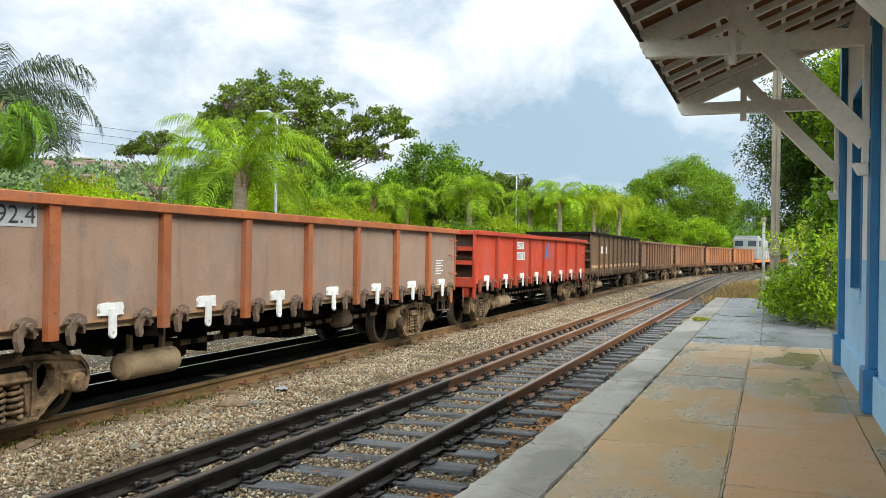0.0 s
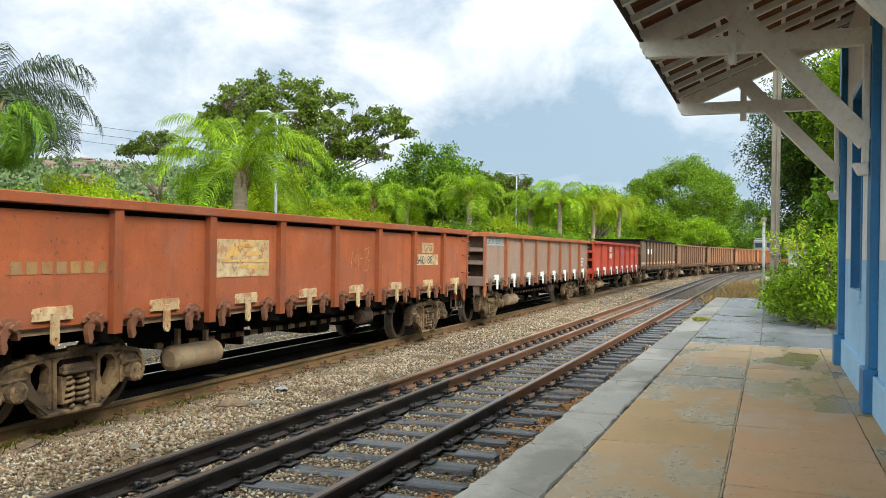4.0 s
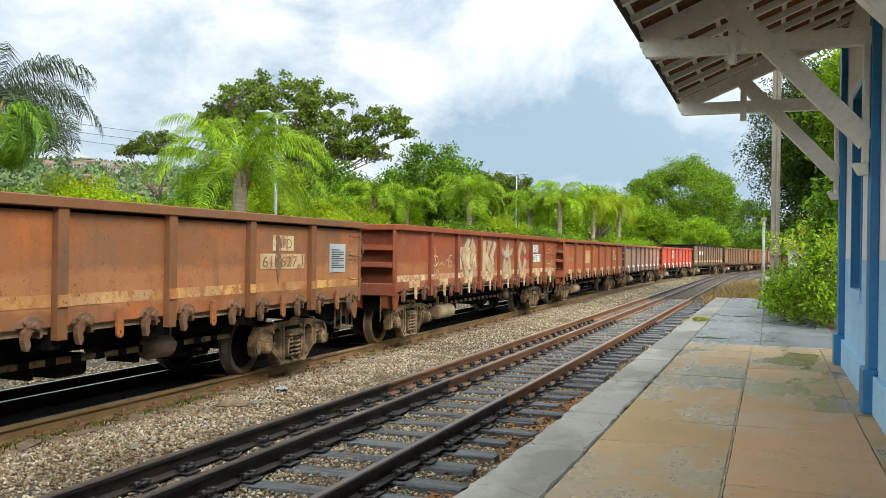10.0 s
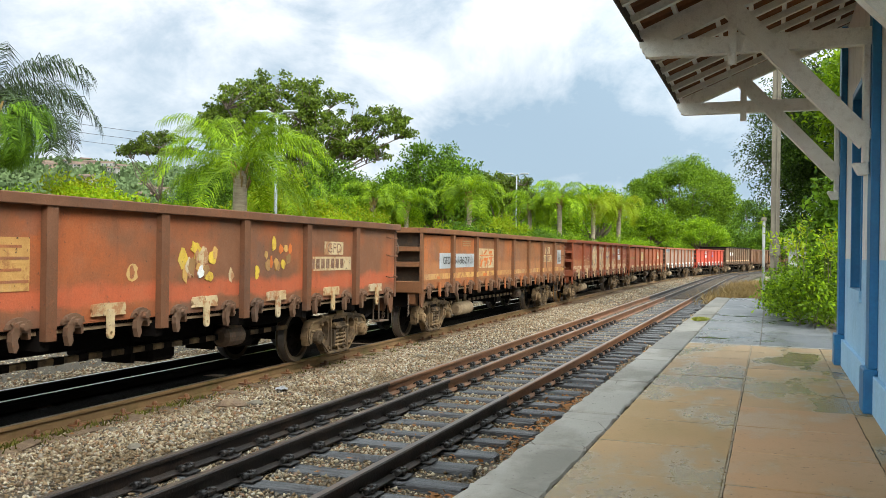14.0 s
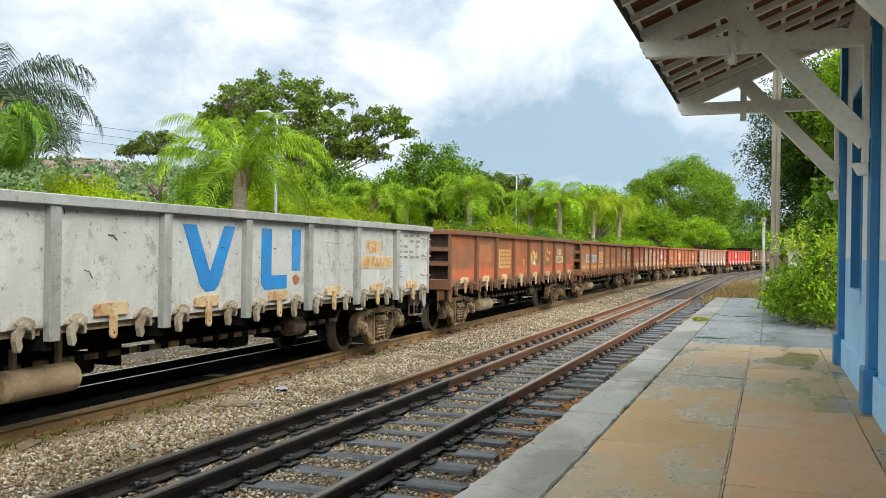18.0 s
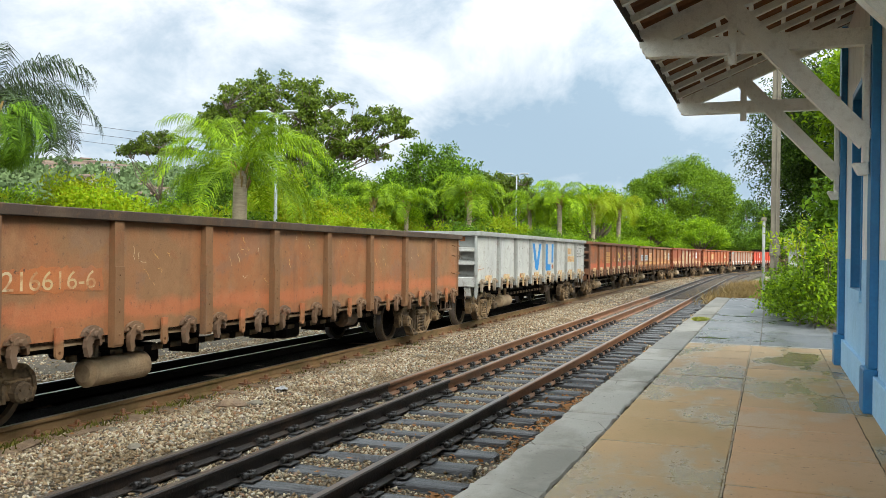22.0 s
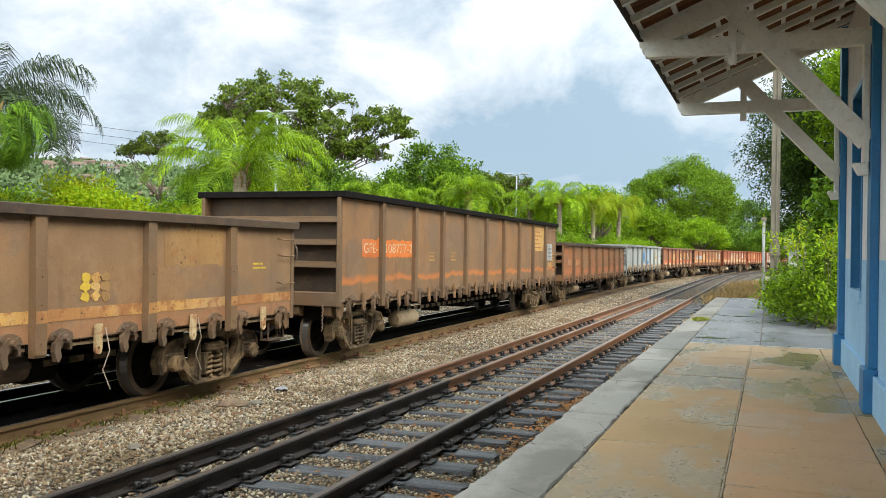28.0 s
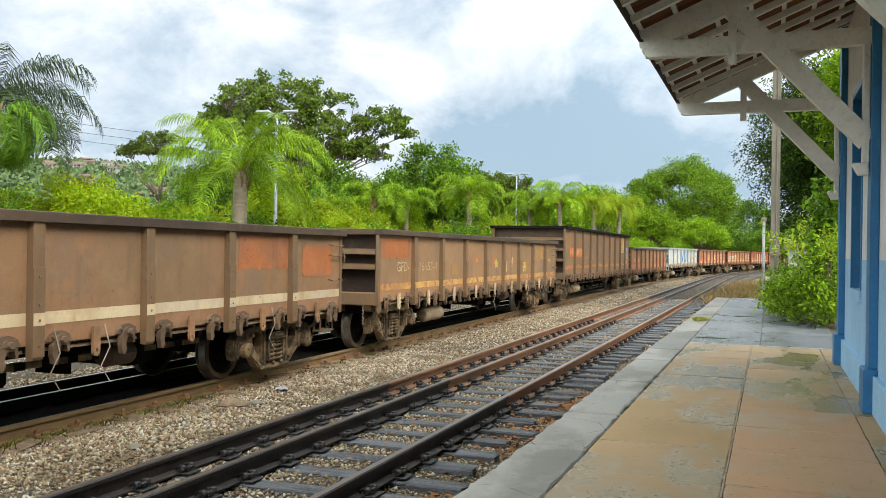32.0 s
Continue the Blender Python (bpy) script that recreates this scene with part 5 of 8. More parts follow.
def gondola(label, L=12.6, top=2.15, posts=7, side=None, frame_mat=None, end_mat=None, plates=None, tongues=None, stripe=None, slot=0.0, end_sheet=None, end_bay=1.65, cylinder=True, rib_n=2, rods=True, top_mat=None, drop=0.0):
    w = thing("gondola_wagon", label, "freight wagon", "wagons of the train")
    frame_mat, end_mat = frame_mat or FRAME.get(side.name, side), end_mat or FRAME.get(side.name, side)
    h = L / 2
    # shell
    for sd in (1, -1):
        bm = bmnew()
        xs = sorted((sd * SIDE, sd * (SIDE - 0.012)))
        box(bm, (xs[0], -h + 0.02, 0.97 + drop), (xs[1], h - 0.02, top - (0.10 + slot if slot else 0.04)))
        part("side_sheet", bm, side, w)
        if slot:
            # added near-black backing shuts off the view through the slot
            bm = bmnew()
            xs = sorted((sd * (SIDE - 0.05), sd * (SIDE - 0.07)))
            box(bm, (xs[0], -h + 0.02, top - 0.3), (xs[1], h - 0.02, top - 0.05))
            part("lining", bm, IRON_DARK, w)
        bm = bmnew()
        xs = sorted((sd * HALF, sd * (SIDE - 0.06)))
        box(bm, (xs[0], -h, top - 0.10), (xs[1], h, top), 0.008)
        part("top_rail", bm, top_mat or frame_mat, w)
    step = (L - 2 * end_bay) / (posts - 1)
    ys = [-h + end_bay + step * i for i in range(posts)]

    def post_mesh():
        bm = bmnew()
        foot = 0.85 + drop
        outline(bm, [(-0.062, foot), (0.062, foot), (0.065, foot + 0.2), (0.065, top - 0.10), (-0.065, top - 0.10), (-0.065, foot + 0.2)], SIDE, HALF - 0.02)
        if drop < -0.1:
            box(bm, (HALF - 0.022, -0.066, foot + 0.02), (HALF - 0.006, 0.066, 1.50), 0.003)
            for z in (foot + 0.12, foot + 0.34, 1.18, 1.42):
                lathe(bm, [(HALF - 0.01, 0.013), (HALF + 0.004, 0.011)], 6, "x", (0, 0, z))
        return mesh_of(bm, "side_post", frame_mat)
    pm = cached(("post", top, drop, frame_mat.name), post_mesh)
    for y in ys:
        piece("side_post", pm, w, pose(0, y, 0))
        piece("side_post", pm, w, pose(0, y, 0, 0, 0, 180))
    for e in (1, -1):
        bm = bmnew()
        yy = sorted((e * (h - 0.24), e * (h - 0.26)))
        box(bm, (-SIDE + 0.012, yy[0], 0.95), (SIDE - 0.012, yy[1], top - 0.02))
        part("end_sheet", bm, end_sheet or END_DARK, w)
        bm = bmnew()
        yy = sorted((e * h, e * (h - 0.27)))
        box(bm, (-SIDE + 0.061, yy[0], top - 0.10), (SIDE - 0.061, yy[1], top - 0.001), 0.008)
        part("top_rail", bm, top_mat or frame_mat, w)
        zs = [1.30 + (top - 1.55) * (i + 0.5) / rib_n for i in range(rib_n)]
        for z in zs:
            bm = bmnew()
            a, b = e * (h - 0.24), e * (h - 0.005)
            pts = [(a, z + 0.045), (b, z + 0.03), (b, z - 0.05), (b - e * 0.02, z - 0.05), (b - e * 0.02, z + 0.01), (a, z + 0.02)]
            outline(bm, pts, -SIDE + 0.055, SIDE - 0.055)
            part("end_rib", bm, end_mat, w)
        for sd in (1, -1):
            bm = bmnew()
            xs = sorted((sd * (SIDE + 0.012), sd * (SIDE - 0.05)))
            yy = sorted((e * h, e * (h - 0.08)))
            box(bm, (xs[0], yy[0], 0.90 + drop), (xs[1], yy[1], top - 0.10), 0.006)
            part("corner_post", bm, frame_mat, w)
        bm = bmnew()
        yy = sorted((e * h, e * (h - 0.12)))
        box(bm, (-SIDE + 0.02, yy[0], 0.90 + drop), (SIDE - 0.02, yy[1], 1.12 + drop), 0.015)
        part("end_sill", bm, end_mat, w)
        for sd in (1.0, 0.45, -0.45, -1.0):
            bm = bmnew()
            a, b = e * (h - 0.03), e * (h - 0.22)
            outline(bm, [(a, 0.92 + drop), (a - e * 0.03, 0.70), (b + e * 0.03, 0.66), (b, 0.92 + drop)], sd - 0.075, sd + 0.075)
            part("end_bracket", bm, end_mat, w)
        bm = bmnew()
        yy = sorted((e * (h - 0.2), e * (h - 0.75)))
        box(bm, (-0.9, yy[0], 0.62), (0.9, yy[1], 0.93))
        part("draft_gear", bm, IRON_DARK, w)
        bm = bmnew()
        yy = sorted((e * (h - 0.3), e * (h + 0.35)))
        box(bm, (-0.11, yy[0], 0.62), (0.11, yy[1], 0.84), 0.02)
        yy = sorted((e * (h + 0.33), e * (h + 0.62)))
        box(bm, (-0.17, yy[0], 0.58), (0.15, yy[1], 0.88), 0.05)
        part("coupler", bm, IRON_DARK, w)
        bm = bmnew()
        tube(bm, [(0.3, e * (h - 0.05), 0.72), (0.32, e * (h + 0.25), 0.55), (0.25, e * (h + 0.5), 0.42), (0.1, e * (h + 0.62), 0.5)], 0.028, 7)
        part("brake_hose", bm, IRON_DARK, w)
        bm = bmnew()
        y = e * (h + 0.06)
        tube(bm, [(1.12 * e, y, 0.62), (1.1 * e, y, 0.80), (0.9 * e, y, 0.84), (0.12 * e, y + e * 0.06, 0.86)], 0.013, 6)
        part("uncoupling_lever", bm, IRON, w)
        bm = bmnew()
        for k in range(7):
            z = 0.86 - 0.055 * k
            tube(bm, [(0.98, y - e * 0.02, z), (0.985 + 0.012 * (k % 2), y, z - 0.03), (0.98, y + e * 0.02, z - 0.06)], 0.008, 5)
        part("chain", bm, IRON_MID, w)
        bm = bmnew()
        outline(bm, [(e * (h - 0.02), 0.93), (e * (h - 0.05), 0.68), (e * (h - 0.12), 0.62), (e * (h - 0.2), 0.70), (e * (h - 0.3), 0.93)], SIDE - 0.06, SIDE - 0.03)
        part("corner_gusset", bm, frame_mat, w)
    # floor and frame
    # floor and underframe are coloured near-black to deepen the shade below
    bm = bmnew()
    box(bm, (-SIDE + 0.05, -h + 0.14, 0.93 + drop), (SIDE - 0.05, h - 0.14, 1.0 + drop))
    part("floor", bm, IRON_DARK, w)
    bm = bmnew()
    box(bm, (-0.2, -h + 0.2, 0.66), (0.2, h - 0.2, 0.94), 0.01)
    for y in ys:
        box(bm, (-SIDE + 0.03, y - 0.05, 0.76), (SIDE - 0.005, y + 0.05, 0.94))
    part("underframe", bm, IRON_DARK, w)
    bm = bmnew()
    for sd in (1, -1):
        box(bm, (sd * (SIDE - 0.07) - 0.02, -h + 0.2, 0.90 + drop), (sd * (SIDE - 0.07) + 0.02, h - 0.2, 0.965 + drop))
    part("hinge_rail", bm, RAIL_DUST, w)
    # latches and hinges on the drop doors
    bays = [-h] + ys + [h]
    hinge_mat = FRAME.get(side.name + "_frame", HINGE_PALE)
    hm = cached(("hinge", hinge_mat.name), lambda: hinge_mesh(hinge_mat))
    for a, b in zip(bays, bays[1:]):
        c, d = (a + b) / 2, (b - a) * 0.30
        c += 0.05 if a == -h else (-0.05 if b == h else 0)
        for s in (1, -1):
            piece("hinge", hm, w, pose(0, c + s * d, drop))
        if plates:
            piece("latch_plate", cached(("plate", plates.name), lambda: plate_mesh(0.34 if plates is WHITE else 0.46, plates)), w, pose(0, c, drop))
        tm = tongues or plates or side
        piece("latch_tongue", cached(("tongue", tm.name), lambda: tongue_mesh(tm)), w, pose(0, c, drop))
    if stripe:
        for a, b in zip(bays, bays[1:]):
            bm = bmnew()
            box(bm, (SIDE, a + 0.07, 1.145 + drop), (SIDE + 0.004, b - 0.07, 1.255 + drop))
            part("stripe", bm, stripe, w)
        bm = bmnew()
        box(bm, (HALF - 0.021, -0.064, 1.145 + drop), (HALF - 0.004, 0.064, 1.255 + drop))
        me = mesh_of(bm, "stripe", stripe)
        for y in ys:
            piece("stripe", me, w, pose(0, y, 0))
    # running gear
    if rods:
        bm = bmnew()
        box(bm, (0.72, -h + 2.9, 0.545), (0.78, h - 2.9, 0.61), 0.008)
        part("brake_rod", bm, IRON, w)
        # dark bands at even steps paint the shadows that fall across the rod
        bm = bmnew()
        box(bm, (0.715, 0, 0.541), (0.784, 0.13, 0.614))
        me = mesh_of(bm, "rod_sleeve", IRON_DARK)
        y = -h + 3.0
        while y < h - 3.1:
            piece("rod_sleeve", me, w, pose(0, y, 0))
            y += 0.33
        bm = bmnew()
        box(bm, (0.3, -h + 2.7, 0.60), (0.38, h - 2.7, 0.66), 0.01)
        for y in (-1.6, 0.2, 1.7):
            box(bm, (0.3, y, 0.42), (0.7, y + 0.06, 0.9))
        part("brake_rigging", bm, IRON_DARK, w)
    if cylinder:
        bm = bmnew()
        lathe(bm, [(-h + 3.0, 0.09), (-h + 3.04, 0.145), (-h + 3.86, 0.145), (-h + 3.9, 0.09)], 30, "y", (0.85, 0, 0.43))
        for y in (-h + 3.16, -h + 3.7):
            box(bm, (0.80, y, 0.55), (0.86, y + 0.05, 0.9), 0.006)
        part("brake_cylinder", bm, RAIL_DUST, w)
        bm = bmnew()
        lathe(bm, [(h - 4.6, 0.08), (h - 4.55, 0.13), (h - 4.2, 0.13), (h - 4.15, 0.08)], 14, "y", (0.8, 0, 0.58))
        box(bm, (0.7, h - 4.5, 0.68), (0.9, h - 4.25, 0.8))
        part("air_tank", bm, IRON_MID, w)
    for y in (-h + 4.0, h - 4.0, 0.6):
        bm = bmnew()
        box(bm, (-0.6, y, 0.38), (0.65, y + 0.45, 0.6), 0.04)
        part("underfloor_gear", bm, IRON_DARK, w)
    # added black trough between the bogies, filling in shade and blocking light from behind
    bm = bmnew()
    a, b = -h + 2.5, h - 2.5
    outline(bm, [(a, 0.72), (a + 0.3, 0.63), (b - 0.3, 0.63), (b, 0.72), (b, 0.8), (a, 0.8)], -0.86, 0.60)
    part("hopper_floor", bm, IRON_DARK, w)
    for e in (1, -1):
        bogie(w, e * (h - (BOGIE if drop == 0 else 1.36)))
    # grab irons at the leading corner, a step, and the hand brake wheel
    for z in (top - 0.22, 1.62, 1.26):
        bm = bmnew()
        tube(bm, [(SIDE, h - 0.42, z), (SIDE + 0.07, h - 0.42, z - 0.02), (SIDE + 0.07, h - 0.1, z - 0.02), (SIDE, h - 0.1, z)], 0.011, 6)
        part("grab_iron", bm, frame_mat, w)
    bm = bmnew()
    tube(bm, [(1.0, h - 0.04, 0.95), (1.0, h - 0.04, 0.5), (1.0, h - 0.42, 0.5), (1.0, h - 0.42, 0.95)], 0.016, 6)
    tube(bm, [(1.1, h - 0.04, 0.95), (1.1, h - 0.04, 0.5), (1.1, h - 0.42, 0.5), (1.1, h - 0.42, 0.95)], 0.016, 6)
    box(bm, (0.98, h - 0.43, 0.485), (1.12, h - 0.03, 0.505))
    part("step", bm, IRON_MID, w)
    bm = bmnew()
    ring = [(1.0 + 0.22 * math.cos(a), h + 0.1, top - 0.42 + 0.22 * math.sin(a)) for a in (2 * math.pi * k / 20 for k in range(21))]
    tube(bm, ring, 0.012, 6, False)
    for k in range(2):
        a = math.pi * k / 2 + 0.4
        tube(bm, [(1.0 + 0.22 * math.cos(a), h + 0.1, top - 0.42 + 0.22 * math.sin(a)), (1.0 - 0.22 * math.cos(a), h + 0.1, top - 0.42 - 0.22 * math.sin(a))], 0.009, 5)
    tube(bm, [(1.0, h - 0.1, top - 0.42), (1.0, h + 0.12, top - 0.42)], 0.02, 6)
    part("hand_brake_wheel", bm, IRON_MID, w)
    return w, ys, h


TRAIN = []                                      # (thing, place of its leading end at 0 s, half length)


def couple(w, front, L):
    TRAIN.append((w, front - L / 2, L / 2 - BOGIE))


def bar(w, name, y0, y1, z0, z1, mat, x0=SIDE, x1=FACE):
    bm = bmnew()
    box(bm, (x0, y0, z0), (x1, y1, z1))
    return part(name, bm, mat, w)


def data_plate(w, y, z, wd=0.42, ht=0.56):
    patch(w, "data_plate", rect(y, y + wd, z, z + ht), "grey", FACE + 0.006, "grey metal data plate with rows of small print")
    for i in range(9):
        zz = z + ht - 0.09 - i * (ht - 0.16) / 8
        bar(w, "print_mark", y + 0.05, y + wd * (0.9 if i % 3 else 0.6), zz - 0.007, zz + 0.007, BLACK, FACE + 0.006, FACE + 0.009)


def build_train():
    # leading wagons, already far along at the start
    p = rust_paint
    dark = p("brown_a", (0.12, 0.08, 0.06), (0.16, 0.10, 0.07))
    w, ys, h = gondola("tall dark brown open wagon with a pale stripe", 13.6, 2.5, 10, dark, stripe=STRIPE_PALE, rib_n=3, top_mat=IRON_DARK)
    patch(w, "number_panel", rect(ys[0] + 0.15, ys[0] + 0.95, 1.7, 1.98), "white")
    patch(w, "number_panel", rect(ys[1] + 0.15, ys[1] + 0.75, 1.7, 1.98), "white")
    couple(w, 46.0, 13.6)
    for front, L, a, b, lab in ((60.0, 12.8, (0.17, 0.09, 0.06), (0.12, 0.075, 0.055), "brown open wagon with close side posts and two white number panels"),
                                (74.0, 12.8, (0.22, 0.10, 0.055), (0.14, 0.08, 0.055), "rust-brown open wagon with close side posts"),
                                (87.8, 12.6, (0.27, 0.11, 0.055), (0.17, 0.085, 0.05), "orange-brown open wagon with close side posts"),
                                (101.4, 12.4, (0.33, 0.12, 0.05), (0.24, 0.10, 0.05), "orange open wagon behind the locomotive")):
        m = p("brown_far", a, b)
        w, ys, h = gondola(lab, L, 2.4, 11, m, rib_n=3)
        if front < 60:
            patch(w, "number_panel", rect(ys[0] + 0.2, ys[0] + 0.6, 1.7, 1.95), "white")
            patch(w, "number_panel", rect(ys[1] + 0.2, ys[1] + 0.6, 1.7, 1.95), "white")
        couple(w, front, L)

    red = p("red_paint", (0.46, 0.055, 0.03), (0.38, 0.05, 0.03), 0.2, 0.15)
    w, ys, h = gondola("bright red open wagon with white latch plates", 12.9, 2.17, 7, red, plates=WHITE)
    patch(w, "number_panel", rect(ys[1] + 0.2, ys[1] + 1.0, 1.78, 1.97), "white")
    lettering(w, "GFD", ys[1] + 0.26, 1.80, 0.14, "black", FACE + 0.004, 0.66)
    patch(w, "number_panel", rect(ys[1] + 0.12, ys[1] + 1.1, 1.50, 1.70), "white")
    lettering(w, "06827-8", ys[1] + 0.16, 1.53, 0.14, "black", FACE + 0.004, 0.88)
    patch(w, "emblem", [(ys[3] + 0.25, 1.5), (ys[3] + 0.45, 1.5), (ys[3] + 0.7, 1.9), (ys[3] + 0.7, 1.98), (ys[3] + 0.5, 1.98)], "blue")
    patch(w, "emblem", rect(ys[3] + 0.75, ys[3] + 0.92, 1.55, 1.75), "blue")
    couple(w, 31.1, 12.9)

    grey = p("greybrown_a", (0.255, 0.185, 0.19), (0.29, 0.20, 0.195), 0.12, 0.2, band=(0.42, 0.22, 0.10), band_at=(0.84, 0.98))
    rustf = p("rust_frame", (0.36, 0.115, 0.05), (0.25, 0.085, 0.045), 0.7, 0.5)
    w, ys, h = gondola("grey-brown open wagon with rusty posts and white latch plates", 12.6, 2.15, 7, grey, rustf, plates=WHITE)
    patch(w, "number_panel", rect(-h + 0.03, -h + 1.50, 1.85, 2.05), "grey")
    lettering(w, "GFD618592.4", -h + 0.06, 1.88, 0.15, "black", FACE + 0.004, 1.42)
    for i in range(6):
        bar(w, "print_mark", 5.14, 5.14 + (0.42 if i % 2 else 0.30), 1.25 + i * 0.05, 1.27 + i * 0.05, WHITE)
    couple(w, 16.90, 12.6)

    org = p("orange_a", (0.33, 0.092, 0.042), (0.26, 0.078, 0.04), 0.45, 0.4, band=(0.31, 0.09, 0.04))
    w, ys, h = gondola("rusty orange-red open wagon with worn cream latch plates", 12.6, 2.15, 7, org, plates=CREAM, slot=0.05, end_sheet=FRAME[org.name])
    patch(w, "number_panel", rect(3.57, 4.17, 1.66, 1.85), "cream")
    lettering(w, "GFD", 3.65, 1.69, 0.13, "brown", FACE + 0.004, 0.44)
    patch(w, "number_panel", rect(3.24, 4.43, 1.43, 1.63), "cream")
    lettering(w, "640188.1", 3.28, 1.455, 0.15, "black", FACE + 0.004, 0.99)
    # a cream panel with a worn ochre emblem of slanted bars over a line
    patch(w, "worn_panel", rect(-2.94, -1.80, 1.35, 1.80), "cream")
    for pts in ([(-2.80, 1.56), (-2.70, 1.56), (-2.49, 1.76), (-2.62, 1.76)], [(-2.65, 1.60), (-2.49, 1.60), (-2.39, 1.70), (-2.06, 1.72), (-2.03, 1.77), (-2.45, 1.77)],
                [(-2.34, 1.60), (-1.97, 1.61), (-2.00, 1.66), (-2.30, 1.66)], [(-2.84, 1.53), (-1.83, 1.52), (-1.83, 1.55), (-2.82, 1.56)], [(-2.49, 1.46), (-1.87, 1.42), (-1.87, 1.48), (-2.47, 1.50)]):
        bm = bmnew()
        outline(bm, pts, SIDE + 0.002, FACE + 0.004)
        part("emblem", bm, OCHRE, w)
    bm = bmnew()
    ribbon(bm, [(0.58, 1.42), (0.64, 1.70), (0.73, 1.48), (0.81, 1.72), (0.85, 1.44)], 0.010)
    ribbon(bm, [(0.91, 1.56), (1.02, 1.57)], 0.010)
    ribbon(bm, [(1.08, 1.70), (1.22, 1.74), (1.20, 1.60), (1.12, 1.58), (1.25, 1.52), (1.20, 1.38), (1.06, 1.37)], 0.010, FACE + 0.001)
    part("scribble", bm, CREAM, w)
    for i in range(8):
        bar(w, "faded_mark", -5.89 + i * 0.17, -5.77 + i * 0.17, 1.44, 1.55, DULL)
    couple(w, 3.03, 12.6)

    org2 = p("orange_b", (0.26, 0.066, 0.033), (0.21, 0.058, 0.032), 0.5, 0.45, band=(0.30, 0.12, 0.045))
    w, ys, h = gondola("rusty red open wagon with large pale graffiti shapes", 12.6, 2.15, 7, org2, plates=CREAM, stripe=STRIPE_PALE, end_sheet=FRAME[org2.name])
    patch(w, "number_panel", rect(3.45, 4.02, 1.70, 1.90), "white")
    lettering(w, "GFD", 3.49, 1.725, 0.15, "black", FACE + 0.004, 0.48)
    patch(w, "number_panel", rect(3.10, 4.29, 1.44, 1.65), "white")
    lettering(w, "640197.0", 3.15, 1.465, 0.16, "black", FACE + 0.004, 1.10)
    graffiti(w)
    ochre_wheels(w)
    couple(w, -10.87, 12.6)

    brn = p("brown_b", (0.23, 0.105, 0.06), (0.38, 0.125, 0.05), 0.4, 0.4, band=(0.36, 0.15, 0.06))
    w, ys, h = gondola("brown open wagon with grey number panels and a worn stripe", 12.6, 2.13, 7, brn, stripe=STRIPE, slot=0.03)
    patch(w, "number_panel", rect(-5.36, -4.68, 1.35, 1.66), "grey")
    lettering(w, "GFD", -5.19, 1.44, 0.15, "black", FACE + 0.008, 0.44)
    patch(w, "number_panel", rect(-4.57, -3.09, 1.36, 1.65), "grey")
    lettering(w, "618627.1", -4.53, 1.44, 0.15, "black", FACE + 0.008, 1.21)
    patch(w, "worn_panel", rect(-2.81, -1.65, 1.33, 1.77), "cream")
    for pts in ([(-2.72, 1.36), (-2.62, 1.36), (-2.51, 1.52), (-2.60, 1.53), (-2.70, 1.42)], [(-2.39, 1.36), (-2.30, 1.36), (-2.13, 1.56), (-2.45, 1.56), (-2.47, 1.50), (-2.28, 1.49)],
                [(-2.02, 1.38), (-1.93, 1.38), (-1.74, 1.58), (-2.06, 1.58), (-2.06, 1.52), (-1.91, 1.51)], [(-2.76, 1.60), (-1.72, 1.61), (-1.72, 1.63), (-2.76, 1.625)],
                [(-2.49, 1.64), (-2.39, 1.64), (-2.18, 1.74), (-2.30, 1.74)], [(-2.08, 1.65), (-1.82, 1.66), (-1.79, 1.72), (-1.99, 1.72)]):
        bm = bmnew()
        outline(bm, pts, SIDE + 0.002, FACE + 0.004)
        part("emblem", bm, ORANGE, w)
    bar(w, "red_mark", -5.49, -5.35, 1.15, 1.20, ORANGE, SIDE + 0.003, FACE + 0.002)
    bar(w, "red_mark", -2.45, -2.18, 1.15, 1.21, ORANGE, SIDE + 0.003, FACE + 0.002)
    for i in range(3):
        bar(w, "faded_mark", -3.97, -3.40 - 0.05 * (i % 2), 1.81 + i * 0.045, 1.83 + i * 0.045, DULL)
    patch(w, "number_panel", rect(3.66, 4.19, 1.67, 1.87), "cream")
    lettering(w, "GFD", 3.74, 1.70, 0.13, "brown", FACE + 0.004, 0.39)
    patch(w, "number_panel", rect(3.36, 4.49, 1.43, 1.63), "cream")
    lettering(w, "618627.1", 3.40, 1.46, 0.14, "brown", FACE + 0.004, 1.04)
    drip = [(3.72, 1.86), (3.80, 1.88), (3.86, 1.80), (3.84, 1.62), (3.90, 1.50), (3.84, 1.38), (3.80, 1.24), (3.76, 1.40), (3.70, 1.52), (3.74, 1.66)]
    patch(w, "stain", drip, "brown", FACE + 0.006)
    data_plate(w, 5.24, 1.36, 0.5, 0.42)
    for i in range(4):
        bar(w, "faded_mark", 5.86, 5.86 + (0.14 if i % 2 else 0.19), 1.5 + i * 0.06, 1.525 + i * 0.06, DULL)
    couple(w, -24.86, 12.6)

    mar = p("maroon_a", (0.19, 0.09, 0.062), (0.36, 0.105, 0.045), 0.35, 0.35, band=(0.50, 0.11, 0.045), band_at=(1.12, 1.30))
    w, ys, h = gondola("maroon and orange open wagon with yellow paint blobs", 12.6, 2.14, 7, mar, plates=CREAM)
    patch(w, "number_panel", rect(3.66, 4.26, 1.62, 1.81), "cream")
    lettering(w, "GFD", 3.73, 1.65, 0.14, "brown", FACE + 0.004, 0.46)
    patch(w, "number_panel", rect(3.32, 4.53, 1.39, 1.59), "cream")
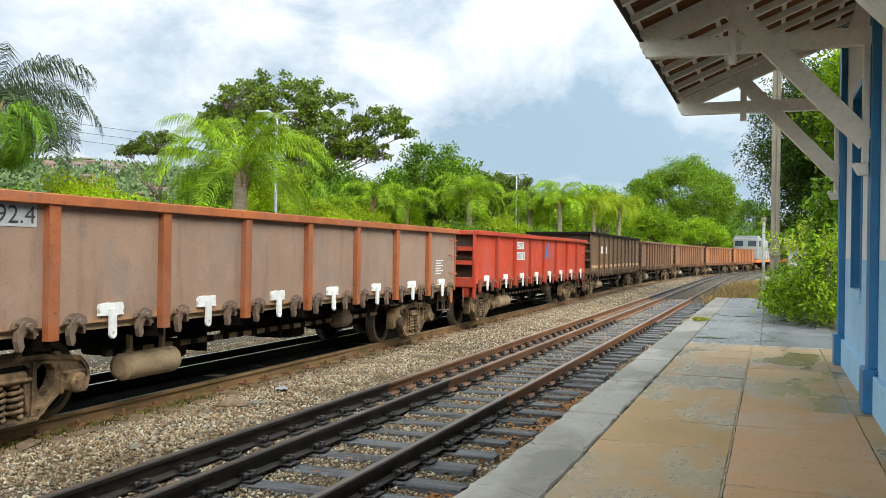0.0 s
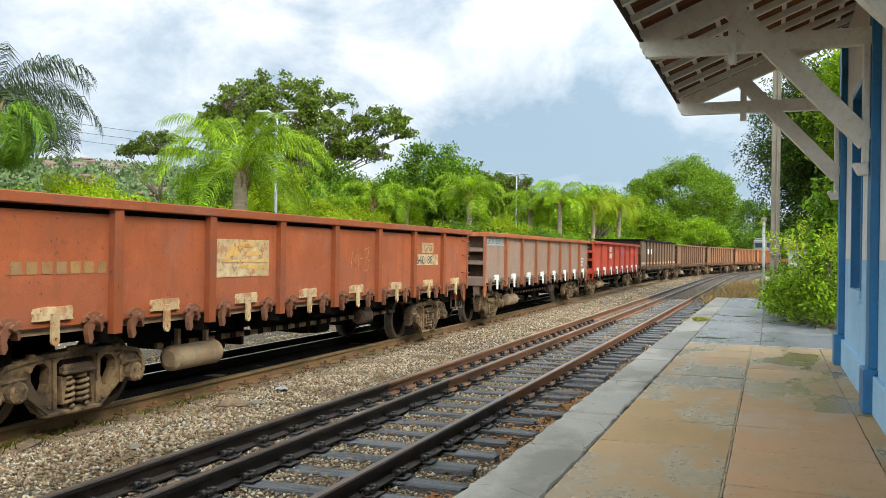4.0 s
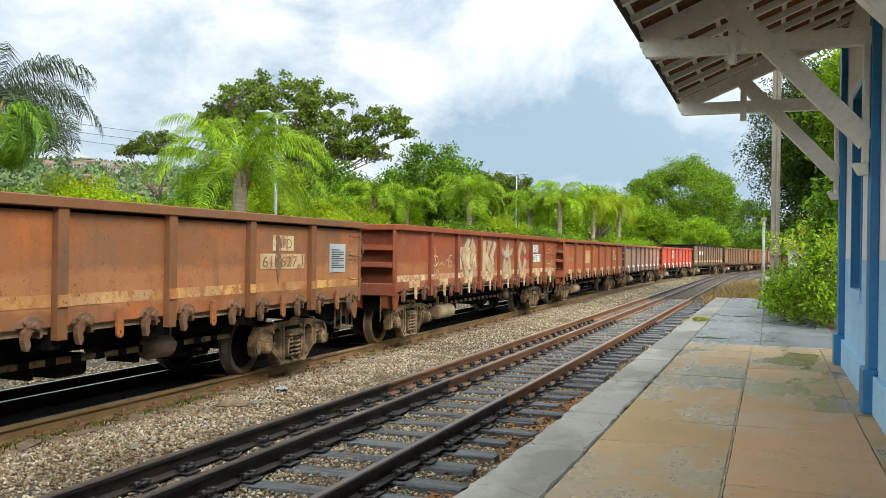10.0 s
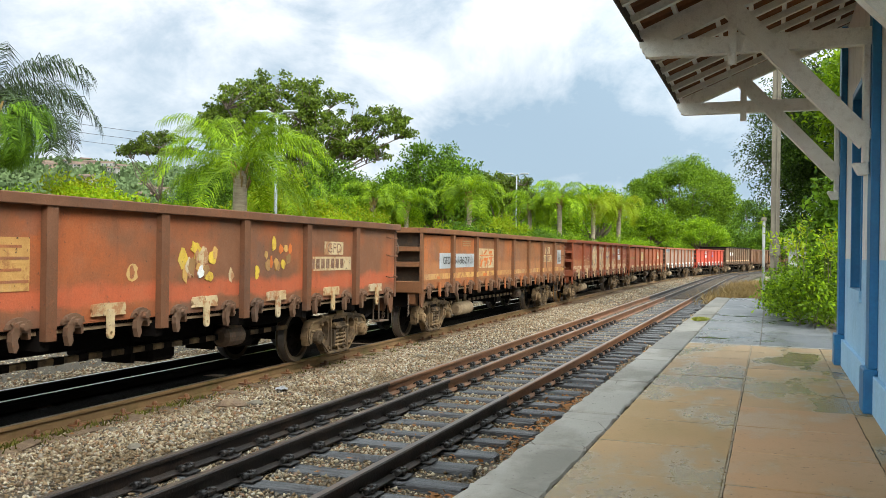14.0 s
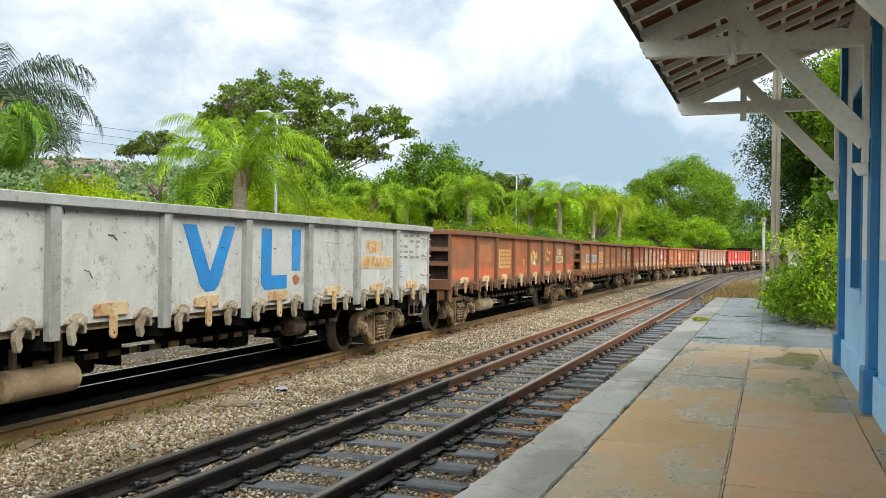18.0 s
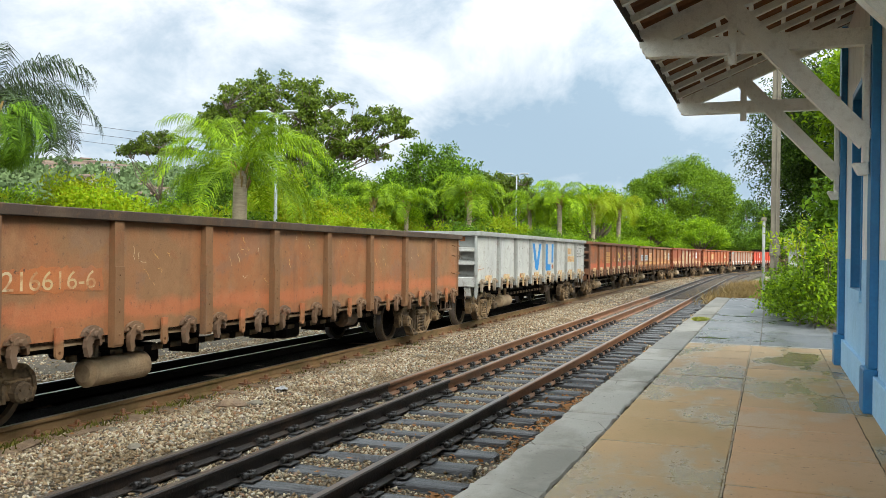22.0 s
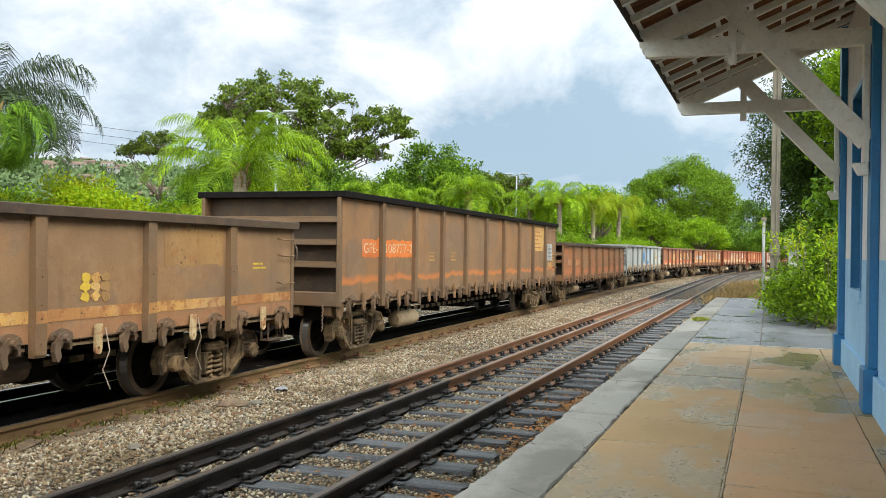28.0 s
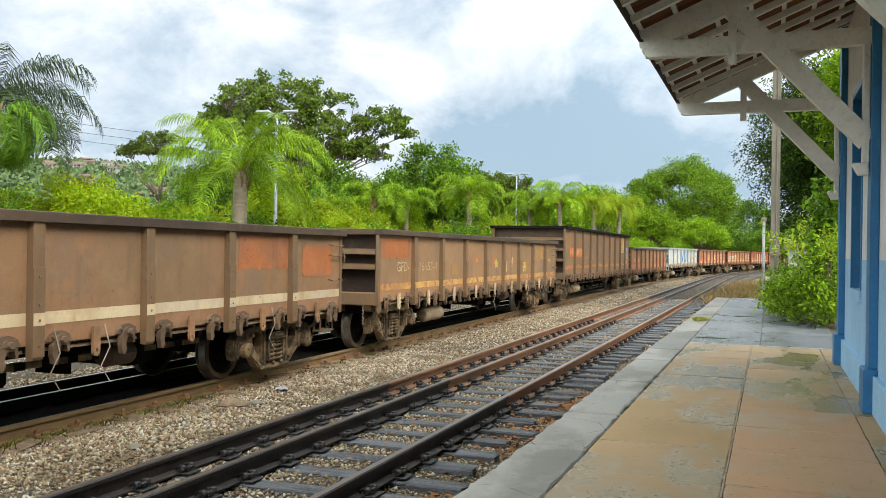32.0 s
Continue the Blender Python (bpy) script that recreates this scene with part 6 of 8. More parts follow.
    for i in range(7):
        bar(w, "worn_mark", 3.26 + i * 0.15, 3.36 + i * 0.15, 1.42, 1.56, BROWN, FACE, FACE + 0.003)
    rng = random.Random(5)
    for i in range(12):
        blob(w, rng, 0.37 + 0.055 * i, rng.uniform(1.35, 1.70), rng.uniform(0.05, 0.10), rng.uniform(0.06, 0.13), ("yellow", "ochre", "cream", "dull", "yellow")[i % 5], FACE + 0.0015 * (i % 5))
    blob(w, rng, 0.70, 1.42, 0.06, 0.08, "white", FACE + 0.009)
    blob(w, rng, 0.62, 1.60, 0.04, 0.09, "cream", FACE + 0.010)
    blob(w, rng, 1.30, 1.36, 0.06, 0.10, "cream")
    blob(w, rng, 1.87, 1.40, 0.06, 0.10, "yellow")
    for i in range(11):
        blob(w, rng, 2.08 + 0.06 * i, rng.uniform(1.45, 1.78), rng.uniform(0.04, 0.08), rng.uniform(0.05, 0.11), ("ochre", "dull", "orange", "yellow")[i % 4], FACE + 0.0015 * (i % 5))
    blob(w, rng, -0.42, 1.44, 0.09, 0.11, "ochre")
    blob(w, rng, -0.44, 1.44, 0.045, 0.07, "rust", FACE + 0.002)
    patch(w, "worn_panel", rect(-2.90, -1.74, 1.30, 1.76), "ochre")
    for i in range(4):
        bar(w, "worn_mark", -2.72, -1.75 - 0.08 * (i % 2), 1.37 + 0.1 * i, 1.395 + 0.1 * i, RUSTRED, FACE, FACE + 0.003)
    patch(w, "worn_panel", worn(-4.31, -3.48, 1.46, 1.86), "rust", FACE - 0.002)
    couple(w, -38.70, 12.6)

    wht = rusty("old_white", (0.42, 0.412, 0.38), (0.395, 0.385, 0.35), (0.07, 0.045, 0.03), 0.42, 0.22, 0.6)
    wfr = rusty("old_white_frame", (0.28, 0.28, 0.26), (0.23, 0.23, 0.21), (0.10, 0.055, 0.03), 0.5, 0.3, 0.6)
    w, ys, h = gondola("dirty white open wagon with blue shapes painted on it", 12.6, 2.15, 7, wht, wfr, plates=CREAM, rib_n=2, end_sheet=wfr)
    for pts in ([(-1.22, 1.95), (-0.98, 1.95), (-0.71, 1.42), (-0.44, 1.95), (-0.21, 1.95), (-0.54, 1.26), (-0.62, 1.20), (-0.79, 1.20), (-0.89, 1.27)],
                [(0.38, 1.95), (0.62, 1.95), (0.62, 1.35), (1.01, 1.35), (1.01, 1.17), (0.46, 1.17), (0.38, 1.25)], rect(1.14, 1.37, 1.40, 1.96)):
        patch(w, "blue_shape", pts, "blue")
    rng = random.Random(12)
    blob(w, rng, 1.26, 1.28, 0.11, 0.07, "rust")
    for k in range(46):                             # black scuffs and dents
        bm = bmnew()
        y, z = rng.uniform(-h + 0.3, h - 0.3), rng.uniform(1.18, 2.0)
        turn, ln = rng.uniform(0, 3.1), rng.uniform(0.015, 0.05) if k % 5 else rng.uniform(0.08, 0.17)
        ribbon(bm, [(y, z), (y + ln * 0.5 * math.cos(turn), z + ln * 0.5 * math.sin(turn)), (y + ln * math.cos(turn + 0.4), z + ln * math.sin(turn + 0.4))], rng.uniform(0.006, 0.014), FACE + 0.0014 + 0.0001 * (k % 7))
        part("scuff", bm, BLACK, w)
    patch(w, "number_panel", rect(3.48, 4.05, 1.65, 1.85), "cream")
    lettering(w, "GFC", 3.57, 1.68, 0.145, "ochre", FACE + 0.004, 0.44)
    patch(w, "number_panel", rect(3.18, 4.55, 1.40, 1.60), "cream")
    lettering(w, "643732-0E", 3.22, 1.43, 0.145, "ochre", FACE + 0.004, 1.27)
    for i in range(5):
        for k in range(4):
            if (i + k) % 5 != 4:
                a = 4.78 + 0.28 * k
                bar(w, "print_mark", a, a + (0.16 if (i * 3 + k) % 2 else 0.2), 1.56 + i * 0.095, 1.60 + i * 0.095, GREYDARK)
    patch(w, "data_plate", rect(4.75, 5.21, 1.21, 1.50), "grey", FACE + 0.003, "grey data plate with rows of small print")
    for i in range(6):
        bar(w, "print_mark", 4.61, 4.98 - 0.08 * (i % 2), 1.235 + 0.045 * i, 1.252 + 0.045 * i, GREYDARK, FACE + 0.003, FACE + 0.006)
    bm = bmnew()
    ribbon(bm, [(-6.19, 1.25), (-6.04, 1.41), (-5.98, 1.26)], 0.014)
    ribbon(bm, [(-6.18, 1.29), (-5.76, 1.31)], 0.012, FACE + 0.001)
    part("scribble", bm, RUSTRED, w)
    bm = bmnew()
    ribbon(bm, [(2.08, 1.80), (2.60, 1.78), (2.51, 1.55), (2.28, 1.45), (2.10, 1.78), (2.55, 1.52)], 0.008)
    part("scratch", bm, GREYDARK, w)
    for e, z in ((-1, 1.93),):
        bm = bmnew()
        for k in range(6):
            box(bm, (-0.2 + 0.19 * k, -h + 0.236, z), (-0.08 + 0.19 * k, -h + 0.241, z + 0.10))
        part("end_print", bm, RUSTRED, w)
    couple(w, -52.53, 12.6)

    brc = p("brown_c", (0.225, 0.125, 0.08), (0.30, 0.12, 0.065), 0.35, 0.35, band=(0.42, 0.13, 0.055), band_at=(1.0, 1.14))
    w, ys, h = gondola("brown open wagon with scuffed sides and faded white numbers", 13.3, 2.04, 8, brc, rib_n=2, top_mat=END_DARK, end_bay=1.52, drop=-0.13)
    patch(w, "worn_panel", worn(-6.46, -5.95, 1.63, 1.83), "rust", FACE - 0.002)
    patch(w, "worn_panel", worn(-6.00, -5.31, 1.29, 1.51), "rust", FACE - 0.003)
    patch(w, "worn_panel", worn(-5.12, -3.82, 1.28, 1.50), "rust", FACE - 0.003)
    lettering(w, "GFD", -5.90, 1.31, 0.17, "cream", FACE, 0.52)
    lettering(w, "216616-6", -5.01, 1.30, 0.17, "cream", FACE, 1.10)
    scribbles(w, ys, h, 21)
    couple(w, -66.38, 13.3)

    tall = p("brown_d", (0.195, 0.125, 0.09), (0.26, 0.14, 0.085), 0.2, 0.25, band=(0.55, 0.17, 0.04), band_at=(1.18, 1.25))
    w, ys, h = gondola("tall brown open wagon with cream numbers and an orange panel", 14.7, 2.58, 9, tall, rib_n=3, top_mat=IRON_DARK, end_bay=1.5, drop=-0.07)
    patch(w, "worn_panel", worn(-6.57, -5.92, 1.58, 1.87), "orange", FACE - 0.002)
    patch(w, "worn_panel", worn(-5.76, -4.46, 1.58, 1.87), "orange", FACE - 0.002)
    lettering(w, "GFE-", -6.52, 1.65, 0.16, "cream", FACE + 0.002, 0.55)
    lettering(w, "108777-2", -5.71, 1.65, 0.16, "cream", FACE + 0.002, 1.25)
    patch(w, "worn_panel", rect(4.59, 5.73, 1.74, 2.41), "ochre")
    for i in range(5):
        bar(w, "worn_mark", 4.55 + 0.07 * (i % 2), 5.40 - 0.12 * (i % 3), 1.82 + 0.11 * i, 1.85 + 0.11 * i, RUSTRED, FACE, FACE + 0.003)
    data_plate(w, 6.23, 1.47, 0.56, 0.49)
    patch(w, "worn_panel", rect(6.35, 6.80, 1.28, 1.40), "ochre")
    for i in range(5):
        bar(w, "faded_mark", 6.68, 6.68 + (0.20 if i % 2 else 0.28), 1.46 + i * 0.045, 1.48 + i * 0.045, YELLOW)
    for y0 in (-3.6, -2.37):
        for i in range(3):
            bar(w, "faded_mark", y0, y0 + 0.33 - 0.06 * (i % 2), 1.50 + i * 0.07, 1.54 + i * 0.07, DULL)
    couple(w, -80.85, 14.7)

    gb = p("greybrown_b", (0.235, 0.150, 0.105), (0.28, 0.165, 0.11), 0.2, 0.3, band=(0.34, 0.16, 0.075), band_at=(0.85, 1.0))
    w, ys, h = gondola("grey-brown open wagon with a worn cream stripe", 13.3, 2.05, 8, gb, stripe=STRIPE, top_mat=END_DARK, tongues=CREAM, end_bay=1.52, drop=-0.13)
    patch(w, "worn_panel", worn(-6.64, -5.29, 1.56, 1.90), "rust", FACE - 0.003)
    rng = random.Random(31)
    for y, z, ry, rz, paint in ((0.2, 1.42, 0.10, 0.12, "yellow"), (0.3, 1.38, 0.05, 0.08, "cream"), (1.1, 1.34, 0.10, 0.13, "cream"), (1.62, 1.44, 0.09, 0.14, "cream"), (-1.3, 1.50, 0.10, 0.06, "orange"), (0.05, 1.50, 0.05, 0.08, "orange")):
        blob(w, rng, y, z, ry, rz, paint)
    for k in range(9):
        blob(w, rng, 2.80 + 0.13 * (k % 3), 1.22 + 0.09 * (k // 3), 0.07, 0.055, ("yellow", "ochre", "dull")[k % 3], FACE + 0.001 * k)
    patch(w, "worn_panel", worn(3.94, 5.01, 1.49, 1.93), "dull", FACE - 0.002)
    patch(w, "worn_panel", worn(-3.01, -2.49, 1.20, 1.42), "dull", FACE - 0.002)
    for y in (3.01, 1.45, 4.46, -0.10):
        bm = bmnew()
        tube(bm, [(SIDE + 0.06, y, 0.92), (SIDE + 0.085, y + 0.03, 0.7), (SIDE + 0.05, y - 0.02, 0.52), (SIDE + 0.08, y + 0.05, 0.33)], 0.006, 5)
        part("rope", bm, SILVER, w)
    lettering(w, "GFD-", -5.88, 1.33, 0.17, "cream", FACE + 0.002, 0.57)
    lettering(w, "216655-1", -5.00, 1.33, 0.16, "cream", FACE + 0.002, 1.09)
    for i in range(2):
        bar(w, "faded_mark", 5.65, 5.95 - 0.08 * i, 1.44 + i * 0.05, 1.465 + i * 0.05, YELLOW)
    couple(w, -96.91, 13.3)

    gc = p("greybrown_c", (0.21, 0.135, 0.095), (0.26, 0.15, 0.10), 0.2, 0.3, band=(0.30, 0.15, 0.08), band_at=(0.85, 0.98))
    w, ys, h = gondola("dark brown open wagon with a bare orange patch and pale stripe", 13.3, 1.99, 8, gc, stripe=STRIPE_CLEAN, top_mat=END_DARK, end_bay=1.52, drop=-0.145)
    patch(w, "orange_patch", worn(3.89, 5.09, 1.44, 1.87), "rust", FACE - 0.002)
    patch(w, "orange_patch", worn(5.45, 6.33, 1.32, 1.74), "rust", FACE - 0.001)
    for y in (0.93, 1.56, 4.57):
        bm = bmnew()
        tube(bm, [(SIDE + 0.06, y, 0.95), (SIDE + 0.09, y + 0.04, 0.74), (SIDE + 0.05, y - 0.03, 0.56), (SIDE + 0.08, y + 0.06, 0.40)], 0.006, 5)
        part("rope", bm, SILVER, w)
    couple(w, -111.55, 13.3)


def scribbles(w, ys, h, seed):
    """Scratched, half-gone marks: bunches of short thin strokes."""
    rng = random.Random(seed)
    for i in range(1, len(ys) - 1):
        cy, cz = ys[i] + rng.uniform(0.5, 0.8), rng.uniform(1.55, 1.75)
        for k in range(9):
            bm = bmnew()
            y, z = cy + rng.gauss(0, 0.22), min(1.98, max(1.3, cz + rng.gauss(0, 0.16)))
            pts = [(y, z)]
            for _ in range(rng.randint(2, 4)):
                pts.append((pts[-1][0] + rng.uniform(-0.02, 0.045), pts[-1][1] - rng.uniform(-0.015, 0.05)))
            ribbon(bm, pts, rng.uniform(0.004, 0.010), FACE + 0.0006 * k)
            part("scratch", bm, (CREAM, OCHRE, OCHRE)[k % 3], w)


def graffiti(w):
    """Pale angular shapes, one a bay, each a filled outline with a dark edge, over an old cream panel."""
    patch(w, "worn_panel", rect(-2.84, -1.73, 1.31, 1.79), "cream", FACE - 0.002)
    kinds = [(-2.80, 1.10, 1.0, 1.97, [[(0.40, 1.0), (0.0, 0.62), (0.36, 0.0), (0.60, 0.0), (1.0, 0.40), (0.84, 0.47), (0.52, 0.17), (0.24, 0.60), (0.58, 1.0)], [(0.70, 1.0), (0.98, 0.74), (0.78, 0.62), (0.66, 0.40), (0.56, 0.46), (0.64, 0.70), (0.56, 0.80)]]),
             (-1.27, 1.10, 1.08, 1.94, [[(0.0, 1.0), (0.20, 1.0), (0.20, 0.66), (0.34, 1.0), (0.66, 1.0), (0.36, 0.62), (0.92, 0.16), (0.70, 0.0), (0.22, 0.36), (0.20, 0.0), (0.0, 0.0)], [(0.84, 1.0), (1.0, 0.92), (0.74, 0.58), (0.86, 0.40), (0.70, 0.34), (0.52, 0.58)]]),
             (0.28, 0.99, 1.04, 1.94, [[(0.0, 0.84), (0.30, 0.76), (0.42, 1.0), (0.60, 1.0), (0.70, 0.76), (1.0, 0.82), (0.96, 0.70), (0.62, 0.60), (0.36, 0.60), (0.04, 0.72)], [(0.10, 0.0), (0.24, 0.56), (0.40, 0.56), (0.34, 0.30), (0.50, 0.48), (0.66, 0.30), (0.60, 0.56), (0.76, 0.56), (0.92, 0.04), (0.72, 0.0), (0.60, 0.14), (0.50, 0.06), (0.38, 0.14), (0.28, 0.0)]]),
             (1.74, 0.955, 1.04, 1.97, [[(0.36, 1.0), (0.0, 0.58), (0.34, 0.0), (0.58, 0.06), (1.0, 0.46), (0.80, 0.54), (0.50, 0.24), (0.24, 0.58), (0.56, 1.0)], [(0.66, 0.98), (0.96, 0.72), (0.78, 0.62), (0.56, 0.76)]])]
    for i, (y0, wd, z0, z1, shapes) in enumerate(kinds):
        for j, pts in enumerate(shapes):
            out = 1 if sum(a[0] * b[1] - b[0] * a[1] for a, b in zip(pts, pts[1:] + pts[:1])) > 0 else -1
            for name, paint, x, grow in (("graffiti_edge", GRAFFITI_EDGE, FACE + 0.001 + 0.002 * j, 0.035), ("graffiti_fill", GRAFFITI, FACE + 0.006 + 0.002 * j, 0.0)):
                bm = bmnew()
                ring = []
                for k, (a, b) in enumerate(pts):
                    p, q = pts[k - 1], pts[(k + 1) % len(pts)]
                    d = Vector(((q[0] - p[0]) * wd, (q[1] - p[1]) * (z1 - z0))).normalized()
                    ring.append((y0 + a * wd + d.y * grow * out, z0 + b * (z1 - z0) - d.x * grow * out))
                pierced(bm, [ring], SIDE + 0.001, x)
                part(name, bm, paint, w)
            bm = bmnew()
            ribbon(bm, [(y0 + a * wd, z0 + b * (z1 - z0)) for a, b in pts[1:4]], 0.022, FACE + 0.0095 + 0.001 * j)
            part("graffiti_line", bm, BLACK, w)
    bm = bmnew()
    ribbon(bm, [(4.65, 1.80), (5.09, 1.77), (5.50, 1.80), (5.74, 1.86)], 0.016)
    ribbon(bm, [(4.69, 1.72), (4.80, 1.75), (5.14, 1.68), (5.45, 1.72), (5.66, 1.78), (5.76, 1.66), (5.71, 1.42), (5.61, 1.35), (5.40, 1.38), (5.14, 1.36), (5.00, 1.44), (4.98, 1.70)], 0.02, FACE + 0.002)
    ribbon(bm, [(4.69, 1.72), (4.65, 1.5), (4.75, 1.34)], 0.018, FACE + 0.003)
    ribbon(bm, [(5.48, 1.72), (5.45, 1.5), (5.50, 1.40)], 0.018, FACE + 0.003)
    part("scribble", bm, CREAM, w)
    bm = bmnew()
    ribbon(bm, [(-4.53, 1.44), (-4.36, 1.62), (-4.20, 1.58), (-4.15, 1.46), (-4.36, 1.40), (-4.50, 1.48)], 0.026)
    ribbon(bm, [(-4.38, 1.79), (-4.34, 1.55), (-4.26, 1.40)], 0.022, FACE + 0.002)
    ribbon(bm, [(-4.53, 1.24), (-4.41, 1.34), (-4.34, 1.22), (-4.20, 1.34), (-4.11, 1.26)], 0.018, FACE + 0.001)
    ribbon(bm, [(-4.10, 1.42), (-3.94, 1.48), (-3.86, 1.42)], 0.02)
    ribbon(bm, [(-3.70, 1.50), (-3.57, 1.55), (-3.58, 1.36)], 0.02)
    ribbon(bm, [(-3.36, 1.62), (-3.51, 1.60), (-3.50, 1.50), (-3.39, 1.48), (-3.38, 1.40), (-3.51, 1.38)], 0.02, FACE + 0.001)
    part("scribble", bm, CREAM, w)
    bm = bmnew()
    ribbon(bm, [(3.0 + 0.11 * k, 1.28 + 0.07 * (1 if k % 2 else -0.4) + 0.01 * k) for k in range(11)], 0.012)
    part("scribble", bm, CREAM, w)


build_train()


def locomotive(front, second=False):
    """A hood-type diesel seen from behind at a distance: frame, long hood, cab, radiators, windows, railings and bogies."""
    w = thing("locomotive", "white diesel locomotive with a dark-windowed cab and blue shapes", "locomotive", "locomotives")
    body = mottled("loco_white", (0.21, 0.21, 0.21), (0.16, 0.16, 0.16), (0.1, 0.09, 0.08), 0.8, 20, 0.5)
    L = 15.0
    h = L / 2
    bm = bmnew()
    box(bm, (-1.4, -h, 0.95), (1.4, h, 1.25), 0.03)
    part("running_board", bm, ORANGE, w)
    bm = bmnew()
    box(bm, (-0.85, -h + 3.6, 1.25), (0.85, h - 2.6, 3.55), 0.12)
    part("hood", bm, body, w)
    for e, y0, y1 in ((-1, -h + 0.9, -h + 3.4),):
        bm = bmnew()
        box(bm, (-1.38, y0, 1.25), (1.38, y1, 3.75), 0.12)
        box(bm, (-1.25, y0 + 0.1, 3.75), (1.25, y1 - 0.1, 3.95), 0.08)
        part("cab", bm, body, w)
        for x in (-0.7, 0.7):
            bm = bmnew()
            box(bm, (x - 0.45, y0 - 0.01, 2.75), (x + 0.45, y0 + 0.02, 3.4), 0.02)
            part("cab_window", bm, M["glass"], w)
        bm = bmnew()
        for y in (y0 + 0.4, y0 + 1.4):
            box(bm, (1.37, y, 2.75), (1.39, y + 0.7, 3.4), 0.01)
        part("side_window", bm, M["glass"], w)
        bm = bmnew()
        box(bm, (-1.2, y0 - 0.02, 1.9), (-0.3, y0 + 0.02, 2.4))
        part("blue_shape", bm, BLUE, w)
    for i in range(6):
        bm = bmnew()
        y = -h + 4.2 + i * 1.4
        box(bm, (0.84, y, 1.6), (0.87, y + 1.0, 3.0), 0.01)
        part("hood_door", bm, body, w)
    bm = bmnew()
    lathe(bm, [(3.5, 0.3), (3.75, 0.3)], 12, "z", (0, 1.0, 0))
    lathe(bm, [(3.5, 0.5), (3.65, 0.5)], 14, "z", (0, 3.2, 0))
    part("exhaust", bm, IRON_DARK, w)
    for sd in (1, -1):
        bm = bmnew()
        tube(bm, [(sd * 1.36, -h + 3.6, 2.2), (sd * 1.36, h - 0.3, 2.2)], 0.025, 6)
        for k in range(7):
            tube(bm, [(sd * 1.36, -h + 3.8 + k * 1.8, 1.25), (sd * 1.36, -h + 3.8 + k * 1.8, 2.2)], 0.02, 6)
        part("railing", bm, WHITE, w)
    bm = bmnew()
    box(bm, (-1.1, -2.2, 0.35), (1.1, 2.2, 0.95), 0.1)
    part("fuel_tank", bm, IRON_DARK, w)
    for e in (1, -1):
        bogie(w, e * (h - 2.6))
        bm = bmnew()
        yy = sorted((e * h, e * (h + 0.5)))
        box(bm, (-0.14, yy[0], 0.6), (0.14, yy[1], 0.88), 0.03)
        part("coupler", bm, IRON_DARK, w)
    TRAIN.append((w, front - h, h - 2.6))


locomotive(117.8)
locomotive(134.0)


def run(t):
    """How far the train has gone after t seconds."""
    return 3.63127 * t + 0.0110689 * t ** 2 - 0.000245995 * t ** 3 + 0.00000358834 * t ** 4


def wagon_pose(mid, half, t):
    ax, ay, _ = line(XTRAIN, mid - half + run(t))
    bx, by, _ = line(XTRAIN, mid + half + run(t))
    return pose((ax + bx) / 2, (ay + by) / 2, 0, 0, 0, math.degrees(math.atan2(-(bx - ax), by - ay)))


def motions():
    for w, mid, half in TRAIN:
        walk(w, [(0.5 * i, wagon_pose(mid, half, 0.5 * i)) for i in range(65)])
    ts = [i / 6 for i in range(193)]
    for k, (w, y) in enumerate(WHEELSETS):
        walk(w, [(t, pose(0, y, WHEEL_R, -math.degrees(run(t) / WHEEL_R + k))) for t in ts])


# ---- plants ----
def leaves(points, size, rng, droop=0.0, aspect=0.45):
    """Pointed leaves, one at each point, turned every way."""
    n = len(points)
    d = rng.normal(size=(n, 3))
    d[:, 2] -= droop
    d /= np.linalg.norm(d, axis=1)[:, None]
    u = rng.normal(size=(n, 3))
    s = np.cross(d, u)
    s /= np.linalg.norm(s, axis=1)[:, None] + 1e-9
    k = (size * rng.uniform(0.6, 1.4, n))[:, None]
    v = np.stack([points, points + d * k * 0.5 + s * k * aspect * 0.5, points + d * k, points + d * k * 0.5 - s * k * aspect * 0.5], 1)
    return v.reshape(-1, 3)


def quads_for(v):
    return np.arange(len(v)).reshape(-1, 4)


def clumps_in(rng, n, rx, ry, rz, low=-0.5, hollow=0.55):
    """Centres of leaf clumps in a lumpy crown, most of them towards its skin."""
    out = []
    while len(out) < n:
        p = rng.normal(size=3)
        p /= np.linalg.norm(p)
        if p[2] < low:
            continue
        r = hollow + (1 - hollow) * rng.random() ** 0.6
        r *= 0.82 + 0.3 * noise.noise(Vector(p * 2.3 + 7))
        out.append(p * r * (rx, ry, rz))
    return np.array(out)


def crown_mesh(name, mat, centres, radius, per, size, rng, flat=0.75, droop=0.2, aspect=0.45):
    pts = []
    for c in centres:
        k = int(per * rng.uniform(0.6, 1.3))
        d = rng.normal(size=(k, 3))
        d /= np.linalg.norm(d, axis=1)[:, None]
        r = radius * rng.uniform(0.7, 1.35) * rng.random(k)[:, None] ** 0.4
        pts.append(c + d * r * (1, 1, flat))
    v = leaves(np.concatenate(pts), size, rng, droop, aspect)
    return mesh_np(name, v, quads_for(v), mat)


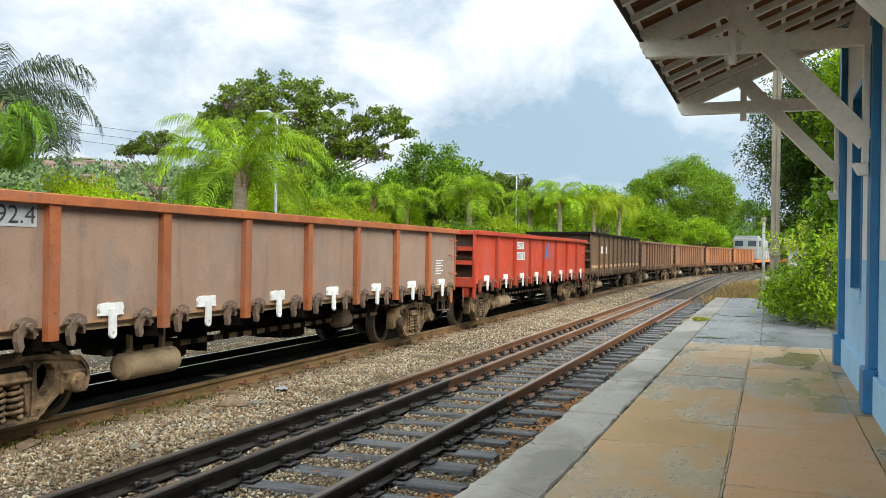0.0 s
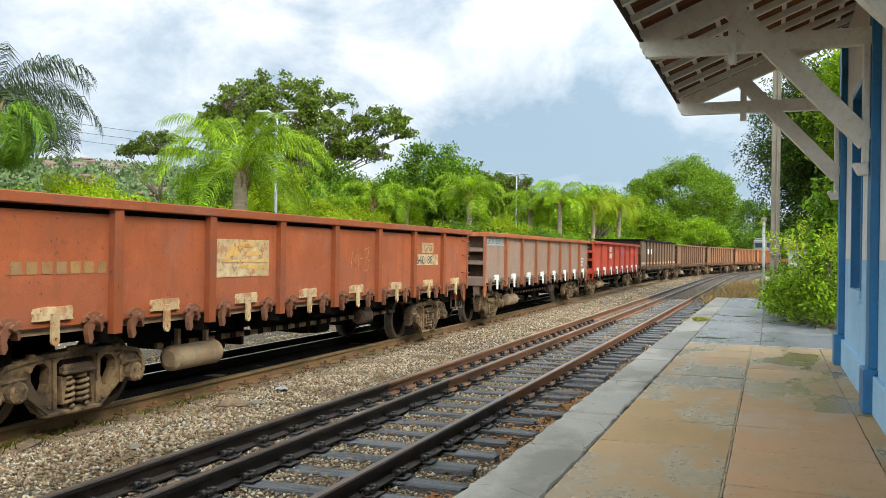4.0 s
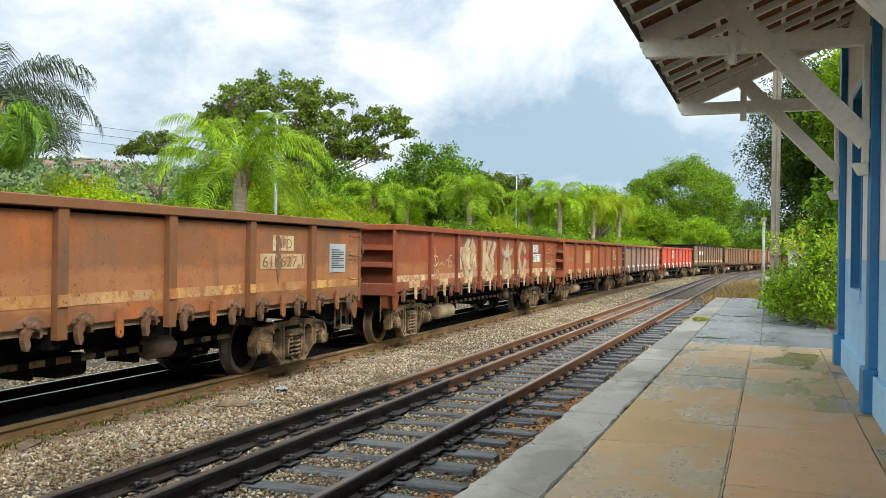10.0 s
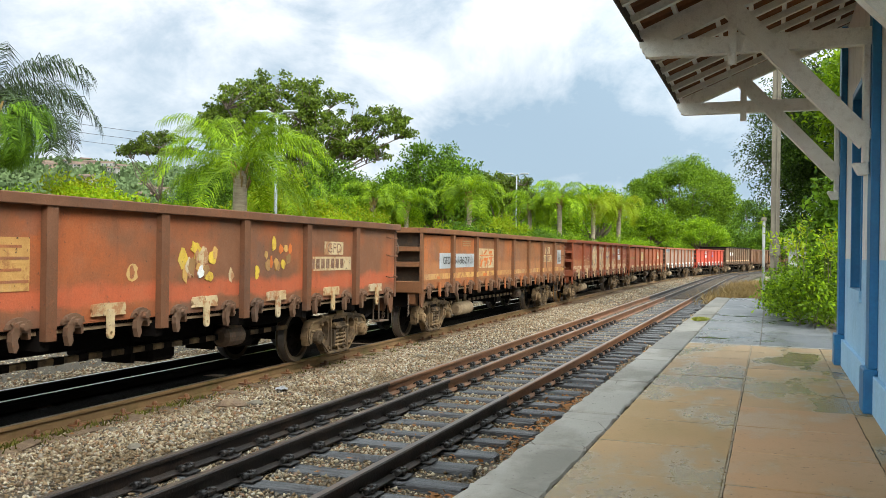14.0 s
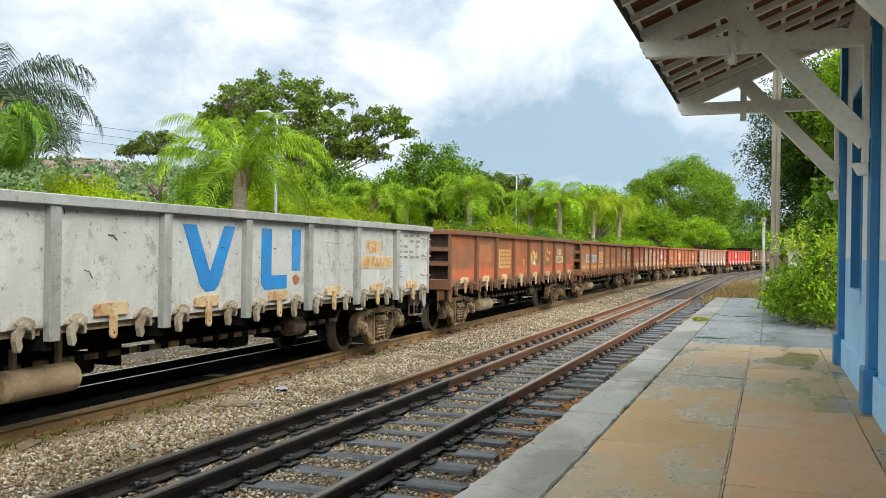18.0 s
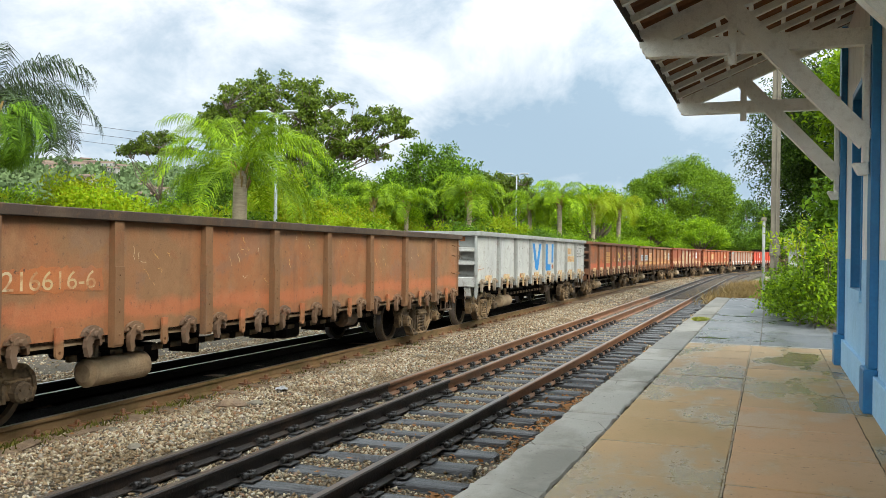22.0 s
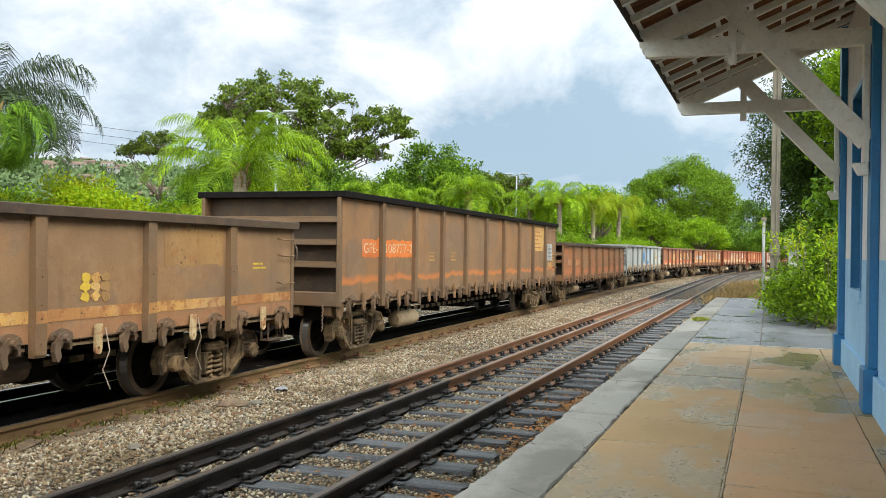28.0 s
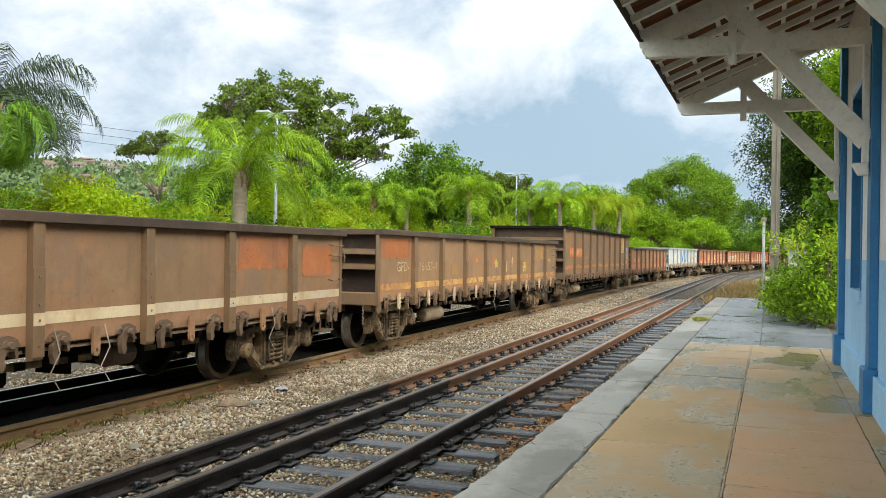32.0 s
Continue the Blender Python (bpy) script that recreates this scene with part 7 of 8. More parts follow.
def broadleaf(label, mat, height, rx, rz, seed, n=60, per=120, size=0.3, trunk=0.3, base=0.35, clump=1.2, low=-0.35, flat=0.7, hollow=0.55, m=None, ry=None, limbs=16):
    """A tree: a tapered trunk, bent limbs to the clumps, and a crown of leaves with gaps."""
    rng = np.random.default_rng(seed)
    t = thing("tree", label, "tree", "trees along the line", m)
    zc = height - rz
    centres = clumps_in(rng, n, rx, ry or rx, rz, low, hollow) + (0, 0, zc)
    bm = bmnew()
    fork = Vector((0.2, 0.1, height * base))
    tube(bm, [(0, 0, -0.6), (0.05, 0, height * base * 0.5), fork], [trunk * 1.25, trunk, trunk * 0.8], 9)
    for i in range(min(limbs, n)):
        c = Vector(centres[i * n // min(limbs, n)])
        mid = fork.lerp(c, 0.5) + Vector((rng.uniform(-0.4, 0.4), rng.uniform(-0.4, 0.4), -0.1 * (c - fork).length))
        tube(bm, [fork - Vector((0, 0, 0.3)), mid, c], [trunk * 0.5, trunk * 0.28, trunk * 0.08], 6)
    part("trunk", bm, M["bark"], t, smooth=True)
    piece("crown", crown_mesh("crown", mat, centres, clump, per, size, rng, flat), t)
    return t


def airy_tree(label, domes, fork, seed, m, leaf=0.32, per=60, mat="leaf_olive", clump=0.6):
    """A tree with open limbs that carry leaf clumps in flat domes: (centre, half widths, number of clumps)."""
    rng = np.random.default_rng(seed)
    t = thing("tree", label, "tree", "trees along the line", m)
    bm = bmnew()
    fork = Vector(fork)
    tube(bm, [(0, 0, -0.5), (fork.x * 0.4, 0, fork.z * 0.5), fork], [fork.z * 0.075, fork.z * 0.06, fork.z * 0.05], 10)
    cat = []
    for (cx, cy, cz), (rx, ry, rz), n in domes:
        own = []
        while len(own) < n:
            p = rng.normal(size=3)
            p /= np.linalg.norm(p)
            if p[2] < -0.15:
                continue
            r = (0.5 + 0.5 * rng.random() ** 0.5) * (0.9 + 0.28 * noise.noise(Vector(p * 3.1 + seed)))
            own.append(Vector((cx + p[0] * r * rx, cy + p[1] * r * ry, cz + p[2] * r * rz)))
        limbs = []
        for k in range(max(3, n // 11)):
            tip = own[k * len(own) // max(3, n // 11)]
            reach = (tip - fork).length
            r0 = 0.017 * reach + 0.02
            mid = fork.lerp(tip, 0.5) + Vector((rng.uniform(-0.1, 0.1), rng.uniform(-0.1, 0.1), -0.04)) * reach
            pts = [fork, fork.lerp(mid, 0.5) + Vector((0, 0, 0.03 * reach)), mid, mid.lerp(tip, 0.55) + Vector((0, 0, 0.02 * reach)), tip]
            tube(bm, pts, [r0, r0 * 0.75, r0 * 0.5, r0 * 0.3, 0.03], 6)
            limbs += [pts[2], pts[3], pts[2].lerp(pts[3], 0.5), pts[3].lerp(pts[4], 0.5)]
        for c in own:
            a = min(limbs, key=lambda q: (q - c).length)
            tube(bm, [a, a.lerp(c, 0.5) + Vector((0, 0, rng.uniform(-0.15, 0.25))), c], [0.05, 0.035, 0.012], 4)
        cat += own
    cat = np.array([tuple(c) for c in cat])
    part("trunk", bm, M["bark"], t, smooth=True)
    piece("crown", crown_mesh("crown", M[mat], cat, clump, per, leaf, rng, 0.6, 0.2, 0.6), t)
    return t


def again(t, x, y, z, turn, k=1.0, kz=None):
    return copy_thing(t, pose(x, y, z, 0, 0, turn) @ Matrix.Diagonal((k, k, kz or k, 1)))


def palm(label, height, reach, seed, mat, m, fronds=16, trunk=0.2, droop=1.0, leaflet=0.75, dense=46, low=0.3, high=1.4, lw=0.016):
    rng = random.Random(seed)
    t = thing("palm_tree", label, "palm", "palms along the line", m)
    bm = bmnew()
    lean = rng.uniform(-0.2, 0.2)
    tube(bm, [(0, 0, -0.5), (lean * 0.4, 0, height * 0.5), (lean, 0, height * 0.92), (lean, 0, height)], [trunk * 1.2, trunk, trunk * 0.95, trunk * 0.6], 10)
    part("trunk", bm, M["palm_bark"], t, smooth=True)
    bm = bmnew()
    for i in range(26):
        a, tilt = rng.uniform(0, 6.28), rng.uniform(0.2, 0.7)
        z = height - rng.uniform(0.0, 0.9)
        d = Vector((math.cos(a), math.sin(a), 0))
        beam(bm, Vector((lean, 0, z)) + d * trunk * 0.7, Vector((lean, 0, z)) + d * (trunk + 0.25 * tilt) + Vector((0, 0, 0.5)), 0.06, 0.03)
    part("crown_shaft", bm, M["straw"], t)
    for i in range(fronds):
        az = 2 * math.pi * i / fronds * 2.4 + rng.uniform(-0.3, 0.3)
        up = rng.uniform(low, high) if i > 3 else rng.uniform(low - 0.1, low + 0.3)
        length = reach * rng.uniform(0.9, 1.08)
        pts, p, ang = [], Vector((lean, 0, height)), up
        steps = 12
        for k in range(steps + 1):
            pts.append(p.copy())
            p = p + Vector((math.cos(az) * math.cos(ang), math.sin(az) * math.cos(ang), math.sin(ang))) * (length / steps)
            ang -= droop * (0.10 + 0.012 * k)
        vs, fs = [], []

        def quad(a, b, c, d):
            n = len(vs)
            vs.extend((a, b, c, d))
            fs.append((n, n + 1, n + 2, n + 3))
        for k in range(steps):
            w = 0.035 * (1 - k / steps) + 0.008
            s = Vector((-math.sin(az), math.cos(az), 0)) * w
            quad(pts[k] - s, pts[k] + s, pts[k + 1] + s * 0.8, pts[k + 1] - s * 0.8)
        for k in range(dense):
            f = 0.12 + 0.88 * k / dense
            j = min(int(f * steps), steps - 1)
            q = pts[j].lerp(pts[j + 1], f * steps - j)
            fwd = (pts[j + 1] - pts[j]).normalized()
            ll = leaflet * (1 - 0.55 * abs(f - 0.45) / 0.55) * rng.uniform(0.85, 1.15)
            for sd in (1, -1):
                s = Vector((-math.sin(az), math.cos(az), 0)) * sd
                d = (s * 0.75 + fwd * 0.55 + Vector((0, 0, rng.uniform(-0.15, 0.35)))).normalized()
                e1 = q + d * ll * 0.5
                e2 = e1 + (d * 0.6 + Vector((0, 0, -0.75 - 0.3 * rng.random()))).normalized() * ll * 0.55
                wv = fwd * lw
                quad(q - wv, q + wv, e1 + wv * 1.2, e1 - wv * 1.2)
                quad(e1 - wv * 1.2, e1 + wv * 1.2, e2 + wv * 0.2, e2 - wv * 0.2)
        me = bpy.data.meshes.new("frond")
        me.from_pydata(vs, [], fs)
        me.materials.append(mat)
        piece("frond", me, t)
    return t


def build_plants():
    # the wide umbrella-shaped tree over the line, and a lower one beside it
    airy_tree("large spreading dark-leaved tree with an airy flat crown", [((-0.4, 0, 11.4), (7.7, 6.4, 6.5), 320), ((-5.2, 0, 12.2), (2.6, 3.0, 2.4), 44), ((8.6, 0, 12.7), (2.9, 2.2, 2.4), 56), ((6.4, 0, 10.4), (3.0, 2.4, 1.7), 46), ((2.2, 1, 9.8), (2.6, 2.4, 1.4), 30)],
              (1.6, 0, 7.0), 8, pose(-41.0, 68, 0, 0, 0, 31), 0.25, 96)
    airy_tree("dark flat-topped tree among the shrubs", [((0.4, 0, 9.6), (2.5, 2.2, 1.7), 46), ((-2.0, 0, 9.2), (1.4, 1.2, 1.0), 16)], (0.2, 0, 5.2), 18, pose(-48.3, 60, 0.3, 0, 0, 38), 0.19, 105, "leaf_olive", 0.5)
    far = airy_tree("dark airy tree behind the palms", [((0, 0, 7.6), (2.6, 2.6, 2.4), 50), ((1.6, 0, 6.8), (1.5, 1.5, 1.2), 16)], (0.1, 0, 4.0), 28, pose(-26.6, 86, 0, 0, 0, 16), 0.22, 105, "leaf_olive", 0.55)
    again(far, -24.0, 85, 0.2, 190, 0.92)
    again(far, -29.6, 84, -1.2, 70, 1.0)

    mid1 = broadleaf("mid-green broadleaf tree with a dense crown", M["leaf_mid"], 9.2, 4.2, 3.6, 21, 74, 230, 0.24, clump=0.95, hollow=0.62, m=pose(-21.5, 55, 0))
    mid2 = broadleaf("mid-green broadleaf tree with an uneven crown", M["leaf_mid"], 7.9, 3.0, 3.4, 22, 62, 230, 0.22, clump=0.85, hollow=0.6, m=pose(-19.9, 54, 0))
    lite = broadleaf("light green tree with fine bright leaves", M["leaf_light"], 8.0, 4.0, 3.2, 23, 66, 220, 0.25, clump=0.95, hollow=0.62, m=pose(-15.5, 80, 0))
    dark = broadleaf("dark green tree at the edge of the wood", M["leaf_dark"], 12.0, 6.0, 4.5, 24, 80, 160, 0.4, 0.4, m=pose(14, 172, 0))
    for src, x, y, turn, k in ((mid1, -31, 58, 40, 0.95), (mid1, -36, 54, 140, 0.9), (mid2, -27, 62, 90, 1.1), (mid2, -24.5, 46, 200, 0.75), (mid1, -42, 60, 250, 1.0),
                               (lite, -20, 88, 60, 1.0), (lite, -25, 92, 160, 1.1), (mid2, -31, 90, 30, 1.25), (mid1, -36, 96, 300, 1.25), (lite, -11.5, 92, 220, 0.85),
                               (mid2, -42, 80, 10, 1.1), (mid1, -50, 74, 30, 0.9),
                               (lite, -7.0, 100, 100, 0.75), (mid1, -3.0, 165, 10, 1.3), (mid2, 4.0, 170, 50, 1.3), (dark, 12, 160, 20, 1.0), (lite, 6.0, 120, 170, 0.8)):
        again(src, x, y, 0, turn, k)
    broadleaf("big round bright green tree with a layered crown", M["leaf_fresh"], 14.4, 8.0, 6.4, 31, 190, 480, 0.25, 0.5, 0.25, 1.5, -0.6, 0.62, 0.8, pose(-11.0, 117, 0))

    # shrubs behind the train
    shr = []
    for k, (mat, lab) in enumerate((("leaf_light", "bright green shrub"), ("leaf_yellow", "yellow-green shrub"), ("leaf_mid", "leafy mid-green shrub"))):
        rng = np.random.default_rng(50 + k)
        t = thing("shrub", lab + " on the bank behind the tracks", "shrub", "shrubs behind the tracks", pose(-15.5 - 3 * k, 21 + 4 * k, -0.3))
        c = clumps_in(rng, 42, 2.0, 2.0, 1.7, -0.6, 0.4) + (0, 0, 1.6)
        bm = bmnew()
        for i in range(12):
            e = Vector(c[i * 3])
            tube(bm, [(0, 0, -0.2), Vector((0, 0, 0)).lerp(e, 0.5) + Vector((0, 0, 0.2)), e], [0.06, 0.04, 0.012], 5)
        part("stems", bm, M["bark"], t)
        piece("foliage", crown_mesh("foliage", M[mat], c, 0.62, 330, 0.125, rng, 0.8), t)
        shr.append(t)
    rng = random.Random(77)
    for i in range(64):
        y = 13 + i * 1.75 + rng.uniform(-1, 1)
        x = -17.0 - rng.uniform(0, 4) + (y - 38) ** 2 / 760 * (y > 38) * 0.8
        k = rng.uniform(1.0, 1.55) if y > 40 else rng.uniform(0.75, 1.25) if y > 30 else rng.uniform(0.75, 1.05)
        again(shr[rng.choice((0, 0, 2, 1)) if y > 40 else rng.choice((0, 1, 1, 2))], x, y, -0.3, rng.uniform(0, 360), k)
    for i in range(40):
        y = 16 + i * 2.2
        x = -23 - rng.uniform(0, 9)
        k = rng.uniform(1.2, 1.7) if -x / y < 0.62 else rng.uniform(0.75, 1.0)
        again(shr[rng.choice((0, 2, 2, 1))], x, y + rng.uniform(-1, 1), 0, rng.uniform(0, 360), k)

    for x, y, k, j in ((-22.5, 24.6, 1.3, 1), (-24.6, 25.4, 1.35, 1), (-20.9, 25.6, 0.9, 1), (-26.0, 22.4, 1.25, 1), (-19.9, 28.6, 0.75, 0), (-23.4, 27.6, 1.35, 0), (-21.6, 28.5, 1.05, 1), (-27.5, 24.5, 1.35, 0)):
        again(shr[j], x, y, -0.2, rng.uniform(0, 360), k)
    for i in range(30):
        sx, sy, _ = line(-13.2 - rng.uniform(0, 1.6), 43 + 2.2 * i + rng.uniform(-0.8, 0.8))
        again(shr[rng.choice((0, 0, 2))], sx, sy, -0.3, rng.uniform(0, 360), rng.uniform(0.85, 1.2))
    for i in range(26):
        again(shr[rng.choice((0, 2, 2))], -36 + 2.1 * i, 132 + rng.uniform(-8, 12), -0.3, rng.uniform(0, 360), rng.uniform(1.5, 2.3))
    palm("bright green feathery palm with drooping fronds", 4.65, 3.95, 61, M["frond"], pose(-18.35, 27.4, -0.1), 27, 0.28, 0.95, 1.0, 84, 0.05, 1.42, 0.010)
    palm("dark feathery palm with long arching fronds", 6.4, 4.15, 62, M["frond_dark"], pose(-25.2, 22.3, 0.1), 24, 0.2, 1.0, 1.25, 50, 0.1, 1.15, 0.016)
    palm("mid-green palm with hanging fronds", 5.9, 2.6, 65, M["frond_mid"], pose(-22.6, 20.4, -0.1), 20, 0.13, 1.7, 0.95, 60, -0.2, 0.6, 0.013)
    small = palm("small bright green palm", 4.9, 2.7, 63, M["frond"], pose(-15.4, 45, -0.2), 20, 0.15, 1.3, 0.8)
    yel = palm("yellowing palm with hanging fronds", 5.6, 2.9, 64, M["leaf_yellow"], pose(-13.4, 70, -0.2), 20, 0.18, 1.5, 0.9)
    for x, y, turn, k in ((-21.2, 45, 70, 0.95), (-19.6, 46, 140, 0.9), (-15.0, 65, 20, 1.2), (-23.0, 43, 200, 0.8), (-17.6, 66, 33, 1.1)):
        again(small, x, y, -0.2, turn, k)
    again(yel, -11.7, 72, -0.2, 120, 1.0)

    # the dark tree by the station and the brighter one behind it
    tall = broadleaf("tall dark tree with drooping boughs behind the station", M["leaf_dark"], 12.2, 4.3, 5.4, 41, 200, 560, 0.13, 0.4, 0.3, 1.05, -0.85, 0.7, 0.3, pose(2.6, 43, -0.3))
    broadleaf("bright green tree seen under the canopy", M["leaf_light"], 14.0, 5.4, 5.6, 42, 170, 230, 0.22, 0.35, 0.3, 1.15, -0.7, 0.7, 0.4, pose(5.9, 36, -0.3))
    # two copies added out of view, to keep light off the far platform
    for x, y, turn in ((9.5, 22.5, 40), (10.5, 31, 150)):
        again(tall, x, y, -0.3, turn, 0.95)
    broadleaf("green undergrowth tree behind the station", M["leaf_mid"], 6.0, 3.2, 3.0, 43, 90, 170, 0.22, 0.2, 0.2, 0.8, -0.9, 0.8, 0.3, pose(3.6, 33, -0.3))

    # the bush at the end of the platform, with large light leaves
    rng = np.random.default_rng(91)
    t = thing("bush", "light green large-leaved bush growing beside the platform", "bush", "", pose(0.82, 21, 0.1))
    c = np.concatenate([clumps_in(rng, 46, 0.85, 3.0, 0.95, -0.9, 0.35) + (0.30, 0, 0.85), clumps_in(rng, 22, 0.75, 2.2, 0.6, -0.4, 0.3) + (0.40, 0.6, 1.4), clumps_in(rng, 16, 0.75, 1.6, 0.45, -0.6, 0.3) + (-0.45, 3.4, 0.55), clumps_in(rng, 26, 0.42, 2.6, 0.75, -0.7, 0.2) + (-0.42, 0.6, 0.8)])
    bm = bmnew()
    for i in range(0, len(c), 3):
        e = Vector(c[i])
        b = Vector((e.x * 0.3, e.y * 0.6, -0.1))
        tube(bm, [b, b.lerp(e, 0.5) + Vector((0, 0, 0.15)), e], [0.007, 0.005, 0.003], 5)
    part("stems", bm, M["bark"], t)
    piece("foliage", crown_mesh("foliage", M["leaf_light"], c, 0.40, 110, 0.095, rng, 0.9, 0.1, 0.40), t)
    piece("foliage", crown_mesh("foliage", M["leaf_fresh"], c * (0.92, 0.95, 0.95), 0.36, 66, 0.115, rng, 0.9, 0.1, 0.45), t)
    bm = bmnew()
    tips = []
    for i in range(26):
        a = Vector((rng.uniform(-0.75, 0.7), rng.uniform(-3.2, 3.0), rng.uniform(1.4, 1.9)))
        b = a + Vector((rng.uniform(-0.25, 0.2), rng.uniform(-0.3, 0.3), rng.uniform(0.2, 0.6)))
        tube(bm, [a - Vector((0, 0, 0.4)), a, b], [0.005, 0.004, 0.002], 4)
        for k in range(16):
            tips.append(a.lerp(b, k / 15) + Vector(rng.normal(size=3)) * 0.035)
    part("shoots", bm, M["bark"], t)
    v = leaves(np.array(tips), 0.11, rng, -0.2, 0.34)
    piece("shoot_leaves", mesh_np("shoot_leaves", v, quads_for(v), M["leaf_yellow"]), t)

    # dry grass past the end of the platform
    rng = np.random.default_rng(92)
    k = 15000
    y = rng.uniform(33.5, 56, k)
    xy = np.stack([-0.6 + 0.02 * (y - 36) + rng.normal(0, 0.75, k), y], 1)
    b = np.concatenate([xy, np.full((k, 1), -0.15)], 1)
    tip = b + np.stack([rng.normal(0, 0.22, k), rng.normal(0, 0.22, k), rng.uniform(0.08, 0.46, k)], 1)
    s = np.stack([rng.normal(0, 1, k), rng.normal(0, 1, k), np.zeros(k)], 1)
    s /= np.linalg.norm(s, axis=1)[:, None] / 0.02
    v = np.stack([b - s, b + s, tip + s * 0.2, tip - s * 0.2], 1).reshape(-1, 3)
    tagged(new("dry_grass", mesh_np("dry_grass", v, quads_for(v), M["straw"])), "dry straw-coloured grass past the platform's end", "grass", kind="stuff")
    k = 9000
    xy = np.stack([rng.uniform(-20, -16.5, k), rng.uniform(8, 60, k)], 1)
    b = np.concatenate([xy, np.full((k, 1), -0.45)], 1)
    tip = b + np.stack([rng.normal(0, 0.2, k), rng.normal(0, 0.2, k), rng.uniform(0.2, 0.7, k)], 1)
    s = np.stack([rng.normal(0, 1, k), rng.normal(0, 1, k), np.zeros(k)], 1)
    s /= np.linalg.norm(s, axis=1)[:, None] / 0.03
    v = np.stack([b - s, b + s, tip + s * 0.2, tip - s * 0.2], 1).reshape(-1, 3)
    tagged(new("grass", mesh_np("grass", v, quads_for(v), M["leaf_light"])), "green grass on the bank behind the tracks", "grass", kind="stuff")


build_plants()


# ---- poles, lamps, wires, the far hillside ----
def street_lamp(x, y, height, turn):
    t = thing("street_lamp", "slim grey lamp post with two flat lamp heads", "street lamp", "lamp posts", pose(x, y, 0, 0, 0, turn))
    bm = bmnew()
    tube(bm, [(0, 0, -0.5), (0, 0, height * 0.5), (0, 0, height)], [0.1, 0.075, 0.05], 10)
    part("post", bm, M["steel_pole"], t, smooth=True)
    for s in (1, -1):
        bm = bmnew()
        tube(bm, [(0, 0, height - 0.1), (s * 0.2, 0, height + 0.08), (s * 0.4, 0, height + 0.12)], 0.03, 6)
        part("arm", bm, M["steel_pole"], t)
        bm = bmnew()
        box(bm, (s * 0.66 - 0.34, -0.14, height + 0.09), (s * 0.66 + 0.34, 0.14, height + 0.21), 0.04)
        part("lamp_head", bm, M["steel_pole"], t)


street_lamp(-21.5, 35, 7.9, 10)
street_lamp(-19.3, 68, 7.9, 0)


def build_poles():
    t = thing("concrete_pole", "square weathered concrete utility pole", "pole", "", pose(0.12, 26, -0.3))
    bm = bmnew()
    outline(bm, [(-0.15, 0), (0.15, 0), (0.10, 9.5), (-0.10, 9.5)], -0.115, 0.115)
    part("shaft", bm, M["concrete"], t)
    bm = bmnew()
    box(bm, (-0.14, -0.17, 2.0), (0.14, 0.17, 2.3), 0.01)
    part("band", bm, M["concrete"], t)
    bm = bmnew()
    tube(bm, [(0.03, -0.165, 0), (0.03, -0.12, 9.0)], 0.018, 8)
    part("conduit", bm, M["concrete"], t)
    t = thing("sign_post", "slim white post at the platform's end", "post", "", pose(-0.2, 30.2, 0.1))
    bm = bmnew()
    tube(bm, [(0, 0, 0), (0, 0, 2.75)], 0.048, 10)
    part("post", bm, M["post_white"], t, smooth=True)
    bm = bmnew()
    tube(bm, [(0, 0, 2.75), (0, 0, 2.86)], [0.1, 0.07], 10)
    part("cap", bm, M["concrete"], t)
    for k in range(3):
        bm = bmnew()
        a, b = Vector((-75, 60, 15.5 - 0.9 * k)), Vector((-38, 75, 11.4 - 0.6 * k))
        tube(bm, [a.lerp(b, i / 10) - Vector((0, 0, 0.8 * math.sin(math.pi * i / 10))) for i in range(11)], 0.021, 5)
        tagged(part("overhead_cable", bm, M["cable"]), "thin dark overhead cable crossing the sky", "cable", "overhead cables")
    bm = bmnew()
    tube(bm, [(-75, 60, -0.3), (-75, 60, 16)], [0.2, 0.14], 8)
    tagged(part("cable_pole", bm, M["concrete"]), "far grey pole carrying the cables", "pole")


build_poles()


def build_hut():
    t = thing("building", "small white building with a grey roof past the platform", "building", "", pose(3.4, 62, -0.4))
    bm = bmnew()
    box(bm, (-2.2, 0, 0), (2.6, 5, 2.6))
    part("building_wall", bm, mottled("lime_wall", (0.42, 0.42, 0.40), (0.33, 0.33, 0.32), (0.2, 0.19, 0.17), 0.8), t)
    bm = bmnew()
    outline(bm, [(-0.5, 2.6), (5.5, 2.6), (5.5, 2.75), (2.5, 3.4), (-0.5, 2.75)], -2.5, 2.9)
    part("roof", bm, M["concrete"], t)
    for x in (-1.3, 0.9):
        bm = bmnew()
        box(bm, (x, -0.04, 1.1), (x + 0.8, 0.02, 2.0), 0.01)
        part("window", bm, M["trim_blue"], t)


build_hut()


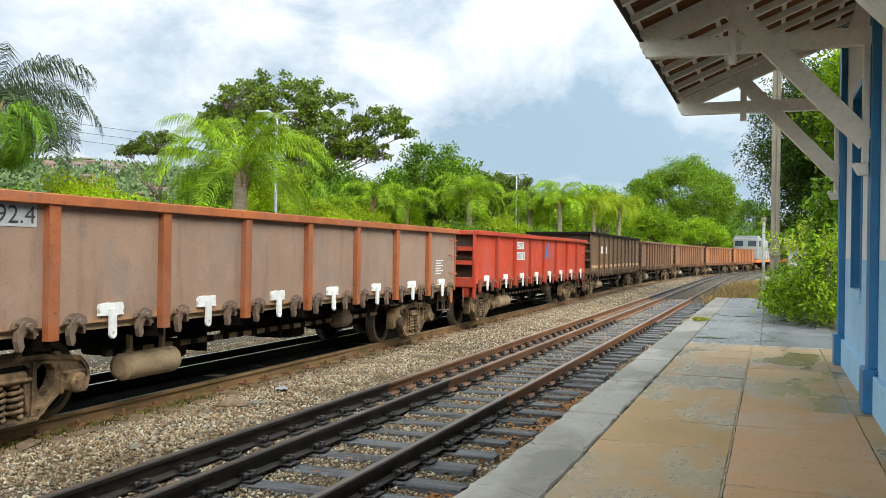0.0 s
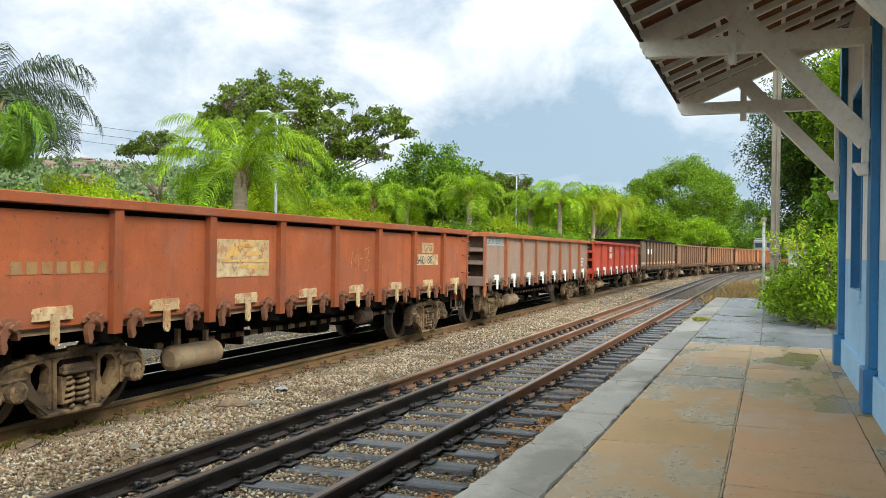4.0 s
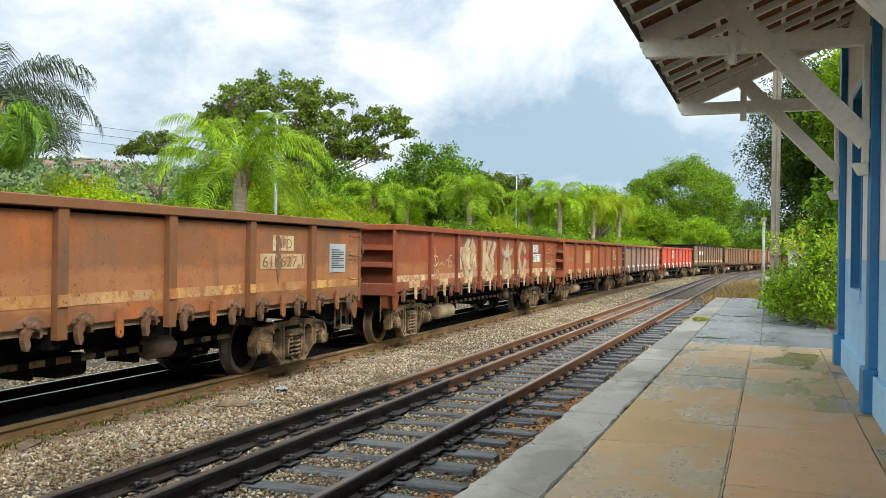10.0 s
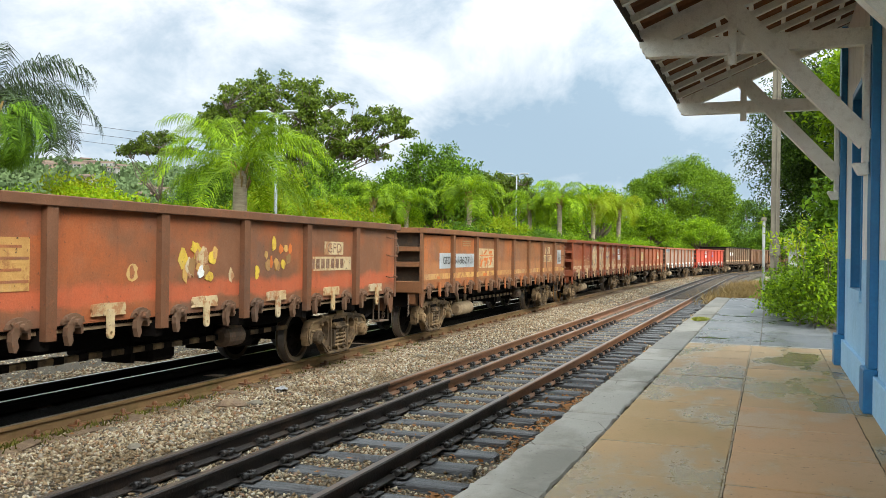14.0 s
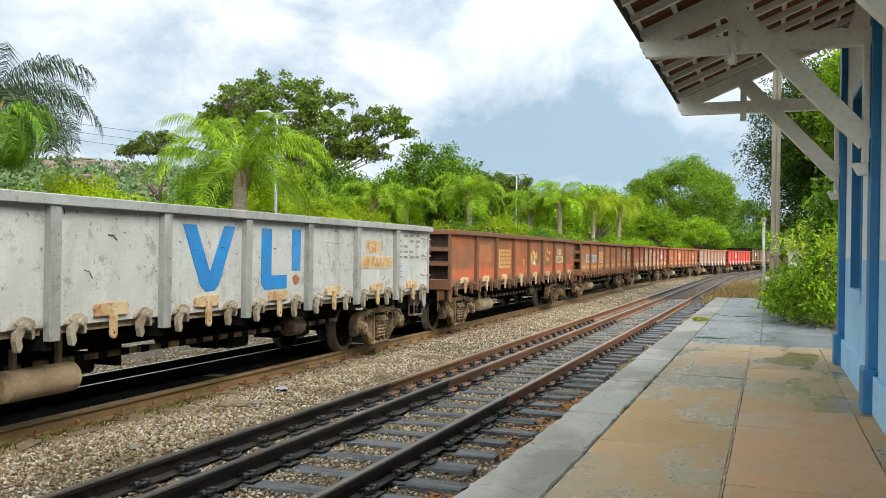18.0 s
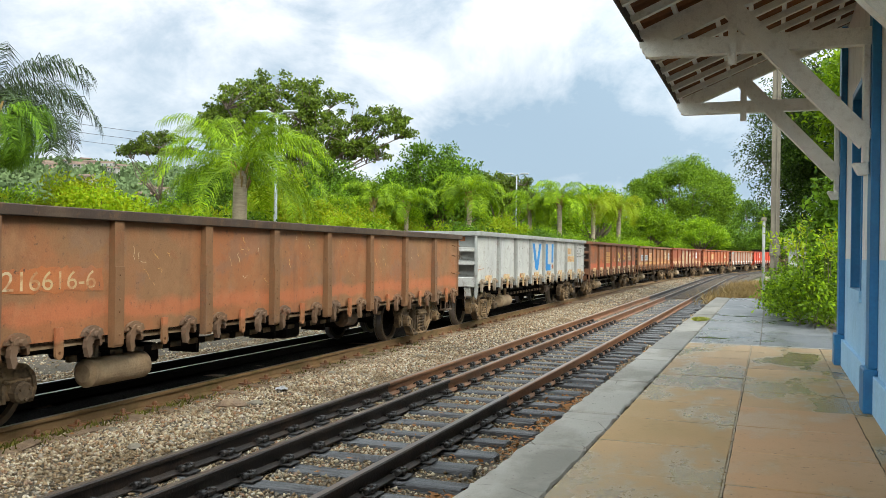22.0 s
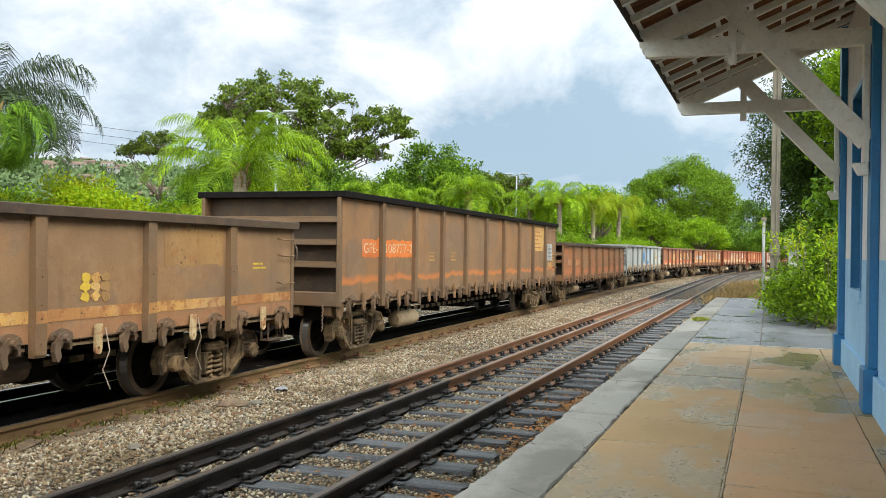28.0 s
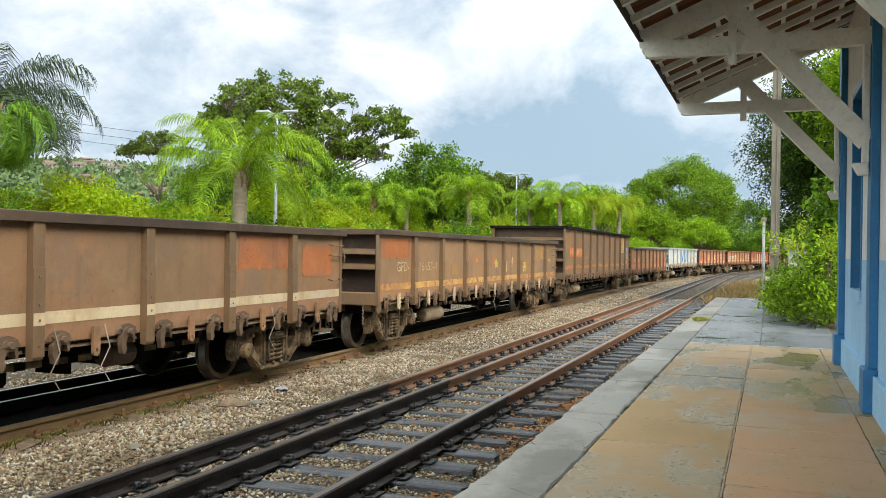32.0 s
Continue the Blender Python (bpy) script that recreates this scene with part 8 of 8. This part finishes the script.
def build_hill():
    def hh(x, y):
        d = (y * 0.72 - x * 0.69) / 520
        side = 0.5 + 0.5 * math.tanh((-x - 230) / 130)
        return -3 + 67 * min(max(d - 0.40, 0), 1) ** 1.1 * (0.30 + 0.70 * side) + 5 * noise.noise(Vector((x * 0.012, y * 0.012, 0)))
    xs = [-1500 + 25 * i for i in range(64)]
    ys = [150 + 25 * i for i in range(50)]
    tagged(new("far_hill", sheet("far_hill", M["hill"], xs, ys, hh)), "green hillside far behind the trees", "hill", kind="structure")
    rng = np.random.default_rng(6)
    pts = []
    for i in range(5600):
        a, r = radians(rng.uniform(8, 62)), rng.uniform(300, 820)
        x, y = -r * math.sin(a), r * math.cos(a)
        c = np.array((x, y, hh(x, y) + 2.0))
        pts.append(c + rng.normal(size=(26, 3)) * (3.0, 3.0, 1.5))
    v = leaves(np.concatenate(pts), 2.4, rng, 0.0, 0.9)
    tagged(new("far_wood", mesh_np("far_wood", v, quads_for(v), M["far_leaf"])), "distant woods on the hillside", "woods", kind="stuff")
    old_roof = mottled("old_roof", (0.15, 0.085, 0.055), (0.10, 0.065, 0.045), (0.07, 0.055, 0.045), 0.3)
    walls = [mottled("house_a", (0.30, 0.20, 0.15), (0.25, 0.17, 0.13)), mottled("house_b", (0.36, 0.33, 0.28), (0.31, 0.28, 0.24)), mottled("house_c", (0.26, 0.24, 0.21), (0.22, 0.2, 0.18))]
    rng = random.Random(9)
    for i in range(22):
        a = radians(40.4 + 5.2 * rng.random() if i < 12 else 38 + 7 * rng.random())
        r = 640 + 130 * rng.random() if i < 12 else 430 + 110 * rng.random()
        x, y = -r * math.sin(a), r * math.cos(a)
        z = hh(x, y) + (2.5 if i < 12 else 1.0)
        t = thing("house", "small far house with a clay roof on the hillside", "house", "houses on the hill", pose(x, y, z, 0, 0, rng.uniform(0, 90)))
        wx, wy, wz = rng.uniform(2.6, 4.6), rng.uniform(2, 3), rng.uniform(2.6, 4.6)
        bm = bmnew()
        box(bm, (-wx, -wy, -4), (wx, wy, wz))
        part("house_wall", bm, walls[i % 3], t)
        bm = bmnew()
        outline(bm, [(-wy - 0.5, wz), (wy + 0.5, wz), (0, wz + 1.2)], -wx - 0.5, wx + 0.5)
        part("roof", bm, old_roof, t)
        for s in (1, -1):
            for k in range(3):
                bm = bmnew()
                cx = -wx + wx * 2 * (k + 0.5) / 3
                yy = sorted((s * wy, s * (wy + 0.06)))
                box(bm, (cx - 0.45, yy[0], wz * 0.5), (cx + 0.45, yy[1], wz * 0.5 + 1.2))
                part("window", bm, M["glass"], t)


build_hill()

motions()
